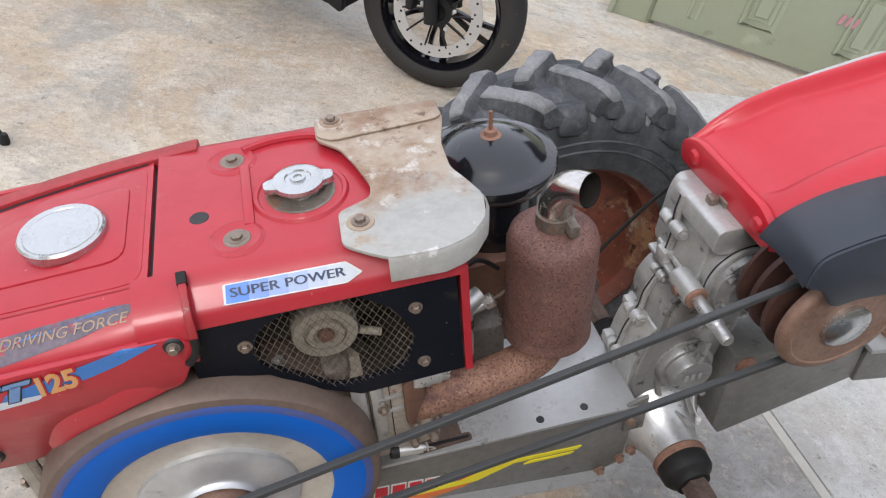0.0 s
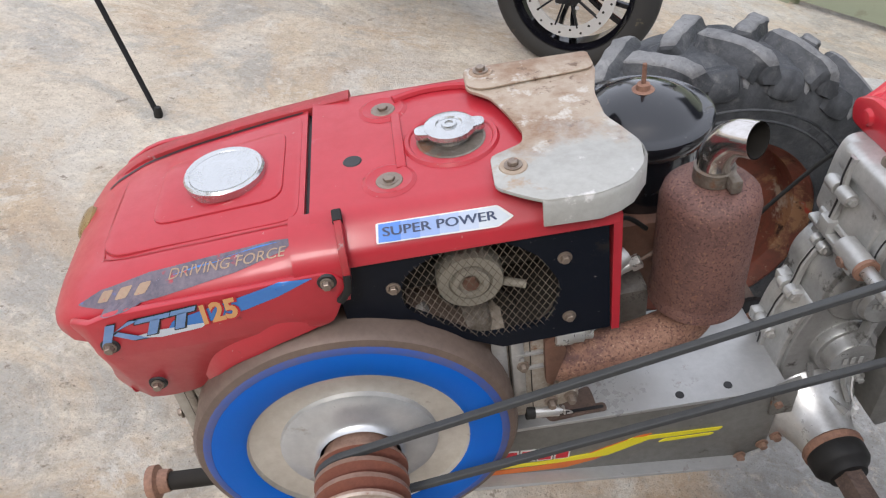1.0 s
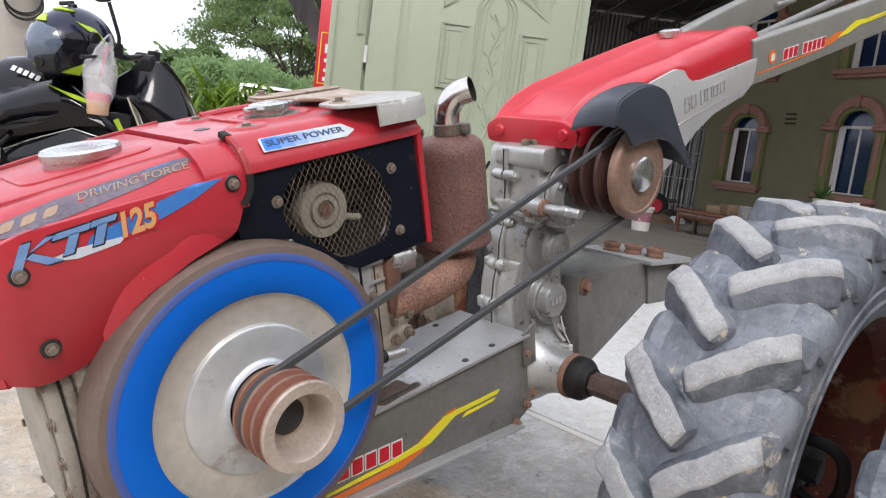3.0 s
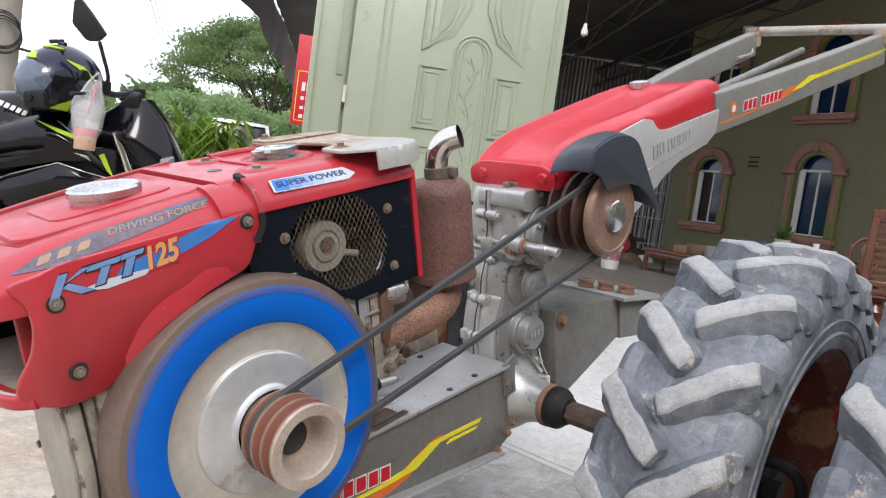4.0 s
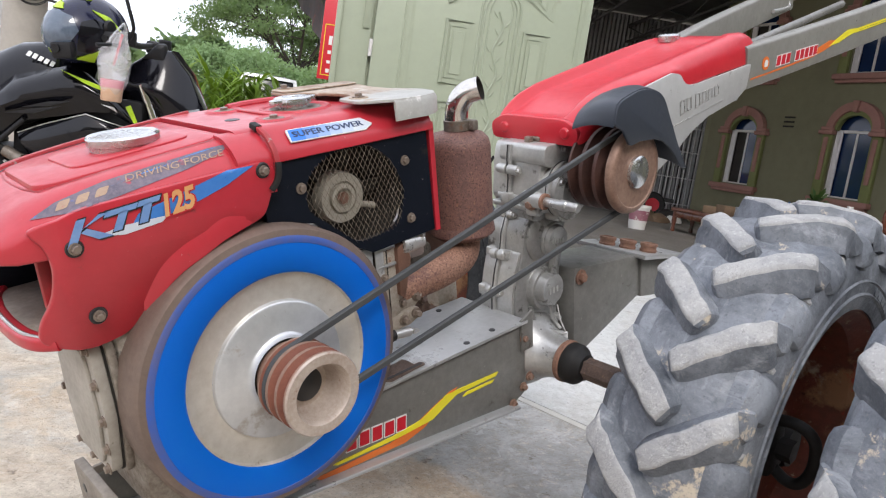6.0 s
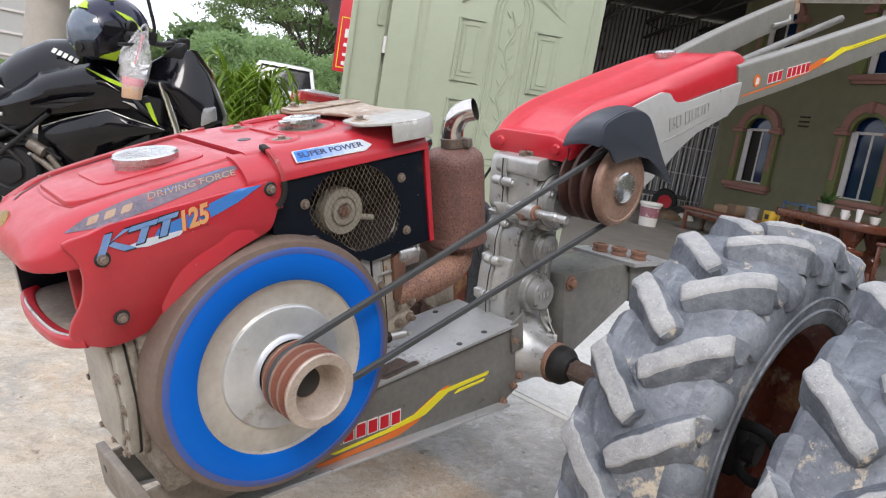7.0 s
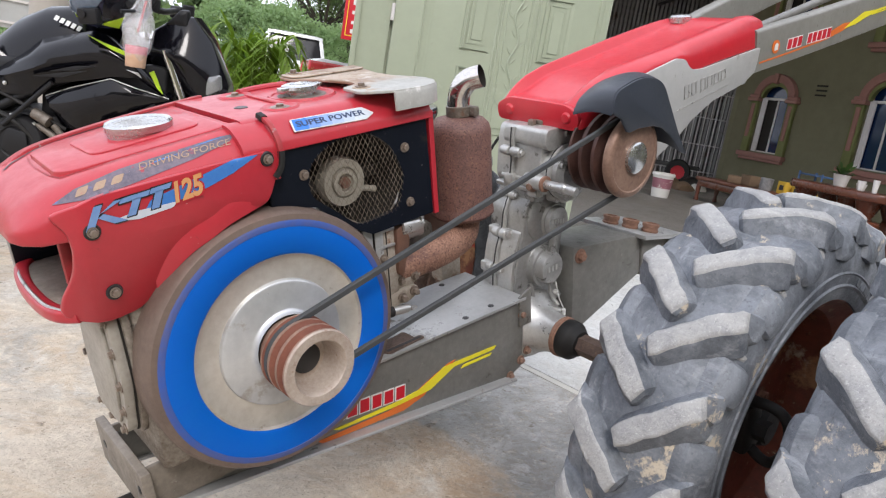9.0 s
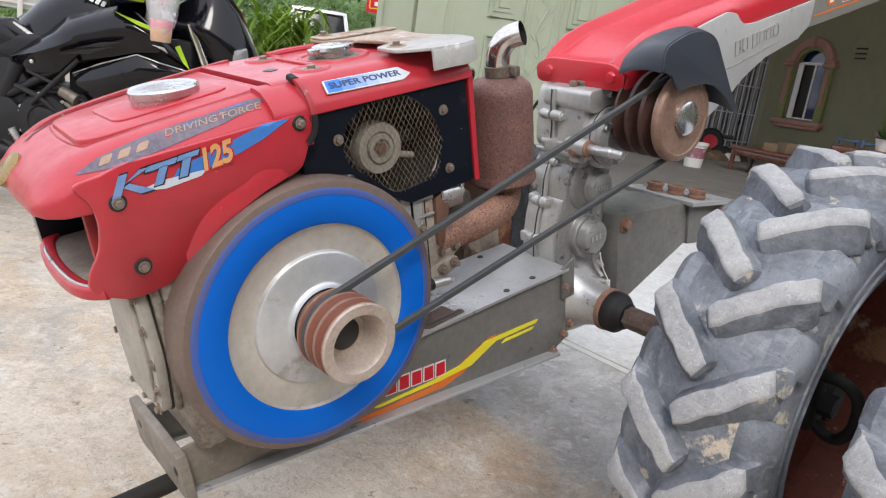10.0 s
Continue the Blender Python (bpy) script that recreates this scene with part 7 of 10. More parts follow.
# ---- motorcycle ----
M["bike_black"] = mat("gloss_black_bodywork", (0.004, 0.004, 0.006), (0.007, 0.007, 0.010), 3, 0.10, coat=0.06, rvar=0.04, spec=0.33)
M["bike_matte"] = mat("matt_black_plastic", (0.009, 0.009, 0.010), (0.016, 0.016, 0.018), 20, 0.5, bump=0.1, spec=0.3)
M["lime"] = mat("lime_decal", (0.42, 0.62, 0.02), (0.38, 0.56, 0.02), 20, 0.35)
M["disc_steel"] = mat("brake_disc_steel", (0.60, 0.60, 0.60), (0.50, 0.50, 0.50), 40, 0.38, metal=0.5)
M["bike_tyre"] = mat("street_tyre_rubber", (0.017, 0.017, 0.018), (0.036, 0.034, 0.031), 14, 0.75, bump=0.2, bscale=160, spots=[((0.10, 0.085, 0.06), 18, 0.14, 0.9)])
M["visor"] = mat("tinted_visor", (0.13, 0.165, 0.22), (0.05, 0.065, 0.09), 7, 0.05, coat=0.3, rvar=0.03)
M["helmet"] = mat("dark_blue_helmet", (0.008, 0.009, 0.028), (0.012, 0.014, 0.04), 6, 0.2, coat=0.15, spec=0.4)
M["cup_pink"] = mat("pink_cup_print", (0.62, 0.10, 0.17), (0.66, 0.25, 0.28), 30, 0.5)
M["tea"] = mat("milky_tea", (0.55, 0.33, 0.20), (0.62, 0.42, 0.30), 12, 0.4)
M["headlamp"] = mat("clear_lamp_glass", (0.30, 0.31, 0.32), (0.16, 0.165, 0.17), 20, 0.12, coat=0.8, metal=0.3)

bike = thing("motorcycle", -0.434, 2.665, 0, "glossy black naked motorcycle with lime stripes, parked on its stand", "motorcycle", rz=-40.07)
LEANB = shift(0, 0, 0) @ rot(3, 0, 0)


def bp(name, bm, material, label="", parent=None, angle=38):
    return part(name, bm, material, parent or bike, label, None if parent else LEANB, angle)


def slab_panel(pts, y, d, inset=0.0, bev=0.006, r=0.012):
    """A body panel on the near side, thick and softly edged; d deep."""
    return prism(rounded(pts, r, 3), y - d, y, bev, seg=3)


def shell(pts, y, bulge, r=0.02):
    """A curved body panel: an outline whose middle stands out towards the near side."""
    out = rounded(pts, r, 3)
    cx = sum(p[0] for p in out) / len(out)
    cz = sum(p[1] for p in out) / len(out)
    rings = []
    for k, b in ((1.0, 0.0), (0.99, 0.35), (0.88, 0.75), (0.6, 0.95), (0.25, 1.0)):
        rings.append([(cx + (x - cx) * k, y - bulge * b, cz + (z - cz) * k) for x, z in out])
    bm = loft(rings, cap=True)
    return bm


def bike_wheel(x, rz, w, r, disc):
    hub = bp("wheel", lathe([(r * 0.70, -w * 0.42), (r * 0.74, -w * 0.50), (r * 0.82, -w * 0.54), (r * 0.92, -w * 0.46), (r * 0.985, -w * 0.25), (r, 0), (r * 0.985, w * 0.25), (r * 0.92, w * 0.46), (r * 0.82, w * 0.54), (r * 0.74, w * 0.50), (r * 0.70, w * 0.42)], "y", seg=64, closed=True), M["bike_tyre"], "black street tyre")
    hub.matrix_basis = LEANB @ shift(x, 0, r) @ rot(0, 0, rz)
    part("rim", lathe([(r * 0.735, -w * 0.50), (r * 0.72, -w * 0.51), (r * 0.70, -w * 0.42), (r * 0.66, -w * 0.30), (r * 0.66, w * 0.30), (r * 0.70, w * 0.42), (r * 0.72, w * 0.51), (r * 0.735, w * 0.50)], "y", seg=56), M["bike_black"], hub, "black alloy rim")
    for k in range(5):
        a = 72 * k + 18
        for da in (-9, 9):
            sp = sweep([(0.045, 0, 0), (r * 0.40, 0, 0), (r * 0.675, 0, 0.012)], rounded([(-0.012, -0.008), (0.012, -0.008), (0.012, 0.008), (-0.012, 0.008)], 0.003, 2))
            part("spoke", moved(sp, rot(0, a + da, 0)), M["bike_black"], hub)
    part("hub", lathe([(0, -w * 0.5), (0.028, -w * 0.5), (0.04, -w * 0.35), (0.04, w * 0.35), (0, w * 0.36)], "y", seg=24), M["bike_matte"], hub)
    if disc:
        part("brake_disc", lathe([(disc * 0.75, -w * 0.62), (disc, -w * 0.62), (disc, -w * 0.62 - 0.005), (disc * 0.75, -w * 0.62 - 0.005)], "y", seg=48, closed=True), M["disc_steel"], hub, "bright wave-cut brake disc")
        for k in range(10):
            a = 2 * math.pi * k / 10
            part("carrier_arm", sweep([(0.04 * math.cos(a), -w * 0.60, 0.04 * math.sin(a)), (disc * 0.80 * math.cos(a + 0.15), -w * 0.63, disc * 0.80 * math.sin(a + 0.15))], rounded([(-0.006, -0.003), (0.006, -0.003), (0.006, 0.003), (-0.006, 0.003)], 0.001, 1)), M["bike_matte"], hub)
        part("disc_carrier", lathe([(0.03, -w * 0.58), (0.05, -w * 0.58), (0.05, -w * 0.66), (0.03, -w * 0.66)], "y", seg=24, closed=True), M["bike_matte"], hub, "black disc carrier")
        for k in range(24):
            a = 2 * math.pi * k / 24
            q = disc * (0.83 if k % 2 else 0.92)
            part("drill_hole", lathe([(0, -w * 0.62 - 0.0058), (0.0045, -w * 0.62 - 0.0058), (0.005, -w * 0.62 - 0.004)], "y", (q * math.cos(a), 0, q * math.sin(a)), 8), M["dark"], hub)
        for k in range(5):
            a = 2 * math.pi * (k + 0.3) / 5
            part("disc_bolt", hexbolt((0.062 * math.cos(a), -w * 0.66, 0.062 * math.sin(a)), 0.006, 0.006), M["disc_steel"], hub)
    return hub


bike_wheel(0.0, 0, 0.15, 0.30, 0.11)
front = bike_wheel(1.405, 8, 0.115, 0.30, 0.162)
part("valve", tube([(0.03, -0.01, -0.195), (0.032, -0.02, -0.155)], 0.004, 8), M["dec_black"], front)
# forks and front mudguard
for y in (-0.105, 0.105):
    fork = bp("fork_leg", tube([(1.41, y, 0.27), (1.368, y, 0.46)], 0.025, 16), M["bike_matte"])
    bp("fork_tube", tube([(1.372, y, 0.45), (1.222, y, 0.80)], 0.0170, 16), M["chrome"], "bright fork tube")
bp("brake_caliper", joined(box(0.06, 0.05, 0.10, (1.285, -0.088, 0.36), 0.012), box(0.03, 0.05, 0.05, (1.32, -0.09, 0.31), 0.01)), M["bike_matte"], "black brake caliper")
mud = []
for a in np.linspace(35, 150, 12):
    rr_ = 0.335
    mud.append([(1.405 + rr_ * math.cos(radians(a)), y, 0.30 + rr_ * math.sin(radians(a)) - (0.03 if abs(y) > 0.05 else 0)) for y in (-0.075, -0.045, 0.0, 0.045, 0.075)] + [(1.405 + (rr_ - 0.006) * math.cos(radians(a)), y, 0.30 + (rr_ - 0.006) * math.sin(radians(a)) - (0.03 if abs(y) > 0.05 else 0)) for y in (0.075, 0.045, 0.0, -0.045, -0.075)])
bp("mudguard", loft(mud), M["bike_black"], "gloss black front mudguard")
# tank
tank = []
for x, w, zt, zb in ((0.56, 0.07, 0.735, 0.66), (0.60, 0.11, 0.76, 0.64), (0.68, 0.14, 0.835, 0.64), (0.78, 0.155, 0.888, 0.66), (0.88, 0.15, 0.905, 0.68), (0.97, 0.13, 0.885, 0.70), (1.05, 0.10, 0.85, 0.72)):
    tank.append([(x, a, b) for a, b in rounded([(-w, zb), (w, zb), (w * 0.92, zb + (zt - zb) * 0.62), (w * 0.45, zt), (-w * 0.45, zt), (-w * 0.92, zb + (zt - zb) * 0.62)], [0.01, 0.01, 0.04, 0.05, 0.05, 0.04], 4)])
tank_o = bp("fuel_tank", loft(tank), M["bike_black"], "gloss black fuel tank")
bp("tank_mark", joined(*[moved(box(0.014, 0.001, 0.020, (0, 0, 0)), shift(0.845 + i * 0.019, -0.140 + i * 0.002, 0.850 - i * 0.006) @ rot(-32, 16, 0)) for i in range(5)]), M["dec_white"], "row of small white marks", tank_o)
# seat and tail
seat = []
for x, w, zt, zb in ((-0.22, 0.05, 0.84, 0.79), (-0.05, 0.10, 0.82, 0.74), (0.15, 0.12, 0.745, 0.68), (0.35, 0.13, 0.71, 0.65), (0.50, 0.11, 0.72, 0.65), (0.60, 0.08, 0.735, 0.66)):
    seat.append([(x, a, b) for a, b in rounded([(-w, zb), (w, zb), (w * 0.85, zt), (-w * 0.85, zt)], 0.02, 3)])
bp("seat", loft(seat), M["bike_matte"], "black seat")
bp("tail", shell([(-0.30, 0.80), (0.10, 0.62), (0.45, 0.60), (0.62, 0.68), (0.55, 0.70), (0.10, 0.74)], -0.11, 0.03), M["bike_black"], "gloss black tail panel")
# near-side bodywork
def ridged(rows, sg, back=-0.09):
    """A faceted body panel: lines of (x, y, z) from its upper edge to its lower, closed towards the frame."""
    first = [(x, back, z - 0.012) for x, y, z in rows[0]]
    last = [(x, back, z + 0.012) for x, y, z in rows[-1]]
    bm = loft([first] + rows + [last], cap=False, closed=False)
    rim = [e for e in bm.edges if e.is_boundary]
    bmesh.ops.holes_fill(bm, edges=rim, sides=0)
    if sg > 0:
        moved(bm, Matrix.Diagonal((1, -1, 1, 1)))
    bmesh.ops.recalc_face_normals(bm, faces=bm.faces)
    return bm


def between(top, low, share, y, dx=0.0):
    return [(a[0] + (b[0] - a[0]) * share + dx, yy, a[2] + (b[2] - a[2]) * share) for (a, b, yy) in zip(top, low, y)]


UP_TOP = [(x, y, z) for x, y, z in ((0.604, -0.150, 0.610), (0.737, -0.158, 0.705), (0.808, -0.160, 0.771), (0.877, -0.160, 0.793), (0.996, -0.165, 0.832), (1.035, -0.172, 0.821), (1.139, -0.176, 0.750), (1.259, -0.150, 0.636))]
UP_LOW = [(x, y, z) for x, y, z in ((0.606, -0.146, 0.594), (0.691, -0.160, 0.562), (0.799, -0.172, 0.572), (0.858, -0.176, 0.622), (0.980, -0.180, 0.654), (1.064, -0.182, 0.680), (1.150, -0.176, 0.690), (1.262, -0.148, 0.628))]
LO_TOP = [(0.828, -0.165, 0.571), (0.925, -0.178, 0.617), (1.065, -0.186, 0.671), (1.150, -0.182, 0.652), (1.262, -0.150, 0.630)]
LO_LOW = [(0.871, -0.140, 0.482), (0.919, -0.140, 0.416), (0.974, -0.146, 0.451), (1.100, -0.150, 0.535), (1.255, -0.146, 0.618)]
for sg in (-1, 1):
    upper = [UP_TOP, between(UP_TOP, UP_LOW, 0.30, (-0.165, -0.190, -0.200, -0.196, -0.206, -0.206, -0.196, -0.156)), between(UP_TOP, UP_LOW, 0.52, (-0.168, -0.204, -0.220, -0.214, -0.212, -0.208, -0.194, -0.156)), between(UP_TOP, UP_LOW, 0.60, (-0.164, -0.194, -0.206, -0.202, -0.204, -0.202, -0.190, -0.154)), UP_LOW]
    o = bp("side_shroud", ridged(upper, sg), M["bike_black"], "angular gloss black side fairing", angle=60)
    lower = [LO_TOP, between(LO_TOP, LO_LOW, 0.16, (-0.172, -0.196, -0.206, -0.198, -0.154)), between(LO_TOP, LO_LOW, 0.42, (-0.172, -0.205, -0.216, -0.200, -0.154)), between(LO_TOP, LO_LOW, 0.62, (-0.160, -0.180, -0.186, -0.176, -0.150)), LO_LOW]
    low_o = bp("lower_shroud", ridged(lower, sg), M["bike_black"], "angular gloss black lower fairing", angle=60)
    if sg < 0:
        near_shroud = o
        bp("stripe", slab_panel([(0.982, 0.814), (1.041, 0.797), (1.141, 0.773), (1.144, 0.757), (1.070, 0.777)], -0.204, 0.006, bev=0.001, r=0.002), M["lime"], "slim lime green stripe", o)
        bp("stripe", slab_panel([(1.198, 0.718), (1.214, 0.726), (1.252, 0.647), (1.228, 0.668)], -0.182, 0.006, bev=0.001, r=0.002), M["lime"], "lime green stripe", o)
        bp("silver_blade", slab_panel([(1.120, 0.716), (1.165, 0.712), (1.178, 0.694), (1.158, 0.704)], -0.198, 0.004, bev=0.001, r=0.002), M["alu_bright"], "worn silver blade mark", o)
        bp("edge_line", tube([(x, y - 0.002, z + 0.002) for x, y, z in LO_TOP], 0.0022, 6), M["alu"], "thin grey edge line", low_o)
        for cr in ([(0.80, 0.640), (0.90, 0.668), (0.99, 0.690), (0.90, 0.652)], [(0.86, 0.668), (0.95, 0.700), (1.02, 0.712), (0.95, 0.684)]):
            bp("crease", slab_panel(cr, -0.206, 0.010, bev=0.003, r=0.003), M["bike_matte"], "", o)
bp("side_panel", ridged([[(0.594, -0.140, 0.590), (0.659, -0.160, 0.630), (0.730, -0.168, 0.625), (0.785, -0.165, 0.610)], [(0.62, -0.150, 0.578), (0.675, -0.180, 0.602), (0.735, -0.184, 0.598), (0.79, -0.172, 0.592)], [(0.64, -0.140, 0.566), (0.680, -0.168, 0.556), (0.735, -0.170, 0.560), (0.79, -0.160, 0.572)]], -1), M["bike_black"], "gloss black panel under the tank", angle=60)
bp("panel_bolt", hexbolt((0.690, -0.182, 0.596), 0.006, 0.006), M["alu"])
bp("grille_plate", slab_panel([(1.120, 0.545), (1.215, 0.610), (1.215, 0.560), (1.140, 0.505)], -0.150, 0.01, bev=0.002), M["bike_matte"], "small dark radiator grille")
# grille between shroud and wheel
bp("radiator", joined(prism(rounded([(1.02, 0.42), (1.12, 0.40), (1.245, 0.60), (1.235, 0.74), (1.15, 0.74), (1.03, 0.66)], 0.02, 3), -0.135, 0.135, 0.008)), M["bike_matte"], "black radiator")
# headlamp cowl
head = []
for x, w, zt, zb in ((1.16, 0.11, 0.87, 0.74), (1.24, 0.13, 0.93, 0.68), (1.30, 0.13, 0.935, 0.64), (1.37, 0.11, 0.86, 0.62), (1.42, 0.08, 0.76, 0.64), (1.445, 0.05, 0.715, 0.665)):
    head.append([(x, a, b) for a, b in rounded([(-w * 0.55, zb), (w * 0.55, zb), (w, zb + (zt - zb) * 0.45), (w * 0.45, zt), (-w * 0.45, zt), (-w, zb + (zt - zb) * 0.45)], 0.02, 3)])
cowl = bp("headlamp_cowl", loft(head), M["bike_black"], "pointed black headlamp cowl")
bp("headlamp", shell([(1.375, 0.655), (1.435, 0.690), (1.425, 0.745), (1.375, 0.73)], -0.082, 0.02, 0.01), M["headlamp"], "clear headlamp glass", cowl)
bp("screen", shell([(1.20, 0.89), (1.29, 0.885), (1.285, 0.955), (1.255, 0.955)], -0.05, 0.03, 0.01), M["bike_matte"], "", cowl)
# handlebar, grips, levers and the near mirror
bp("handlebar", tube(curve([(1.135, -0.245, 0.94), (1.15, -0.18, 0.945), (1.17, 0.0, 0.935), (1.15, 0.20, 0.945), (1.10, 0.36, 0.925)], 5), 0.012, 10), M["bike_matte"], "black handlebar")
for y in (-0.30, 0.30):
    if y > 0:
        bp("grip", tube([(1.105, y * 1.18, 0.926), (1.13, y * 0.80, 0.938)], 0.018, 12), M["boot"])
    bp("switch_box", box(0.05, 0.05, 0.05, (1.15, y * 0.72, 0.94), 0.012), M["bike_matte"])
    bp("brake_reservoir", lathe([(0, 0), (0.022, 0), (0.024, 0.004), (0.024, 0.04), (0.02, 0.045), (0, 0.045)], "z", (1.20, y * 0.66, 0.93), 18), M["bike_matte"])
    bp("lever", tube(curve([(1.17, y * 0.75, 0.935), (1.19, y * 0.95, 0.925), (1.155, y * 1.2, 0.915)], 4), 0.006, 8), M["bike_matte"])
mir = bp("mirror", prism(rounded([(1.122, 1.215), (1.140, 1.224), (1.174, 1.187), (1.227, 1.123), (1.205, 1.098), (1.169, 1.092), (1.121, 1.141)], 0.008, 4), -0.297, -0.273, 0.006, seg=3), M["bike_matte"], "angular black mirror")
bp("mirror_stem", tube(curve([(1.215, -0.25, 0.945), (1.238, -0.272, 0.982), (1.224, -0.282, 1.042), (1.206, -0.285, 1.096)], 5), 0.0065, 8), M["bike_matte"], "", mir)
# engine, frame, exhaust and stand
bp("engine_block", joined(span(0.58, 0.90, -0.14, 0.14, 0.24, 0.50, 0.02), span(0.78, 1.00, -0.11, 0.11, 0.40, 0.62, 0.02)), M["bike_matte"], "black engine block")
clutch = bp("clutch_cover", lathe([(0.105, -0.13), (0.105, -0.165), (0.095, -0.178), (0.06, -0.182), (0.055, -0.178), (0, -0.18)], "y", (0.728, 0, 0.385), 36), M["bike_matte"], "round black clutch cover")
for k in range(7):
    a = 2 * math.pi * k / 7
    bp("bolt", hexbolt((0.728 + 0.098 * math.cos(a), -0.166, 0.385 + 0.098 * math.sin(a)), 0.007, 0.008), M["alu"], "", clutch)
bp("frame_tube", tube(curve([(0.45, -0.13, 0.40), (0.60, -0.15, 0.47), (0.74, -0.15, 0.56), (0.85, -0.14, 0.63)], 5), 0.017, 12), M["bike_matte"], "black frame tube")
bp("frame_tube", tube(curve([(0.48, -0.12, 0.30), (0.55, -0.14, 0.42), (0.62, -0.14, 0.58)], 5), 0.03, 12), M["bike_matte"])
bp("foot_rest", joined(tube([(0.52, -0.15, 0.36), (0.52, -0.24, 0.36)], 0.009, 10), tube([(0.52, -0.15, 0.36), (0.60, -0.17, 0.32)], 0.006, 8)), M["alu"], "bright foot rest")
bp("water_hose", tube(curve([(0.80, -0.16, 0.46), (0.86, -0.17, 0.43), (0.92, -0.16, 0.38)], 5), 0.012, 12), M["engine"])
bp("exhaust_cover", prism(rounded([(0.47, 0.245), (0.683, 0.325), (0.837, 0.318), (1.075, 0.262), (1.09, 0.209), (0.872, 0.218), (0.529, 0.200)], 0.012, 3), -0.15, 0.10, 0.012), M["bike_matte"], "black belly cover")
bp("belly_panel", slab_panel([(1.00, 0.30), (1.062, 0.45), (1.10, 0.44), (1.092, 0.205), (1.04, 0.22)], -0.14, 0.03), M["bike_matte"])
# frame plates, covers and hoses that fill the space round the engine
bp("frame_plate", joined(prism(rounded([(0.36, 0.30), (0.62, 0.26), (0.66, 0.52), (0.58, 0.62), (0.42, 0.60), (0.36, 0.46)], 0.03, 3), -0.15, 0.13, 0.012)), M["bike_matte"], "black frame plate behind the engine")
bp("sprocket_cover", joined(prism(rounded([(0.50, 0.30), (0.62, 0.27), (0.66, 0.40), (0.60, 0.46), (0.51, 0.44)], 0.03, 3), -0.175, -0.14, 0.010)), M["bike_matte"], "black sprocket cover")
bp("under_tank_cover", shell([(0.40, 0.60), (0.60, 0.585), (0.84, 0.60), (0.96, 0.66), (0.86, 0.70), (0.56, 0.68)], -0.135, 0.02), M["bike_matte"], "matt black cover under the tank")
bp("seat_panel", shell([(0.20, 0.66), (0.34, 0.58), (0.60, 0.57), (0.72, 0.66), (0.60, 0.735), (0.36, 0.715)], -0.125, 0.03), M["bike_black"], "gloss black panel under the seat")
bp("cylinder_cover", joined(span(0.86, 1.03, -0.125, 0.125, 0.36, 0.60, 0.015)), M["bike_matte"], "black cylinder")
for a_, b_, c_, r_ in (((0.62, -0.165, 0.50), (0.72, -0.185, 0.47), (0.80, -0.17, 0.40), 0.010), ((0.66, -0.16, 0.56), (0.78, -0.178, 0.52), (0.90, -0.16, 0.46), 0.007), ((0.56, -0.16, 0.30), (0.66, -0.185, 0.27), (0.80, -0.17, 0.26), 0.012)):
    bp("hose", tube(curve([a_, b_, c_], 6), r_, 8), M["boot"], "black hose")
bp("starter_cover", lathe([(0, -0.17), (0.04, -0.17), (0.045, -0.16), (0.045, -0.12), (0, -0.12)][::-1], "y", (0.86, 0, 0.33), 24), M["alu"], "grey round cover")
bp("swing_arm", joined(*[sweep([(0.0, y, 0.30), (0.30, y, 0.34), (0.55, y, 0.36)], rounded([(-0.018, -0.032), (0.018, -0.032), (0.018, 0.032), (-0.018, 0.032)], 0.008, 2)) for y in (-0.11, 0.11)]), M["bike_matte"], "black swing arm")
bp("exhaust", tube(curve([(0.85, -0.12, 0.26), (0.55, -0.15, 0.25), (0.30, -0.19, 0.32), (0.0, -0.21, 0.44), (-0.12, -0.21, 0.49)], 5), 0.045, 16, scales=[0.5 + 0.7 * min(1, i / 10) for i in range(21)]), M["bike_matte"], "black silencer")
bp("clutch_badge", prism(rounded([(0.680, 0.360), (0.735, 0.340), (0.780, 0.372), (0.770, 0.430), (0.705, 0.440)], 0.012, 3), -0.190, -0.175, 0.004), M["bike_matte"], "faceted clutch cover plate", clutch)
for a_, b_, r_, mt_ in (((0.79, -0.17, 0.505), (0.85, -0.18, 0.480), 0.021, "engine"), ((0.86, -0.17, 0.470), (0.905, -0.165, 0.420), 0.012, "engine"), ((0.60, -0.16, 0.43), (0.64, -0.165, 0.41), 0.011, "alu"), ((0.69, -0.19, 0.446), (0.86, -0.19, 0.626), 0.009, "bike_matte"), ((0.63, -0.17, 0.30), (0.61, -0.18, 0.345), 0.013, "alu")):
    bp("hose_joint", tube([a_, b_], r_, 12), M[mt_], "grey metal hose joint" if mt_ != "bike_matte" else "thin frame stay")
for k in range(5):
    bp("cooling_fin", span(0.86, 1.02, -0.135, -0.12, 0.40 + 0.035 * k, 0.412 + 0.035 * k, 0.002), M["engine"])
bp("side_stand", tube([(0.60, 0.10, 0.28), (0.66, 0.30, 0.010)], 0.011, 10), M["bike_matte"], "black side stand")

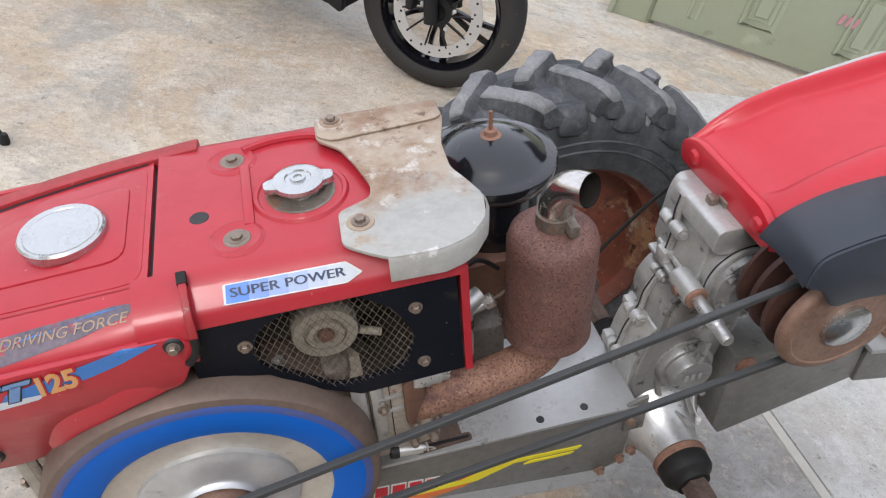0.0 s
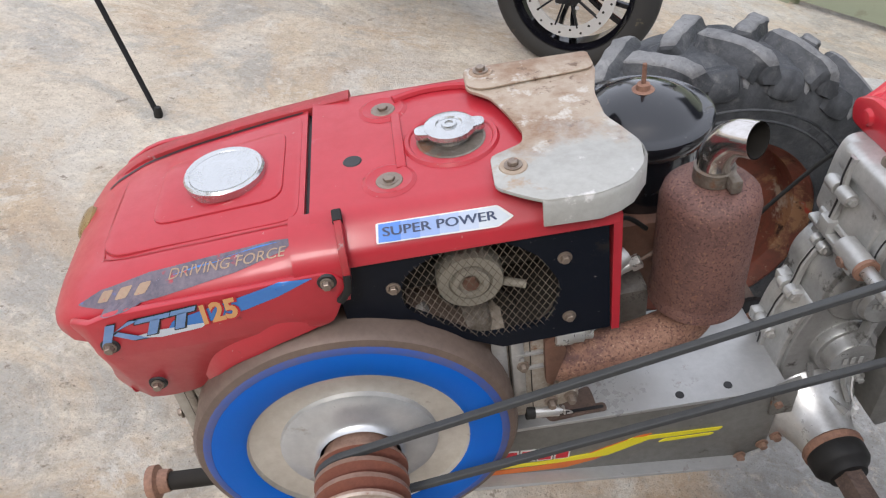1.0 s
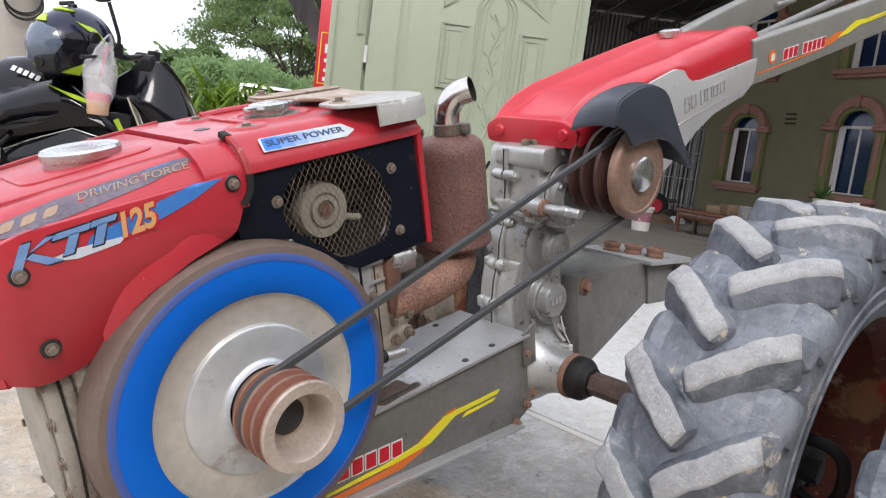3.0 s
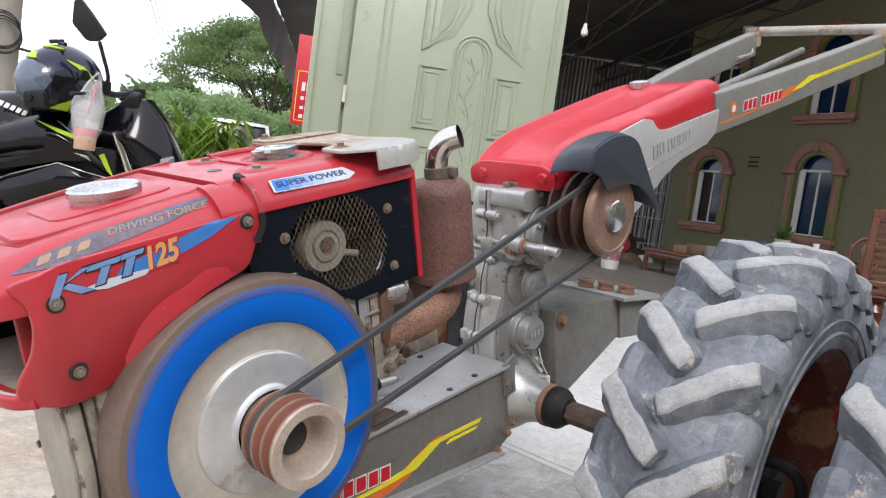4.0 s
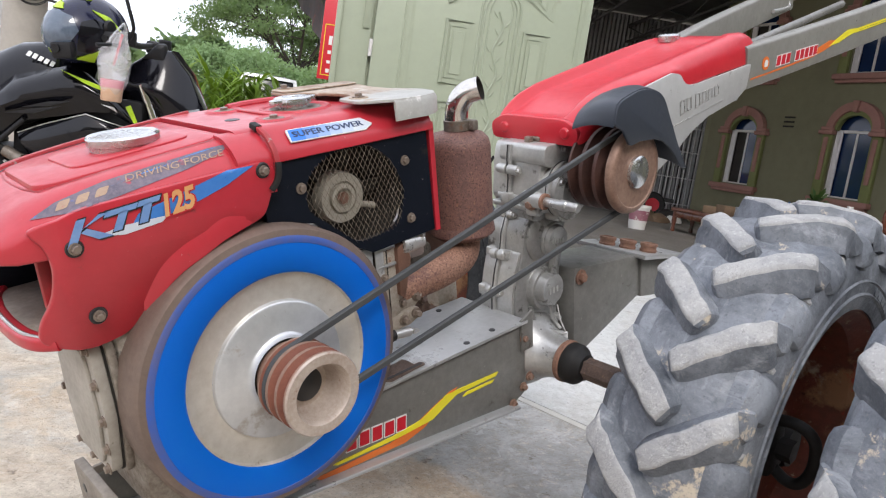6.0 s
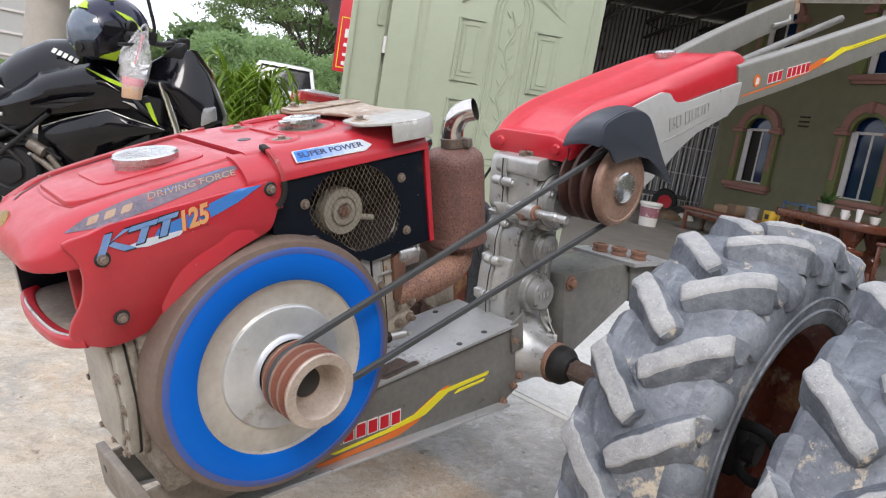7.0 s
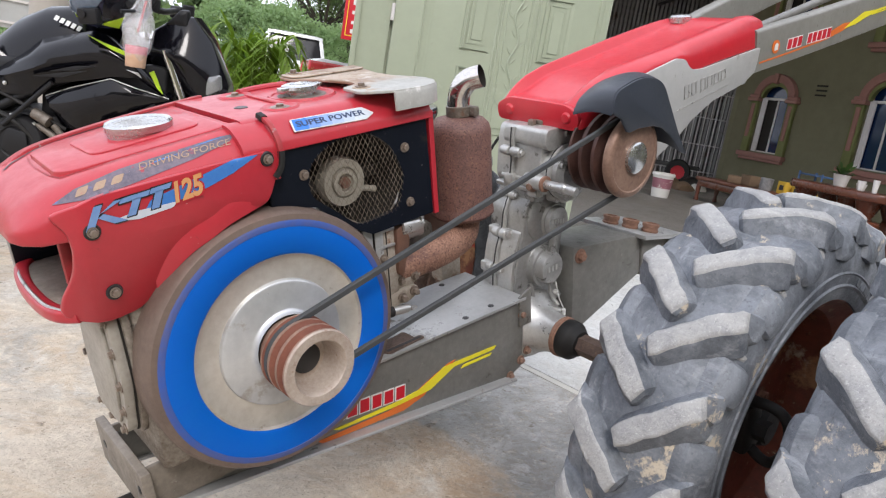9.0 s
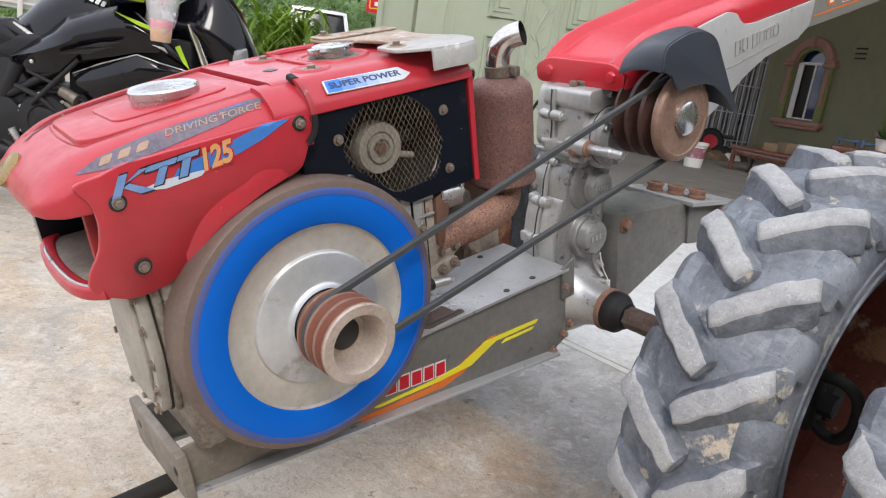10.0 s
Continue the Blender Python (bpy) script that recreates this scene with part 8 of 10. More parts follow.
# ---- helmet on the tank ----
helmet = thing("helmet", *(Vector((-0.434, 2.665, 0)) + rot(0, 0, -40.07) @ Vector((1.042, -0.185, 0.840))), "dark blue full-face helmet with yellow flashes and a small camera", "helmet", rz=-40.07)
hs = bmesh.new()
bmesh.ops.create_uvsphere(hs, u_segments=36, v_segments=22, radius=1)
for v in hs.verts:
    x, y, z = v.co
    low = max(0, -z - 0.45)
    v.co = Vector((x * 0.125 * (1 - 0.10 * max(0, z)) + (0.0 if z > -0.2 else 0.0), y * (0.135 + 0.030 * max(0, -y)) * (1 - 0.25 * low), max(z, -0.78) * 0.125))
HT = shift(0, 0, 0.105) @ rot(14, -4, -24)
part("shell", moved(hs, HT), M["helmet"], helmet, "dark blue glossy shell")
def flash(pts, k=1.035):
    """A painted flash that follows the round shell: points as (bearing, height) in degrees and parts of its radius."""
    rim, fine_ = [], []
    ring0 = rounded(pts, 0.01, 2)
    for p0, p1 in zip(ring0, ring0[1:] + ring0[:1]):
        steps_ = max(1, round(math.hypot((p1[0] - p0[0]) / 60, p1[1] - p0[1]) / 0.08))
        fine_ += [(p0[0] + (p1[0] - p0[0]) * q / steps_, p0[1] + (p1[1] - p0[1]) * q / steps_) for q in range(steps_)]
    for az_, up_ in fine_:
        c_ = math.sqrt(max(0.0, 1 - up_ * up_))
        rim.append((math.sin(radians(az_)) * c_, -math.cos(radians(az_)) * c_, up_))
    mid_ = Vector([sum(p[i] for p in rim) / len(rim) for i in range(3)]).normalized()
    rows_ = []
    for f_, kk in ((1.0, 0.98), (1.0, k), (0.85, k), (0.65, k), (0.45, k), (0.25, k), (0.04, k)):
        ring_ = []
        for p in rim:
            q = mid_.lerp(Vector(p), f_).normalized()
            ring_.append((q.x * 0.125 * (1 - 0.10 * max(0, q.z)) * kk, q.y * (0.135 + 0.030 * max(0, -q.y)) * kk, q.z * 0.125 * kk))
        rows_.append(ring_)
    return loft(rows_)


part("visor", moved(flash([(-74, 0.42), (-42, 0.60), (10, 0.62), (34, 0.46), (40, 0.10), (26, -0.20), (-15, -0.30), (-70, -0.12)], 1.045), HT), M["visor"], helmet, "smoky clear visor")
part("side_cover", moved(flash([(44, 0.32), (60, 0.38), (86, 0.12), (84, -0.34), (58, -0.55), (32, -0.40)], 1.03), HT), M["bike_black"], helmet, "black side cover")
for pts in ([(-80, 0.64), (-20, 0.70), (14, 0.66), (4, 0.80), (-30, 0.86), (-75, 0.78)], [(-66, -0.14), (-38, -0.42), (-46, -0.58), (-74, -0.34)], [(62, 0.60), (84, 0.40), (96, 0.02), (78, 0.28)], [(24, -0.62), (62, -0.42), (50, -0.74)], [(-40, 0.94), (30, 0.92), (70, 0.84), (20, 0.985)]):
    part("flash", moved(flash(pts), HT), M["lime"], helmet, "yellow flash")
part("hinge", moved(lathe([(0, 0.138), (0.02, 0.136), (0.024, 0.125)], "x", seg=20), HT @ shift(-0.005, -0.03, 0.02)), M["bike_matte"], helmet)
part("camera_mount", moved(joined(box(0.070, 0.036, 0.052, (0, -0.166, -0.062), 0.006), lathe([(0, -0.191), (0.014, -0.191), (0.015, -0.184), (0.015, -0.17)], "y", (-0.014, 0, -0.054), 16)), HT @ shift(0, 0, 0.016) @ rot(0, 0, 14)), M["bike_matte"], helmet, "small black action camera")
part("vent_tab", moved(joined(box(0.06, 0.012, 0.014, (0.02, -0.02, 0.135), 0.004), tube([(0.03, -0.02, 0.13), (0.07, -0.035, 0.125)], 0.007, 8)), HT), M["bike_matte"], helmet)

# ---- plastic bag with a cup of iced tea, hung from the lever ----
bag_at = Vector((-0.434, 2.665, 0)) + rot(0, 0, -40.07) @ Vector((1.188, -0.335, 0.72))
bag = thing("drink_bag", *bag_at, "clear plastic bag holding a pink-printed cup of milky tea", "drink")
M["plastic_bag"] = bpy.data.materials.new("thin_plastic_bag")
M["plastic_bag"].use_nodes = True
pb = M["plastic_bag"].node_tree.nodes["Principled BSDF"]
pb.inputs["Base Color"].default_value, pb.inputs["Roughness"].default_value, pb.inputs["Alpha"].default_value = (0.85, 0.85, 0.86, 1), 0.22, 0.26
part("cup", lathe([(0, 0.0), (0.030, 0.0), (0.033, 0.004), (0.035, 0.05)], "z", seg=28), M["tea"], bag, "cup of milky tea")
part("cup_band", lathe([(0.0355, 0.045), (0.037, 0.07), (0.0365, 0.072)], "z", seg=28), M["cup_pink"], bag, "pink printed band")
part("cup_wall", lathe([(0.0365, 0.07), (0.041, 0.125), (0.044, 0.128), (0.044, 0.136), (0.036, 0.155), (0.015, 0.165)], "z", seg=28), M["plastic_bag"], bag, "clear cup with a domed lid")
part("straw", tube([(0.0, 0, 0.12), (0.02, 0.0, 0.225)], 0.004, 8), M["dec_red"], bag, "red straw")
sac = []
for z, a, b, dx in ((0.02, 0.030, 0.03, 0), (0.07, 0.045, 0.044, 0), (0.13, 0.052, 0.048, 0.0), (0.165, 0.048, 0.036, 0.002), (0.20, 0.030, 0.020, 0.012), (0.235, 0.016, 0.010, 0.020)):
    sac.append([(dx + a * math.cos(t) * (1 + 0.10 * math.sin(5 * t + z * 30)), b * math.sin(t) * (1 + 0.10 * math.cos(4 * t)), z) for t in np.linspace(0, 2 * math.pi, 25)[:-1]])
part("bag", loft(sac, cap=False), M["plastic_bag"], bag, "crumpled clear plastic bag")
part("bag_handle", joined(sweep(curve([(-0.030, 0, 0.17), (-0.012, 0, 0.215), (0.022, 0, 0.262)], 4), [(-0.012, -0.001), (0.012, -0.001), (0.012, 0.001), (-0.012, 0.001)]), sweep(curve([(0.040, 0, 0.165), (0.034, 0, 0.21), (0.026, 0, 0.262)], 4), [(-0.010, -0.001), (0.010, -0.001), (0.010, 0.001), (-0.010, 0.001)])), M["plastic_bag"], bag)

# ---- thin stand leg on the yard ----
rod = thing("tripod_stand", -0.67, 1.162, 0, "thin black tripod leg standing on the concrete", "tripod")
dirr = Vector((-0.30, 0.16, 0.62)).normalized()
part("leg", tube([Vector((0, 0, 0.004)), dirr * 0.55], 0.0075, 10), M["bike_matte"], rod)
part("leg_upper", tube([dirr * 0.52, dirr * 1.10], 0.011, 10), M["bike_matte"], rod)
part("clamp", tube([dirr * 0.50, dirr * 0.56], 0.017, 10), M["bike_matte"], rod)
part("foot", lathe([(0, 0), (0.012, 0), (0.013, 0.01), (0.008, 0.03), (0, 0.03)], "z", seg=12), M["boot"], rod, "rubber foot")

# ---- furniture and stores in the shed ----
M["wood_red"] = mat("varnished_red_wood", (0.135, 0.040, 0.018), (0.075, 0.021, 0.011), 6, 0.28, coat=0.3, bump=0.05)
M["wood_plank"] = mat("reddish_plank", (0.155, 0.055, 0.028), (0.10, 0.035, 0.019), 5, 0.4)
M["white_plastic"] = mat("white_plastic", (0.70, 0.69, 0.66), (0.6, 0.59, 0.56), 10, 0.4)
M["yellow_box"] = mat("yellow_carton", (0.55, 0.36, 0.03), (0.48, 0.30, 0.03), 8, 0.7)
M["carton"] = mat("brown_carton", (0.17, 0.11, 0.066), (0.12, 0.078, 0.047), 8, 0.8)
M["blue_paint"] = mat("blue_metal_paint", (0.05, 0.11, 0.24), (0.04, 0.09, 0.20), 10, 0.45)
M["pink_print"] = mat("pink_bucket_print", (0.30, 0.085, 0.13), (0.24, 0.14, 0.15), 14, 0.5, spots=[((0.6, 0.55, 0.5), 18, 0.2, 0.5)])
M["leaf"] = mat("green_leaf", (0.055, 0.12, 0.022), (0.03, 0.075, 0.015), 5, 0.5)
M["palm_leaf"] = mat("palm_leaf", (0.24, 0.36, 0.05), (0.13, 0.22, 0.03), 7, 0.45)
M["tree_leaf"] = mat("tree_leaf", (0.078, 0.130, 0.056), (0.045, 0.080, 0.034), 0.35, 0.6, spots=[((0.16, 0.235, 0.09), 0.5, 0.08, 0.55)])
# paler shrub green: distance haze is put into the leaf colour
M["shrub_leaf"] = mat("hazy_shrub_leaf", (0.20, 0.30, 0.135), (0.135, 0.215, 0.10), 0.6, 0.65, spots=[((0.20, 0.28, 0.14), 0.8, 0.08, 0.6)])
def lets_light_through(m, share, colour):
    """Leaf blades pass part of the light that falls on them."""
    nd_, ln_ = m.node_tree.nodes, m.node_tree.links
    tr = nd_.new("ShaderNodeBsdfTranslucent")
    tr.inputs[0].default_value = (*colour, 1)
    mx = nd_.new("ShaderNodeMixShader")
    mx.inputs[0].default_value = share
    ln_.new(nd_["Principled BSDF"].outputs[0], mx.inputs[1])
    ln_.new(tr.outputs[0], mx.inputs[2])
    ln_.new(mx.outputs[0], nd_["Material Output"].inputs[0])
lets_light_through(M["tree_leaf"], 0.45, (0.30, 0.42, 0.15))
lets_light_through(M["shrub_leaf"], 0.4, (0.36, 0.50, 0.20))
lets_light_through(M["palm_leaf"], 0.45, (0.46, 0.60, 0.10))
M["bark"] = mat("dark_bark", (0.055, 0.045, 0.036), (0.035, 0.03, 0.025), 8, 0.9, bump=0.4, bscale=20)


def bench(x, y, rz, length, label):
    t_ = thing("bench", x, y, 0, label, "bench", rz=rz)
    part("seat", span(0, length, -0.22, 0.22, 0.29, 0.34, 0.012), M["wood_plank"], t_)
    part("apron", span(0.04, length - 0.04, -0.20, -0.17, 0.21, 0.29, 0.006), M["wood_red"], t_)
    for a in (0.06, length - 0.06):
        for b in (-0.18, 0.18):
            part("leg", lathe([(0, 0), (0.03, 0), (0.035, 0.03), (0.022, 0.08), (0.034, 0.16), (0.028, 0.29), (0, 0.29)], "z", (a, b, 0), 14), M["wood_red"], t_)
    return t_


bench(9.0, 4.05, -106, 1.75, "long low reddish wooden bench heaped with paint cans and cartons")
can = solo("paint_can", joined(lathe([(0, 0.34), (0.075, 0.34), (0.078, 0.345), (0.078, 0.47), (0.082, 0.48), (0.082, 0.49), (0.07, 0.495), (0, 0.495)], "z", (8.62, 3.05, 0), 24)), mat("paint_can_print", (0.08, 0.08, 0.09), (0.4, 0.4, 0.4), 9, 0.4), "dark paint can with a pale label on the bench", "paint can")
for i, (x, y, w, h) in enumerate(((8.57, 2.80, 0.14, 0.15), (8.53, 2.60, 0.16, 0.13), (8.51, 2.42, 0.14, 0.14))):
    bx = thing("carton", x, y, 0.342, "small yellow printed carton on the bench", "carton", "yellow cartons", rz=60)
    part("box", box(w, 0.10, h, (0, 0, h / 2), 0.004), M["yellow_box"], bx)
    part("print", box(w * 0.5, 0.004, h * 0.4, (-0.01, 0.051, h * 0.5)), M["dec_black"], bx)
    part("print", box(w * 0.5, 0.004, h * 0.4, (-0.01, -0.051, h * 0.5)), M["dec_black"], bx)
for x, y, w, d_, h, rz in ((8.86, 3.55, 0.30, 0.22, 0.10, 20), (8.80, 3.32, 0.22, 0.2, 0.14, -30)):
    solo("carton", box(w, d_, h, (0, 0, h / 2), 0.01), M["carton"], "crumpled brown carton on the bench", "carton", m=shift(x, y, 0.342) @ rot(0, 0, rz))
rack = thing("metal_rack", 8.75, 2.50, 0, "blue painted metal tube rack beside the bench", "rack", rz=60)
for a in (-0.2, 0.2):
    for b in (-0.12, 0.12):
        part("post", tube([(a, b, 0), (a, b, 0.66)], 0.013, 8), M["blue_paint"], rack)
for z in (0.40, 0.62):
    part("shelf", span(-0.21, 0.21, -0.13, 0.13, z, z + 0.02, 0.004), M["blue_paint"], rack)
for x, y, h, m_ in ((8.55, 2.48, 0.14, "white_plastic"), (8.52, 2.36, 0.15, "blue_paint"), (8.60, 2.33, 0.10, "white_plastic")):
    solo("bottle", lathe([(0, 0), (0.022, 0), (0.024, 0.01), (0.024, h * 0.65), (0.009, h * 0.8), (0.010, h), (0, h)], "z", (x, y, 0.342), 14), M[m_], "small plastic bottle on the bench", "bottle", "bottles on the bench")
bucket = thing("bucket", 7.95, 4.10, 0, "white plastic paint bucket with a pink printed wrap", "bucket")
part("body", lathe([(0, 0), (0.105, 0), (0.11, 0.01), (0.135, 0.30), (0.142, 0.305), (0.142, 0.325), (0, 0.325)], "z", seg=28), M["white_plastic"], bucket)
part("wrap", lathe([(0.1095, 0.03), (0.1345, 0.26)], "z", seg=28), M["pink_print"], bucket, "pink printed wrap")
part("rim", lathe([(0.144, 0.29), (0.148, 0.295), (0.148, 0.325), (0.144, 0.33)], "z", seg=28), M["white_plastic"], bucket)

table = thing("tea_table", 7.05, 1.55, 0, "heavy carved dark red wooden tea table on root legs", "table", rz=70)
part("tabletop", prism(rounded([(-0.55, -0.30), (0.50, -0.33), (0.58, 0.05), (0.48, 0.32), (-0.50, 0.30), (-0.60, 0.02)], 0.14, 6), 0.52, 0.60, 0.015, "xy"), M["wood_red"], table)
for a, b in ((-0.36, -0.15), (0.36, -0.16), (-0.34, 0.16), (0.36, 0.16), (0.0, 0.0)):
    part("leg", lathe([(0, 0), (0.11, 0), (0.12, 0.05), (0.06, 0.14), (0.10, 0.26), (0.055, 0.36), (0.10, 0.46), (0.12, 0.53), (0, 0.53)], "z", (a, b, 0), 12), M["wood_red"], table)
for i, (x, y) in enumerate(((6.75, 2.05), (6.55, 1.25), (6.95, 0.75))):
    st = thing("stool", x, y, 0, "round carved dark red wooden stool by the table", "stool", "stools round the table")
    part("seat", lathe([(0, 0.30), (0.15, 0.30), (0.165, 0.315), (0.165, 0.34), (0.15, 0.355), (0, 0.355)], "z", seg=24), M["wood_red"], st)
    part("base", lathe([(0, 0), (0.13, 0), (0.14, 0.03), (0.085, 0.10), (0.12, 0.18), (0.08, 0.26), (0.13, 0.30), (0, 0.30)], "z", seg=14), M["wood_red"], st)
plant = thing("potted_plant", 7.22, 1.72, 0.60, "small bushy green plant in a white pot on the table", "plant")
part("pot", lathe([(0, 0), (0.055, 0), (0.06, 0.01), (0.08, 0.11), (0.085, 0.115), (0.07, 0.11), (0, 0.10)], "z", seg=20), M["white_plastic"], plant, "white pot")
rnd = random.Random(4)
for i in range(34):
    a, el_, ln = rnd.uniform(0, 6.28), rnd.uniform(0.1, 1.25), rnd.uniform(0.10, 0.20)
    base = Vector((0, 0, 0.10))
    tip = base + Vector((math.cos(a) * math.cos(el_), math.sin(a) * math.cos(el_), math.sin(el_))) * ln
    lf = sweep([base, base.lerp(tip, 0.5), base.lerp(tip, 0.75) + Vector((0, 0, 0.005)), tip - Vector((0, 0, 0.01))], [(-0.024, 0), (0, -0.004), (0.024, 0), (0, 0.002)], scales=[0.12, 0.7, 1.0, 0.1])
    part("leaf", lf, M["leaf"], plant)
for x, y, h, r_ in ((6.98, 1.45, 0.09, 0.04), (6.90, 1.30, 0.12, 0.03), (7.05, 1.20, 0.07, 0.05), (7.15, 1.50, 0.06, 0.05)):
    solo("cup", lathe([(0, 0), (r_ * 0.7, 0), (r_, h), (r_ * 0.9, h), (r_ * 0.6, 0.01), (0, 0.01)], "z", (x, y, 0.601), 16), M["white_plastic"], "pale plastic cup on the tea table", "cup", "cups on the table")
# slatted reclining chair and an oval-backed chair
ch = thing("slatted_chair", 5.72, 0.33, 0, "varnished brown wooden armchair with a slatted back", "chair", rz=198)
for b in (-0.26, 0.26):
    part("leg", span(-0.24, -0.19, b - 0.025, b + 0.025, 0, 0.58, 0.008), M["wood_plank"], ch)
    part("leg", span(0.20, 0.25, b - 0.025, b + 0.025, 0, 0.42, 0.008), M["wood_plank"], ch)
    part("arm", span(-0.26, 0.28, b - 0.035, b + 0.035, 0.56, 0.60, 0.01), M["wood_plank"], ch)
    part("back_post", moved(box(0.04, 0.05, 0.66, (0, 0, 0.33), 0.008), shift(0.22, b, 0.36) @ rot(0, 20, 0)), M["wood_plank"], ch)
for k in range(10):
    part("slat", moved(box(0.016, 0.50, 0.034, (0, 0, 0), 0.005), shift(0.235 + 0.0205 * k, 0, 0.44 + 0.054 * k) @ rot(0, 20, 0)), M["wood_plank"], ch)
for k in range(7):
    part("seat_slat", box(0.05, 0.50, 0.018, (-0.19 + k * 0.064, 0, 0.40), 0.005), M["wood_plank"], ch)
part("crest", moved(box(0.03, 0.58, 0.09, (0, 0, 0), 0.02), shift(0.445, 0, 0.99) @ rot(0, 20, 0)), M["wood_red"], ch)
oc = thing("oval_chair", 7.12, 0.95, 0, "dark wooden chair with an open oval back", "chair", rz=200)
ov = [(0.20, 0.12 * math.cos(a), 0.66 + 0.17 * math.sin(a)) for a in np.linspace(0, 2 * math.pi, 29)[:-1]]
part("back", tube(ov, 0.020, 8, closed=True), M["wood_red"], oc)
part("splat", prism(rounded([(-0.03, 0.50), (0.03, 0.50), (0.02, 0.64), (0.045, 0.72), (0.0, 0.82), (-0.045, 0.72), (-0.02, 0.64)], 0.01, 3), 0.19, 0.21, 0.004, "yz"), M["wood_red"], oc)
part("seat", span(-0.22, 0.22, -0.22, 0.22, 0.42, 0.46, 0.015), M["wood_red"], oc)
for a in (-0.18, 0.18):
    for b in (-0.18, 0.18):
        part("leg", span(a - 0.02, a + 0.02, b - 0.02, b + 0.02, 0, 0.42, 0.006), M["wood_red"], oc)
# white barred gate, a small cart wheel and scrap at the back
gate = thing("barred_gate", 11.55, 6.55, 0, "white barred metal gate leaning at the back", "gate", rz=-38)
for k in range(13):
    part("bar", tube([(k * 0.105, 0, 0.05), (k * 0.105 + 0.02, 0.05, 1.75)], 0.011, 6), M["win_frame"], gate)
for z in (0.25, 0.75, 1.25, 1.7):
    part("rail", tube([(0, 0.01, z), (1.28, 0.01, z)], 0.013, 6), M["win_frame"], gate)
cart = thing("hand_cart", 11.25, 5.80, 0, "dark hand cart with red wheels by the gate", "cart", rz=-60)
for b in (-0.22, 0.22):
    w_ = part("wheel", lathe([(0.12, -0.05), (0.20, -0.05), (0.22, -0.03), (0.22, 0.03), (0.20, 0.05), (0.12, 0.05)], "y", (0, b, 0.22), 28, closed=True), M["boot"], cart)
    part("rim", lathe([(0, -0.03), (0.12, -0.04), (0.125, 0.0), (0.12, 0.04), (0, 0.03)], "y", (0, b, 0.22), 24), M["dec_red"], w_, "red rim")
part("tray", span(-0.45, 0.35, -0.18, 0.18, 0.30, 0.36, 0.01), M["steel_dark"], cart)
for i, (x, y, s_, m_) in enumerate(((10.3, 5.35, 0.22, "carton"), (10.6, 5.0, 0.16, "white_plastic"), (10.0, 4.95, 0.20, "carton"), (10.9, 5.3, 0.25, "steel_dark"))):
    bm = bmesh.new()
    bmesh.ops.create_icosphere(bm, subdivisions=2, radius=s_)
    for v in bm.verts:
        k_ = 1 + 0.35 * noise.noise(v.co * 9 + Vector((i * 5, 0, 0)))
        v.co = Vector((v.co.x * k_, v.co.y * k_ * 0.8, max(-0.2 * s_, v.co.z * 0.6 * k_)))
    solo("sack", moved(bm, shift(x, y, 0.2 * s_)), M[m_], "crumpled sack of scrap on the floor", "sack", "sacks of scrap")
bulb = thing("light_bulb", 4.92, 2.95, 2.28, "small white bulb hanging from a thin cord", "lamp")
part("bulb", lathe([(0, 0), (0.03, 0.02), (0.033, 0.05), (0.018, 0.09), (0.016, 0.12), (0, 0.12)], "z", seg=16), M["white_plastic"], bulb)
part("cord", tube([(0, 0, 0.12), (0, 0, 2.46)], 0.004, 6), M["boot"], bulb)

# ---- outdoors beyond the yard ----
def leaf_cloud(centres, per, size, spread, seed, flat=0.55):
    """Loose leaf blades round many centres, all in one mesh."""
    rg = np.random.default_rng(seed)
    n = len(centres) * per
    c = np.repeat(np.array([tuple(p) for p in centres]), per, axis=0)
    off = rg.normal(0, 1, (n, 3)) * np.array([spread, spread, spread * flat])
    p = c + off
    a = rg.normal(0, 1, (n, 3))
    a /= np.linalg.norm(a, axis=1, keepdims=True)
    b = np.cross(a, rg.normal(0, 1, (n, 3)))
    b /= np.linalg.norm(b, axis=1, keepdims=True)
    s = size * rg.uniform(0.6, 1.4, (n, 1))
    quad = np.stack([p - a * s, p + b * s * 0.45, p + a * s, p - b * s * 0.45], axis=1).reshape(-1, 3)
    me = bpy.data.meshes.new("crown")
    me.from_pydata(quad.tolist(), [], [(4 * i, 4 * i + 1, 4 * i + 2, 4 * i + 3) for i in range(n)])
    return me


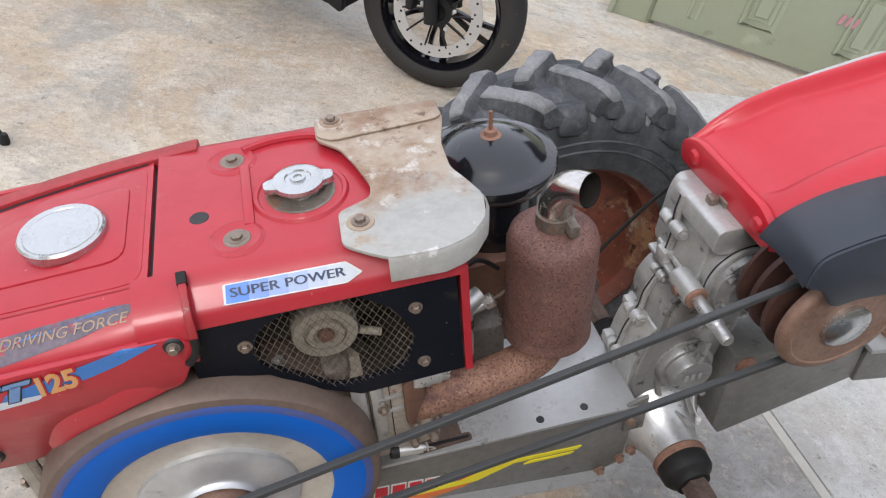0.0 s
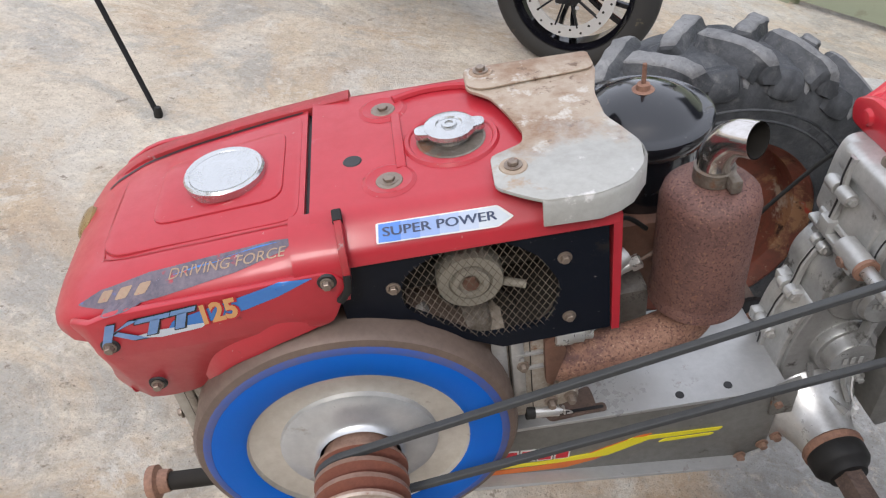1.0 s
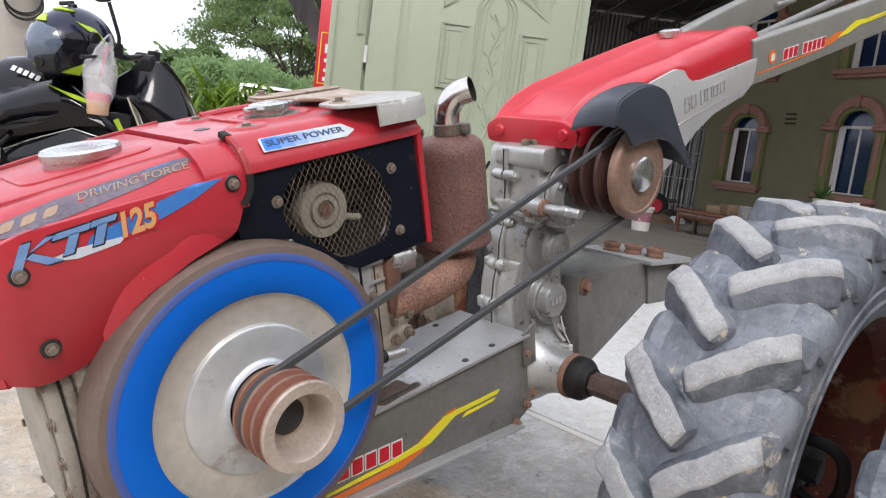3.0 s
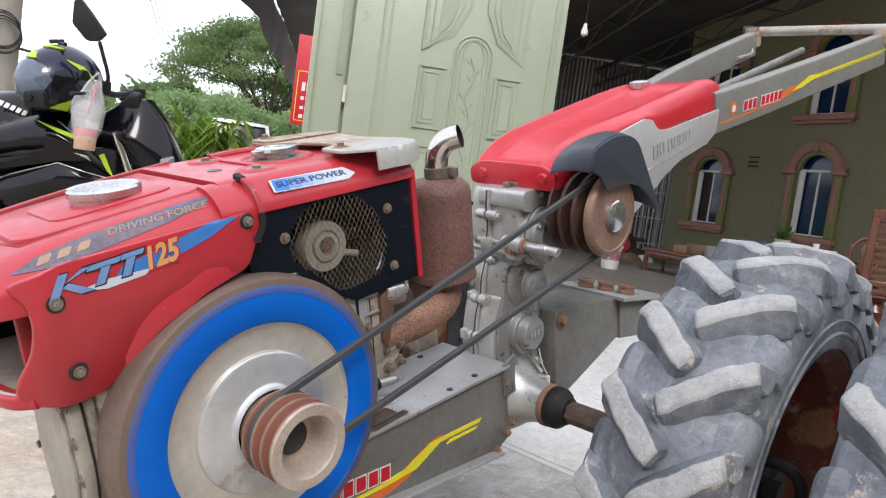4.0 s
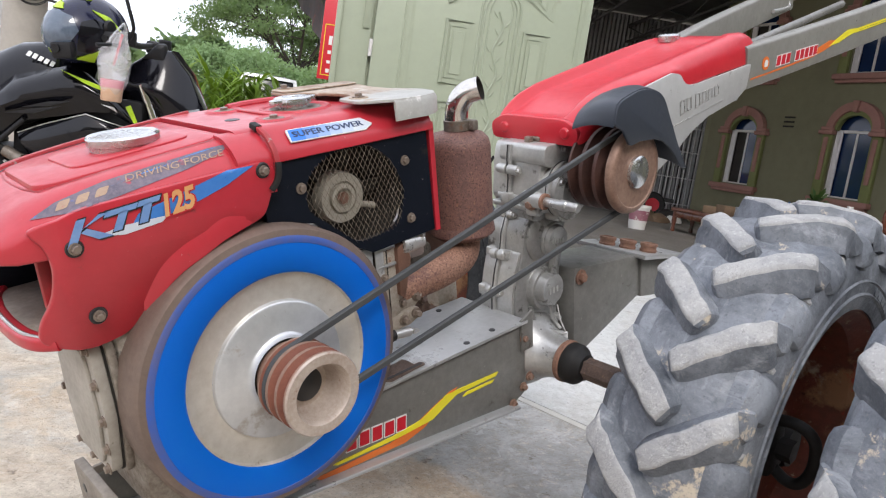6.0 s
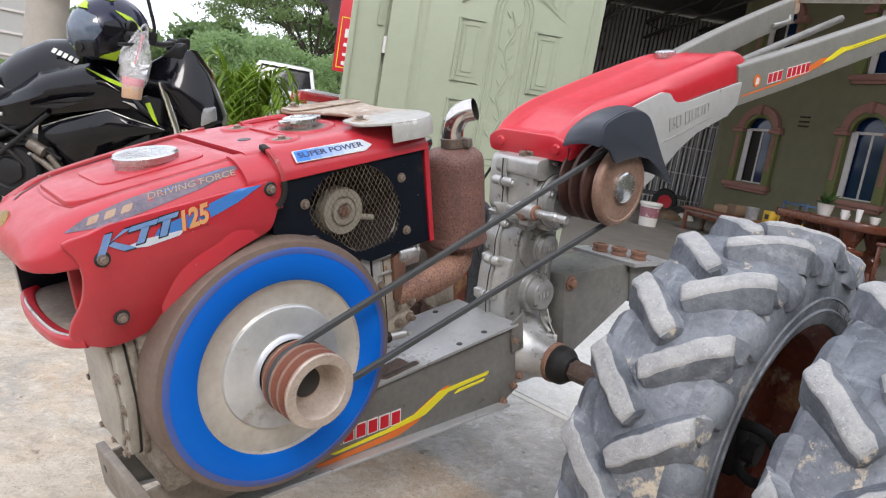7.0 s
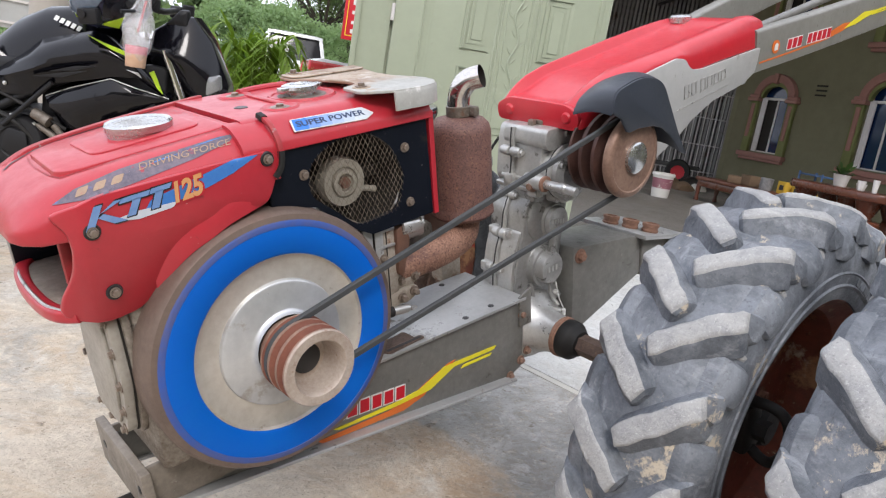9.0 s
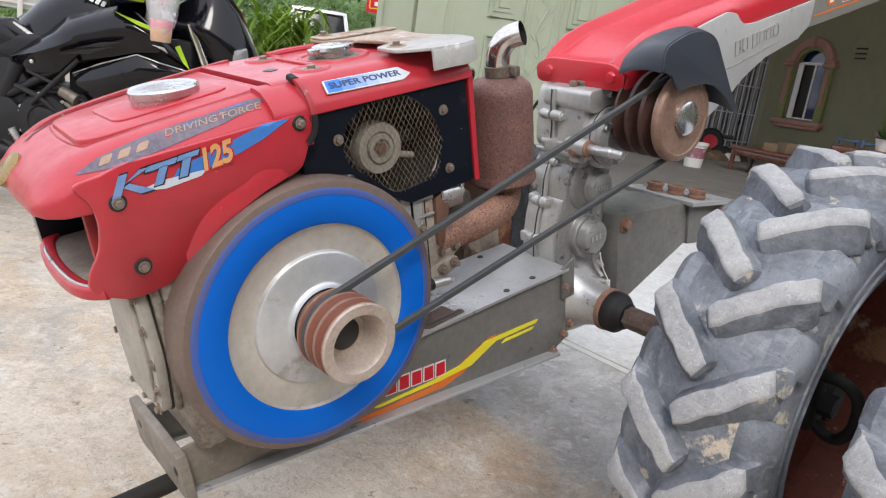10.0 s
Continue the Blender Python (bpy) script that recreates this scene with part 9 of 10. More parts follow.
def tree(name, x, y, height, crown_r, seed, label, per=60, leaf=0.16, flat=0.5, levels=4, puff=0.10, leafy="tree_leaf"):
    rg = random.Random(seed)
    t_ = thing(name, x, y, 0, label, "tree")
    limbs, ends = [], []
    def grow(p, d, length, r, depth):
        q = p + d * length
        mid = p.lerp(q, 0.5) + Vector((rg.uniform(-1, 1), rg.uniform(-1, 1), rg.uniform(-0.3, 0.5))) * length * 0.10
        limbs.append(tube([p, mid, q], r, 7, scales=[1.0, 0.82, 0.66]))
        if depth == 0 or r < 0.012:
            ends.append(q)
            ends.append(mid)
            return
        if depth < 3:
            ends.append(q)
        for _ in range(rg.choice((2, 3, 3))):
            nd = (d + Vector((rg.uniform(-1, 1), rg.uniform(-1, 1), rg.uniform(-0.25, 0.45))) * 0.85).normalized()
            grow(q, nd, length * rg.uniform(0.62, 0.82), r * 0.62, depth - 1)
    grow(Vector((0, 0, 0)), Vector((rg.uniform(-0.1, 0.1), rg.uniform(-0.1, 0.1), 1)).normalized(), height * 0.30, height * (0.040 if levels > 4 else 0.028), levels)
    lift = height / max(e.z for e in ends)
    radii = sorted(math.hypot(e.x, e.y) for e in ends)
    wide = crown_r * 0.86 / radii[int(0.80 * len(radii))]
    sc = Matrix.Diagonal((wide, wide, lift * 0.97, 1))
    part("trunk", moved(joined(*limbs), sc), M["bark"], t_, "dark branching trunk")
    ends2 = [sc @ e for e in ends]
    me = leaf_cloud(ends2, per, leaf, crown_r * puff, seed, flat)
    me.materials.append(M[leafy])
    cr = new("crown", me)
    cr.parent = t_
    cr["kind"] = "stuff"
    return t_


def dome_tree(name, x, y, height, crown_r, seed, label, pads, per, leaf, fork=0.40, fall=0.50, puff=0.085, flat=0.35, leafy="tree_leaf"):
    """A broad tree: limbs that fan out from a fork and carry separate pads of leaves on an open dome."""
    rg = random.Random(seed)
    t_ = thing(name, x, y, 0, label, "tree")
    hub = Vector((0, 0, height * fork))
    limbs = [tube([(0, 0, 0), (0.02 * height, 0.01 * height, height * fork * 0.55), hub], height * 0.030, 9, scales=[1.25, 0.95, 0.85])]
    arms = []
    for k in range(9):
        a_ = 2 * math.pi * (k + rg.uniform(-0.3, 0.3)) / 9
        out = crown_r * rg.uniform(0.42, 0.58)
        tip = Vector((out * math.cos(a_), out * math.sin(a_), height * rg.uniform(0.70, 0.82)))
        mid = hub.lerp(tip, 0.5) + Vector((0, 0, -0.05 * height))
        limbs.append(tube(curve([hub, mid, tip], 4), height * 0.0125, 7, scales=[1.0 - 0.5 * q / 8 for q in range(9)]))
        arms.append((a_, mid, tip))
    centres = []
    for k in range(pads):
        rho = math.sqrt((k + 0.5) / pads)
        a_ = 2.39996 * k + rg.uniform(-0.25, 0.25)
        out = crown_r * rho * rg.uniform(0.88, 1.08)
        c_ = Vector((out * math.cos(a_), out * math.sin(a_), height * (1 - fall * rho ** 2.3 + rg.uniform(-0.06, 0.0))))
        arm = min(arms, key=lambda m_: abs((m_[0] - a_ + math.pi) % (2 * math.pi) - math.pi))
        base_ = arm[1].lerp(arm[2], rg.uniform(0.2, 1.0))
        bend = base_.lerp(c_, 0.55) + Vector((rg.uniform(-1, 1), rg.uniform(-1, 1), rg.uniform(-1.0, 0.2))) * 0.03 * height
        limbs.append(tube([base_, bend, c_], height * 0.0050, 5, scales=[1.0, 0.75, 0.4]))
        for _ in range(3):
            centres.append(c_ + Vector((rg.uniform(-1, 1), rg.uniform(-1, 1), rg.uniform(-0.2, 0.35))) * crown_r * puff * 1.3)
    part("trunk", joined(*limbs), M["bark"], t_, "dark branching trunk")
    me = leaf_cloud(centres, per, leaf, crown_r * puff, seed, flat)
    me.materials.append(M[leafy])
    cr = new("crown", me)
    cr.parent = t_
    cr["kind"] = "stuff"
    return t_


dome_tree("tree", 21.3, 33.7, 8.1, 5.3, 3, "large spreading green rain tree with dark limbs", 92, 150, 0.090, fall=0.36, puff=0.080)
dome_tree("tree", 25.0, 35.6, 6.4, 4.6, 5, "spreading green tree behind the yard", 60, 100, 0.095, fall=0.6, puff=0.10)
for i, (x, y, h, r_) in enumerate(((10.3, 21.8, 2.55, 1.5), (12.6, 22.6, 2.85, 2.0), (15.6, 22.0, 2.8, 2.2), (19.0, 21.0, 2.8, 2.0), (5.5, 24.0, 1.8, 1.5), (2.4, 21.0, 1.9, 1.6), (-0.4, 20.0, 1.8, 1.6), (-3.2, 19.0, 2.0, 1.8))):
    dome_tree("shrub_tree", x, y, h, r_, 20 + i, "low leafy green tree beyond the yard", 46, 90, 0.062, fork=0.25, fall=0.72, puff=0.12, flat=0.55, leafy="shrub_leaf")


def palm(x, y, seed, h, n):
    rg = random.Random(seed)
    t_ = thing("palm_plant", x, y, 0, "bushy green areca palm with arching fronds", "plant")
    part("pot", lathe([(0, 0), (0.16, 0), (0.17, 0.01), (0.21, 0.26), (0.22, 0.28), (0.19, 0.27), (0, 0.25)], "z", seg=24), M["carton"], t_, "brown pot")
    for k in range(n):
        a = rg.uniform(0, 6.283)
        reach = rg.uniform(0.15, 0.52)
        top = h * rg.uniform(0.55, 1.0)
        droop = rg.uniform(0.05, 0.30)
        d = Vector((math.cos(a), math.sin(a), 0))
        base = Vector((rg.uniform(-0.08, 0.08), rg.uniform(-0.08, 0.08), 0.25))
        pts = curve([base, base + d * reach * 0.25 + Vector((0, 0, (top - 0.25) * 0.6)), base + d * reach * 0.65 + Vector((0, 0, top - 0.25)), base + d * reach + Vector((0, 0, top - 0.25 - droop))], 6)
        blades = [tube(pts, 0.006, 5, scales=[1 - 0.8 * i / (len(pts) - 1) for i in range(len(pts))])]
        side = d.cross(Vector((0, 0, 1)))
        for i in range(5, len(pts) - 1):
            tdir = (pts[i + 1] - pts[i]).normalized()
            for sg in (-1, 1):
                ln = 0.20 * (1 - 0.4 * abs(i - 11) / 8) * rg.uniform(0.8, 1.15)
                tip = pts[i] + (side * sg * 0.75 + tdir * 0.7 + Vector((0, 0, rg.uniform(-0.35, 0.1)))).normalized() * ln
                mid = pts[i].lerp(tip, 0.45) + Vector((0, 0, 0.012))
                blades.append(sweep([pts[i], mid, tip], [(-0.011, 0), (0, -0.0015), (0.011, 0), (0, 0.0015)], scales=[0.5, 1.0, 0.08]))
        part("frond", joined(*blades), M["palm_leaf"], t_)
    return t_


palm(2.02, 4.15, 5, 1.07, 44)

# vehicles across the yard
M["car_white"] = mat("white_car_paint", (0.72, 0.73, 0.74), (0.66, 0.67, 0.68), 1.5, 0.2, coat=0.6)
M["car_glass"] = mat("dark_car_glass", (0.012, 0.014, 0.016), (0.02, 0.022, 0.024), 2, 0.06)
M["car_red"] = mat("red_car_paint", (0.42, 0.02, 0.025), (0.36, 0.018, 0.02), 1.5, 0.25, coat=0.5)


def vehicle(x, y, rz, label, body_z, roof, length=4.6, width=1.75, lower="car_white", stripe=None):
    v_ = thing("pickup_car", x, y, 0, label, "car", rz=rz)
    L2, W2 = length / 2, width / 2
    side = rounded([(-L2, 0.42), (-L2 - 0.05, 0.75), (-L2 + 0.05, body_z), (L2 - 0.6, body_z - 0.05), (L2, body_z - 0.2), (L2 + 0.03, 0.45), (L2 - 0.1, 0.35), (-L2 + 0.1, 0.35)], 0.12, 4)
    part("body", prism(side, -W2, W2, 0.06, seg=3), M[lower], v_)
    if roof:
        cab = []
        for z, x0, x1, w in ((body_z - 0.03, -L2 + 0.06, 0.95, W2 - 0.03), (body_z + 0.30, -L2 + 0.20, 0.55, W2 - 0.12), (roof - 0.08, -L2 + 0.30, 0.25, W2 - 0.20)):
            cab.append([(a, b, z) for a, b in rounded([(x0, -w), (x1, -w), (x1, w), (x0, w)], 0.12, 4)])
        part("window", loft(cab), M["car_glass"], v_, "black window band")
        part("roof", loft([[(a, b, z) for a, b in rounded([(x0, -w), (x1, -w), (x1, w), (x0, w)], 0.15, 4)] for z, x0, x1, w in ((roof - 0.10, -L2 + 0.22, 0.30, W2 - 0.18), (roof - 0.03, -L2 + 0.24, 0.25, W2 - 0.20), (roof, -L2 + 0.40, 0.10, W2 - 0.35))]), M["car_white"], v_, "white roof")
        for x0, x1, in_ in ((-L2 + 0.08, -L2 + 0.32, 0.06), (-0.75, -0.72, 0.0), (0.93, 0.26, 0.05)):
            for b in (-1, 1):
                part("pillar", tube([(x0, b * (W2 - 0.03 - in_), body_z - 0.04), (x1, b * (W2 - 0.19 - in_ * 0.5), roof - 0.05)], 0.05, 8), M["car_white"], v_, "white window pillar")
        part("rear_wiper", tube([(-L2 + 0.09, 0.0, body_z + 0.05), (-L2 + 0.20, 0.35, body_z + 0.12)], 0.012, 6), M["boot"], v_)
    if stripe:
        part("stripe", joined(span(-L2 - 0.02, L2 - 0.3, -W2 - 0.012, -W2 + 0.01, body_z - 0.22, body_z - 0.06, 0.005), span(-L2 - 0.03, -L2 + 0.04, -W2, W2, body_z - 0.22, body_z - 0.06, 0.005)), M[stripe], v_, "red stripe")
    part("tail_lamp", joined(span(-L2 - 0.04, -L2 + 0.10, -W2 - 0.01, -W2 + 0.18, body_z - 0.28, body_z - 0.06, 0.02)), M["dec_red"], v_, "red tail lamp")
    part("tail_lamp", joined(span(-L2 - 0.04, -L2 + 0.10, W2 - 0.18, W2 + 0.01, body_z - 0.28, body_z - 0.06, 0.02)), M["dec_red"], v_)
    for a in (-L2 + 0.85, L2 - 0.85):
        for b in (-W2 + 0.05, W2 - 0.05):
            w_ = part("wheel", lathe([(0.19, -0.10), (0.31, -0.10), (0.34, -0.07), (0.34, 0.07), (0.31, 0.10), (0.19, 0.10)], "y", (a, b, 0.34), 28, closed=True), M["bike_tyre"], v_)
            part("rim", lathe([(0, -0.08), (0.19, -0.09), (0.20, 0), (0.19, 0.09), (0, 0.08)], "y", (a, b, 0.34), 20), M["alu_bright"], w_)
    return v_


vehicle(10.3, 17.9, 62, "white car with dark windows parked outside", 1.16, 1.80, width=1.72, stripe=None)
vehicle(8.8, 10.5, -25, "white and red pickup parked outside the yard", 1.13, None, length=4.2, width=1.5, stripe="car_red")

# red shop sign on a post: its writing cannot be read
sign = thing("shop_sign", 4.02, 5.52, 0, "red shop sign with a yellow border on a thin post", "sign", rz=-33)
part("board", span(-0.30, 0.30, -0.02, 0.02, 1.22, 2.15, 0.004), M["dec_red"], sign, "red board")
part("border", joined(span(-0.27, -0.262, -0.024, -0.019, 1.26, 1.78), span(-0.27, 0.27, -0.024, -0.019, 1.26, 1.268), span(-0.27, 0.27, -0.024, -0.019, 1.772, 1.78)), M["dec_yellow"], sign, "thin yellow border")
part("emblem", prism(rounded([(-0.10, 1.84), (0.02, 1.80), (0.14, 1.86), (0.12, 2.08), (0.0, 2.12), (-0.12, 2.02)], 0.03, 3), -0.025, -0.018), M["dec_yellow"], sign, "yellow emblem")
for z, w, h in ((1.62, 0.30, 0.09), (1.50, 0.22, 0.035), (1.40, 0.10, 0.03), (1.31, 0.34, 0.04)):
    for k in range(int(w / 0.05)):
        part("bar", box(0.036, 0.004, h, (-0.20 + k * 0.05, -0.022, z)), M["dec_white"], sign)
part("post", tube([(0.05, 0.03, 0), (0.05, 0.03, 1.3)], 0.025, 8), M["steel_dark"], sign)
# sheet awning of the building next door, with dark hangings
aw = bmesh.new()
A, B, R = Vector((3.05, 6.19, 3.55)), Vector((13.0, 18.7, 3.50)), Vector((2.3, -1.9, 0.55))
nrow = 40
lo, hi = [], []
for i in range(nrow + 1):
    p = A.lerp(B, i / nrow) + Vector((0, 0, 0.05 * (i % 2)))
    lo.append(aw.verts.new(p))
    hi.append(aw.verts.new(p + R))
for i in range(nrow):
    aw.faces.new((lo[i], lo[i + 1], hi[i + 1], hi[i]))
bmesh.ops.solidify(aw, geom=aw.faces[:], thickness=0.03)
solo("awning", aw, M["roof"], "dark corrugated awning of the building beside the yard", "awning", kind="structure")
M["tarp"] = mat("dark_red_tarp", (0.10, 0.035, 0.03), (0.05, 0.05, 0.055), 1.2, 0.7, spots=[((0.25, 0.05, 0.04), 2.0, 0.2, 0.7)])
hang = bmesh.new()
tl = []
for i in range(25):
    p = A.lerp(B, i / 24) + Vector((0.03 * math.sin(i * 1.3), 0.02, 0.02))
    tl.append((hang.verts.new(p), hang.verts.new(p + Vector((0.05 * math.sin(i * 1.7), 0.03, -0.74 - 0.05 * math.sin(i * 0.9))))))
for (a, b), (c, d_) in zip(tl, tl[1:]):
    hang.faces.new((a, c, d_, b))
bmesh.ops.solidify(hang, geom=hang.faces[:], thickness=0.01)
solo("hanging_tarp", hang, M["tarp"], "dark red tarpaulin hanging under the awning edge", "tarpaulin")
# a post under the awning's edge carries it
for i in (0.12, 0.55, 0.95):
    p = A.lerp(B, i) + R * 0.5
    solo("awning_post", tube([(p.x, p.y, 0), (p.x, p.y, p.z + 0.02)], 0.05, 8), M["steel_dark"], "thin dark steel post under the awning", "post", "awning posts", "structure")
# concrete pole with a coil of wire, and the back of a sheet-metal hoarding
pole = thing("utility_pole", 1.09, 5.95, 0, "grey concrete pole with a coil of black wire", "pole")
part("shaft", lathe([(0, 0), (0.17, 0), (0.13, 6.5), (0, 6.5)], "z", seg=20), mat("pole_concrete", (0.36, 0.33, 0.29), (0.28, 0.26, 0.23), 3, 0.85, bump=0.2), pole)
for k in range(5):
    part("wire_coil", tube([(0.14 * math.cos(a) - 0.02, -0.17 - 0.012 * k, 1.54 - 0.016 * k + (0.14 - 0.006 * (k % 3)) * math.sin(a)) for a in np.linspace(0, 6.283, 25)[:-1]], 0.005, 6, closed=True), M["boot"], pole)
part("spike", tube([(0.10, -0.1, 1.42), (0.36, -0.12, 1.40)], 0.012, 6), M["steel_dark"], pole)
hoard = thing("hoarding", 0.6, 10.9, 0, "grey sheet-metal hoarding seen from behind on posts", "hoarding", rz=-6)
part("sheet", span(-2.6, 1.75, 0.0, 0.02, 0.74, 2.9), mat("hoarding_sheet", (0.42, 0.43, 0.42), (0.36, 0.37, 0.36), 0.8, 0.6, metal=0.2), hoard)
for k in range(8):
    part("post", span(-2.5 + k * 0.58, -2.44 + k * 0.58, -0.07, 0.0, 0.0, 2.9, 0.004), M["win_frame"], hoard)
for z in (0.80, 1.10, 1.40, 1.9, 2.4):
    part("rail", span(-2.6, 1.75, -0.03, 0.0, z, z + 0.03), M["win_frame"], hoard)
# grass strip and low hills of green close the view
gr = np.random.default_rng(8)
n = 9000
gx, gy = gr.uniform(-14, 30, n), gr.uniform(16, 40, n)
hgt = gr.uniform(0.25, 0.8, n)
ang = gr.uniform(0, 6.28, n)
V, F = [], []
for i in range(n):
    dx, dy = 0.05 * math.cos(ang[i]), 0.05 * math.sin(ang[i])
    V += [(gx[i] - dx, gy[i] - dy, 0), (gx[i] + dx, gy[i] + dy, 0), (gx[i] + dy * 3, gy[i] - dx * 3, hgt[i])]
    F.append((3 * i, 3 * i + 1, 3 * i + 2))
me = bpy.data.meshes.new("grass")
me.from_pydata(V, [], F)
me.materials.append(M["palm_leaf"])
tagged(new("grass", me), "rough green grass along the far edge of the yard", "grass", kind="stuff")
for i in range(14):
    x = -22 + i * 5.0
    y = 47 + 4 * math.sin(i * 1.7)
    tree("far_tree", x, y, 4.2 + 1.4 * math.sin(i * 2.3), 3.6, 60 + i, "distant green tree on the horizon", per=26, leaf=0.28, flat=0.8)
# overhead wires
for i in range(3):
    solo("power_wire", tube([(1.1, 5.95, 4.9 + 0.30 * i), (12.5, 28, 4.95 + 0.42 * i), (24, 50, 5.5 + 0.55 * i)], 0.009, 5), M["boot"], "thin overhead wire against the pale sky", "wire", "overhead wires")

# ---- stickers and lettering on the tractor ----
def decal(pts, y, material, parent, label="", d=0.0007, r=0.003):
    return tp("sticker", prism(rounded(pts, r, 2), y - d, y + 0.001), material, label, parent)


M["letter_dark"] = mat("letter_dark", (0.025, 0.045, 0.11), (0.05, 0.075, 0.15), 60, 0.45)
M["streak"] = mat("worn_streak_print", (0.085, 0.075, 0.105), (0.19, 0.15, 0.18), 30, 0.55, spread=0.12, spots=[((0.03, 0.12, 0.46), 20, 0.15, 0.45), ((0.42, 0.03, 0.045), 34, 0.17, 0.4), ((0.40, 0.36, 0.35), 75, 0.0, 0.5)])
M["gold_bright"] = mat("orange_gold_print", (0.70, 0.29, 0.09), (0.60, 0.38, 0.17), 60, 0.4, spots=[((0.5, 0.06, 0.04), 80, 0.0, 0.5)])
# super power label on the slanting edge of the rear bonnet
LAB = shift(-0.483, -0.1240, 0.5160) @ rot(44, 1, 0) @ Matrix.Diagonal((0.97, 0.78, 1, 1))
M["label_pale"] = mat("label_pale", (0.50, 0.56, 0.63), (0.60, 0.63, 0.66), 30, 0.35)
sl = tp("label", moved(prism(rounded([(-0.0625, -0.0118), (0.050, -0.0128), (0.066, -0.003), (0.052, 0.0122), (-0.0610, 0.0118)], 0.002, 2), -0.0006, 0.0010, 0, "xy"), LAB), M["dec_white"], "blue and white printed sticker", rear)
LABEL_X = (-0.0605, -0.040, -0.022, -0.004, 0.014, 0.032, 0.050)
for k_, (xa, xb) in enumerate(zip(LABEL_X, LABEL_X[1:])):
    u_ = k_ / 5
    tone_ = [a + (b - a) * u_ for a, b in zip((0.03, 0.17, 0.56), (0.50, 0.55, 0.60))]
    field = [(xa, -0.0104), (xb, -0.0110), (xb + 0.002, 0.0106), (xa + 0.002, 0.0104)] if k_ < 5 else [(xa, -0.0110), (0.049, -0.0112), (0.0625, -0.003), (0.051, 0.0106), (xa + 0.002, 0.0106)]
    tp("label_field", moved(prism(field, 0.0006, 0.0014, 0, "xy"), LAB), mat("label_tone", tuple(tone_), tuple(v * 1.12 for v in tone_), 60, 0.35, spots=[((0.45, 0.5, 0.55), 90, 0.0, 0.5)]), "", sl)
for dx in (-0.0004, 0.0, 0.0004):
    tp("lettering", moved(letters("SUPER POWER", 0.0150, 0.0002, 0.0), LAB @ shift(-0.003 + dx, 0.0004, 0.0017 + abs(dx) * 0.2) @ Matrix.Diagonal((1.08, 1.0, 1, 1))), M["letter_dark"], "", sl)

# side stickers follow the curved bodywork
def draped(name, flat, material, parent, label="", y0=-0.143, lift=0.0009, cuts=1):
    """Lays a flat shape in the xz plane on to the bonnet and skirt along one slanting direction."""
    bm = flat
    bmesh.ops.triangulate(bm, faces=bm.faces[:])
    for _ in range(cuts):
        long_edges = [e for e in bm.edges if e.calc_length() > 0.007]
        if long_edges:
            bmesh.ops.subdivide_edges(bm, edges=long_edges, cuts=1)
            bmesh.ops.triangulate(bm, faces=bm.faces[:])
    d = Vector((0.339, 0.901, -0.269)).normalized()
    for v in bm.verts:
        start = Vector((v.co.x, y0, v.co.z)) - d * 0.08
        best = None
        for tree_ in body_trees:
            hit = tree_.ray_cast(start, d)
            if hit[0] is not None and (best is None or hit[3] < best[3]):
                best = hit
        v.co = (best[0] - d * lift) if best else Vector((v.co.x, y0, v.co.z))
    return tp(name, bm, material, label, parent)


def flat_shape(pts, r=0.002):
    bm = bmesh.new()
    bm.faces.new([bm.verts.new((x, 0, z)) for x, z in rounded(pts, r, 2)])
    return bm


def flat_text(text, size, x, z, angle, slant=0.15, bold=0.0):
    bm = letters(text, size, 0.0, slant, bold)
    return moved(bm, shift(x, 0, z) @ rot(0, angle, 0) @ rot(90, 0, 0))


from mathutils.bvhtree import BVHTree
body_trees = [BVHTree.FromPolygons([v.co.copy() for v in o.data.vertices], [tuple(p.vertices) for p in o.data.polygons]) for o in (hood, near_skirt)]
draped("sticker", flat_shape([(-0.735, 0.474), (-0.718, 0.478), (-0.666, 0.490), (-0.634, 0.498), (-0.602, 0.497), (-0.637, 0.482), (-0.668, 0.473), (-0.713, 0.464), (-0.745, 0.461)]), M["dec_blue"], near_skirt, "torn blue blade-shaped sticker", cuts=4)
draped("sticker", flat_shape([(-0.780, 0.4615), (-0.752, 0.4660), (-0.705, 0.4655), (-0.713, 0.4600), (-0.751, 0.4565)], 0.001), M["label_pale"], near_skirt, "", lift=0.0011, cuts=4)
# slanting shapes where the model letters stand
def letter_shape(strokes):
    for k, (mt, g_) in enumerate(((M["dec_black"], 0.0014), (M["letter_blue"], 0.0))):
        for st in strokes:
            cx_, cz_ = sum(p[0] for p in st) / len(st), sum(p[1] for p in st) / len(st)
            pts = [(x + g_ * (1 if x > cx_ else -1), z + g_ * (1 if z > cz_ else -1)) for x, z in st]
            draped("sticker", flat_shape(pts, 0.0006), mt, near_skirt, "", lift=0.0013 + 0.0004 * k, cuts=3)


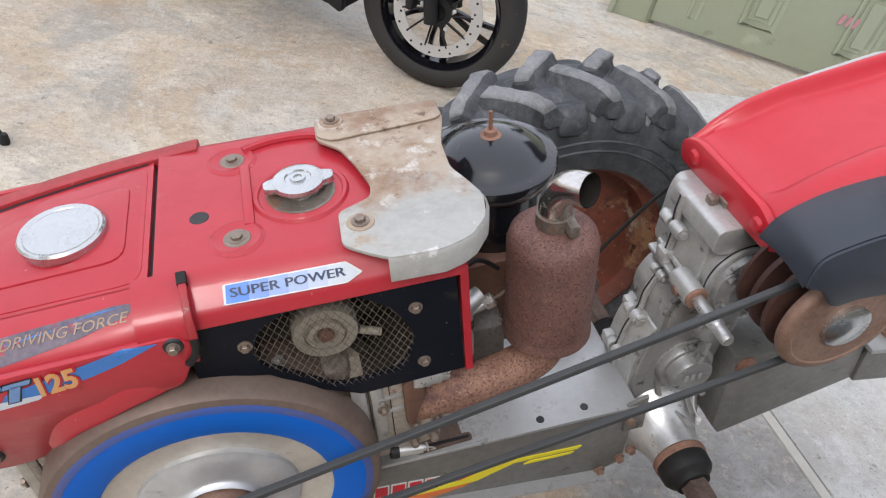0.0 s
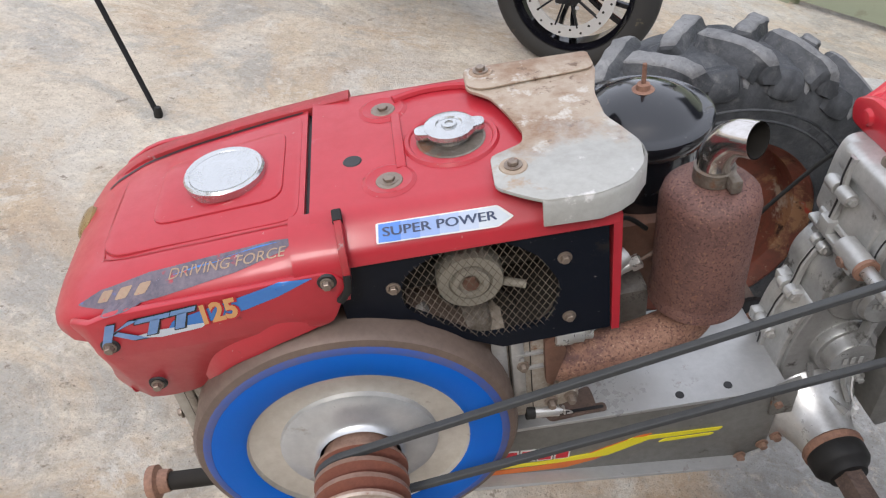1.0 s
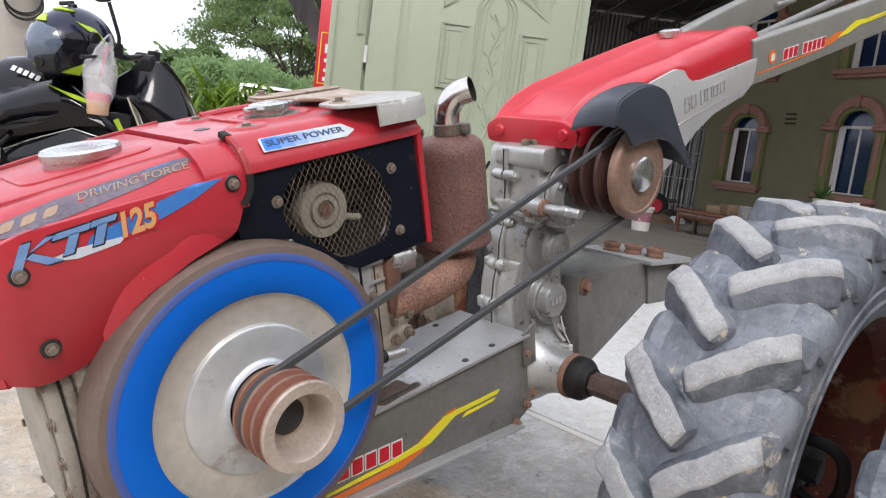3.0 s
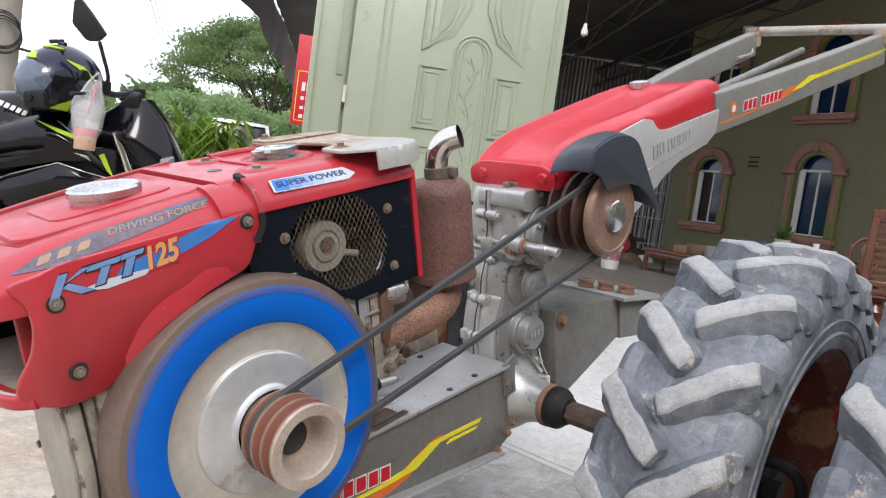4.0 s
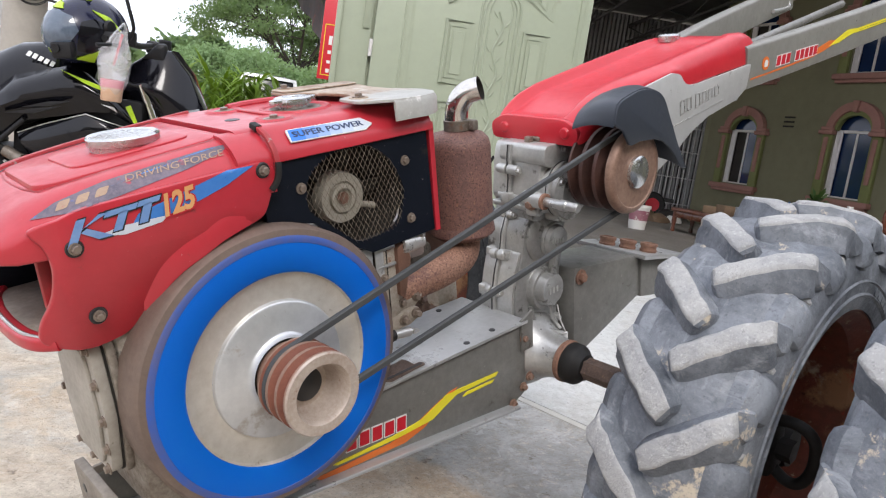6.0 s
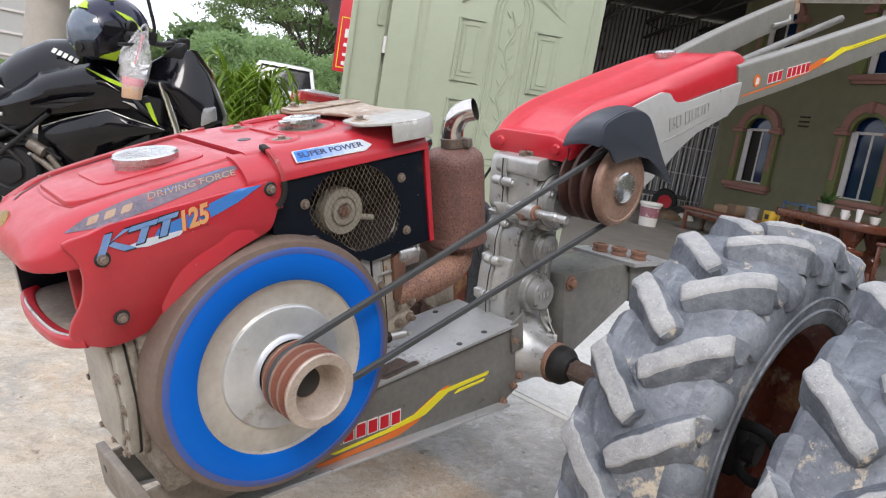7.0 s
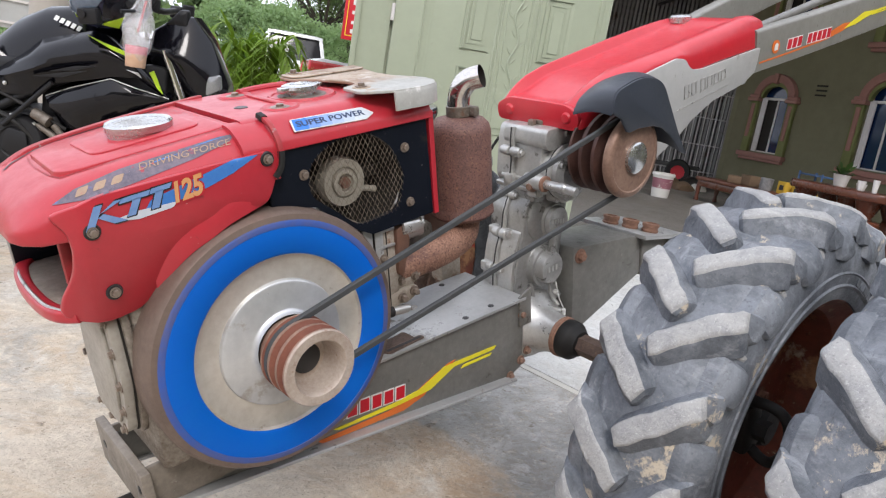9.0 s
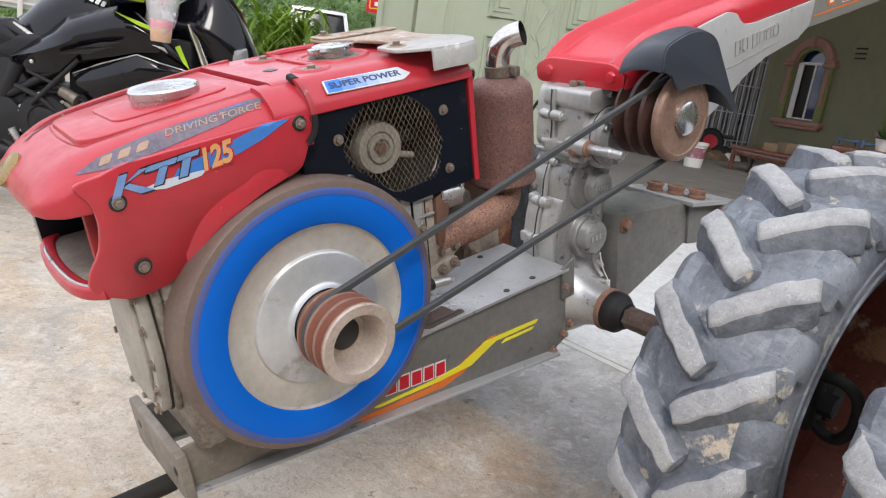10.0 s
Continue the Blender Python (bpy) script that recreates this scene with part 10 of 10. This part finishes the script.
M["letter_blue"] = mat("letter_blue", (0.10, 0.22, 0.48), (0.22, 0.34, 0.56), 45, 0.4, spots=[((0.45, 0.47, 0.5), 80, 0.02, 0.5)])
letter_shape([[(-0.806, 0.4560), (-0.797, 0.4570), (-0.784, 0.4815), (-0.793, 0.4810)], [(-0.793, 0.4690), (-0.787, 0.4725), (-0.762, 0.4825), (-0.772, 0.4825)], [(-0.791, 0.4680), (-0.785, 0.4715), (-0.762, 0.4590), (-0.776, 0.4585)]])
letter_shape([[(-0.768, 0.4775), (-0.736, 0.4800), (-0.733, 0.4855), (-0.765, 0.4830)], [(-0.762, 0.4620), (-0.753, 0.4625), (-0.744, 0.4800), (-0.753, 0.4795)]])
letter_shape([[(-0.735, 0.4805), (-0.712, 0.4825), (-0.709, 0.4880), (-0.732, 0.4860)], [(-0.736, 0.4635), (-0.727, 0.4640), (-0.719, 0.4825), (-0.728, 0.4820)]])
def narrow(bm, cx_, k):
    for v in bm.verts:
        v.co.x = cx_ + (v.co.x - cx_) * k
    return bm


draped("lettering", narrow(flat_text("125", 0.0325, -0.6937, 0.4752, -5, 0.20, 0.0020), -0.6937, 0.80), M["dec_red"], near_skirt, "", lift=0.0019, cuts=2)
draped("lettering", narrow(flat_text("125", 0.0315, -0.6945, 0.4758, -5, 0.20, 0.0012), -0.6945, 0.80), M["gold_bright"], near_skirt, "orange-gold number with a dark edge", lift=0.0024, cuts=2)
draped("sticker", flat_shape([(-0.837, 0.493), (-0.812, 0.505), (-0.764, 0.516), (-0.703, 0.523), (-0.648, 0.5290), (-0.624, 0.5290), (-0.634, 0.5205), (-0.677, 0.509), (-0.740, 0.498), (-0.790, 0.490)]), M["streak"], hood, "worn streak sticker, its print flaking off the red paint", cuts=4)
draped("sticker", flat_shape([(-0.765, 0.5075), (-0.715, 0.5175), (-0.690, 0.5195), (-0.740, 0.5125)], 0.001), M["dec_blue"], hood, "", lift=0.0012, cuts=4)
draped("sticker", flat_shape([(-0.700, 0.5195), (-0.660, 0.5265), (-0.638, 0.5280), (-0.675, 0.5235)], 0.001), M["dec_blue"], hood, "", lift=0.0012, cuts=4)
# three letters worn to bars ahead of the words
for k in range(3):
    x0 = -0.812 + 0.019 * k
    draped("sticker", flat_shape([(x0, 0.4955 + 0.0022 * k), (x0 + 0.012, 0.4970 + 0.0022 * k), (x0 + 0.016, 0.5060 + 0.0022 * k), (x0 + 0.004, 0.5045 + 0.0022 * k)], 0.002), M["dec_gold"], hood, "", lift=0.0014, cuts=3)
draped("lettering", narrow(flat_text("DRIVING FORCE", 0.0112, -0.688, 0.5165, -5, 0.10), -0.688, 1.34), M["dec_gold"], hood, "worn gold lettering", lift=0.0017, cuts=2)

# seams of the bonnet lid follow its pressed top
lid_trees = [BVHTree.FromPolygons([v.co.copy() for v in o.data.vertices], [tuple(p.vertices) for p in o.data.polygons]) for o in (hood, filler_lid)]
def top_seam(pts, w, material, label=""):
    bm = bmesh.new()
    rows = []
    line = curve([(x, y, 0) for x, y in pts], 10)
    for i, p in enumerate(line):
        t_ = (line[min(i + 1, len(line) - 1)] - line[max(i - 1, 0)]).normalized()
        n_ = Vector((-t_.y, t_.x, 0)) * w
        row = []
        for q in (p - n_, p + n_):
            zs = [h_[0].z for h_ in (tr_.ray_cast(Vector((q.x, q.y, 0.7)), Vector((0, 0, -1))) for tr_ in lid_trees) if h_[0] is not None]
            row.append(bm.verts.new((q.x, q.y, max(zs) + 0.0007 if zs else 0.50)))
        rows.append(row)
    for a, b in zip(rows, rows[1:]):
        bm.faces.new((a[0], a[1], b[1], b[0]))
    return tp("seam", bm, material, label, hood)


top_seam([(-0.612, -0.099), (-0.70, -0.0935), (-0.78, -0.086), (-0.803, -0.077)], 0.0008, M["red_edge"])
top_seam([(-0.803, -0.080), (-0.8085, -0.04), (-0.8085, 0.02), (-0.803, 0.064)], 0.0009, M["red_edge"], "scuffed seam across the bonnet")
top_seam([(-0.612, 0.0915), (-0.66, 0.0895), (-0.74, 0.083), (-0.795, 0.073), (-0.832, 0.058)], 0.0022, M["dec_black"])

# chassis stripe and red marks
YC = -0.0604
decal([(-0.53, 0.003), (-0.39, -0.008), (-0.345, -0.004), (-0.300, 0.012), (-0.255, 0.026), (-0.235, 0.027), (-0.275, 0.008), (-0.315, -0.014), (-0.36, -0.022), (-0.52, -0.006)], YC, M["dec_orange"], chassis, "orange stripe sticker", r=0.002)
decal([(-0.50, 0.010), (-0.383, 0.002), (-0.325, 0.003), (-0.262, 0.024), (-0.133, 0.014), (-0.140, 0.008), (-0.240, 0.014), (-0.298, -0.008), (-0.371, -0.006), (-0.49, 0.005)], YC - 0.0005, M["dec_yellow"], chassis, "yellow stripe sticker", r=0.002)
decal([(-0.215, 0.008), (-0.145, 0.003), (-0.150, -0.001), (-0.225, 0.003)], YC - 0.0005, M["dec_yellow"], chassis, "", r=0.001)
for i in range(7):
    x0 = -0.522 + i * 0.0245
    z0 = 0.036 - i * 0.0033
    decal([(x0 - 0.001, z0 - 0.0125), (x0 + 0.021, z0 - 0.015), (x0 + 0.024, z0 + 0.0125), (x0 + 0.002, z0 + 0.015)], YC, M["dec_white"], chassis, "", r=0.001)
    decal([(x0 + 0.001, z0 - 0.0105), (x0 + 0.019, z0 - 0.0125), (x0 + 0.0215, z0 + 0.0105), (x0 + 0.004, z0 + 0.0125)], YC - 0.0005, M["dec_red"], chassis, "red block letters worn to bars" if i == 0 else "", r=0.001)

# handle bar stripe and red marks
def bar_y(x):
    return -0.126 - (x - 0.63) * 0.0887


def bar_decal(pts, material, label="", lift=0.0, r=0.0):
    bm = prism(rounded(pts, r, 3) if r else pts, 0, 0.001)
    for v in bm.verts:
        v.co.y = v.co.y * 0.6 + bar_y(v.co.x) - 0.0010 - lift
    return tp("sticker", bm, material, label, bar_n)


bar_decal([(0.645, 0.4435), (0.77, 0.4535), (0.905, 0.466), (0.905, 0.471), (0.77, 0.4575), (0.645, 0.447)], M["dec_orange"], "orange stripe")
bar_decal([(0.84, 0.4615), (0.92, 0.468), (0.98, 0.4795), (1.03, 0.491), (1.045, 0.500), (0.995, 0.500), (0.945, 0.4875), (0.90, 0.4755)], M["dec_orange"])
bar_decal([(1.00, 0.4870), (1.05, 0.492), (1.10, 0.505), (1.16, 0.5160), (1.60, 0.5560), (1.60, 0.5600), (1.15, 0.5205), (1.09, 0.5195), (1.03, 0.500)], M["dec_yellow"], "yellow stripe", 0.0006)
bar_decal([(1.13, 0.5085), (1.58, 0.5490), (1.58, 0.5515), (1.13, 0.5120)], M["dec_yellow"], "", 0.0006)
for i in range(9):
    if i == 3:
        continue
    x0 = 0.750 + i * 0.0212
    z0 = 0.4635 + (x0 - 0.75) * 0.055
    for grow, paint, lift in ((0.0022, "dec_white", 0.0002), (0.0, "dec_red", 0.0008)):
        bar_decal([(x0 - grow, z0 - grow), (x0 + 0.0160 + grow, z0 + 0.001 - grow), (x0 + 0.0195 + grow, z0 + 0.0225 + grow), (x0 + 0.0035 - grow, z0 + 0.0215 + grow)], M[paint], "red block letters as bars" if i == 0 and grow == 0 else "", lift)
bar_decal([(0.704 + 0.0150 * math.cos(q), 0.4745 + 0.0150 * math.sin(q)) for q in np.linspace(0, 2 * math.pi, 19)[:-1]], M["dec_orange"], "round orange emblem", 0.0003)
bar_decal([(0.697, 0.466), (0.711, 0.467), (0.712, 0.479), (0.705, 0.483), (0.698, 0.478)], M["dec_white"], "", 0.0012, 0.002)
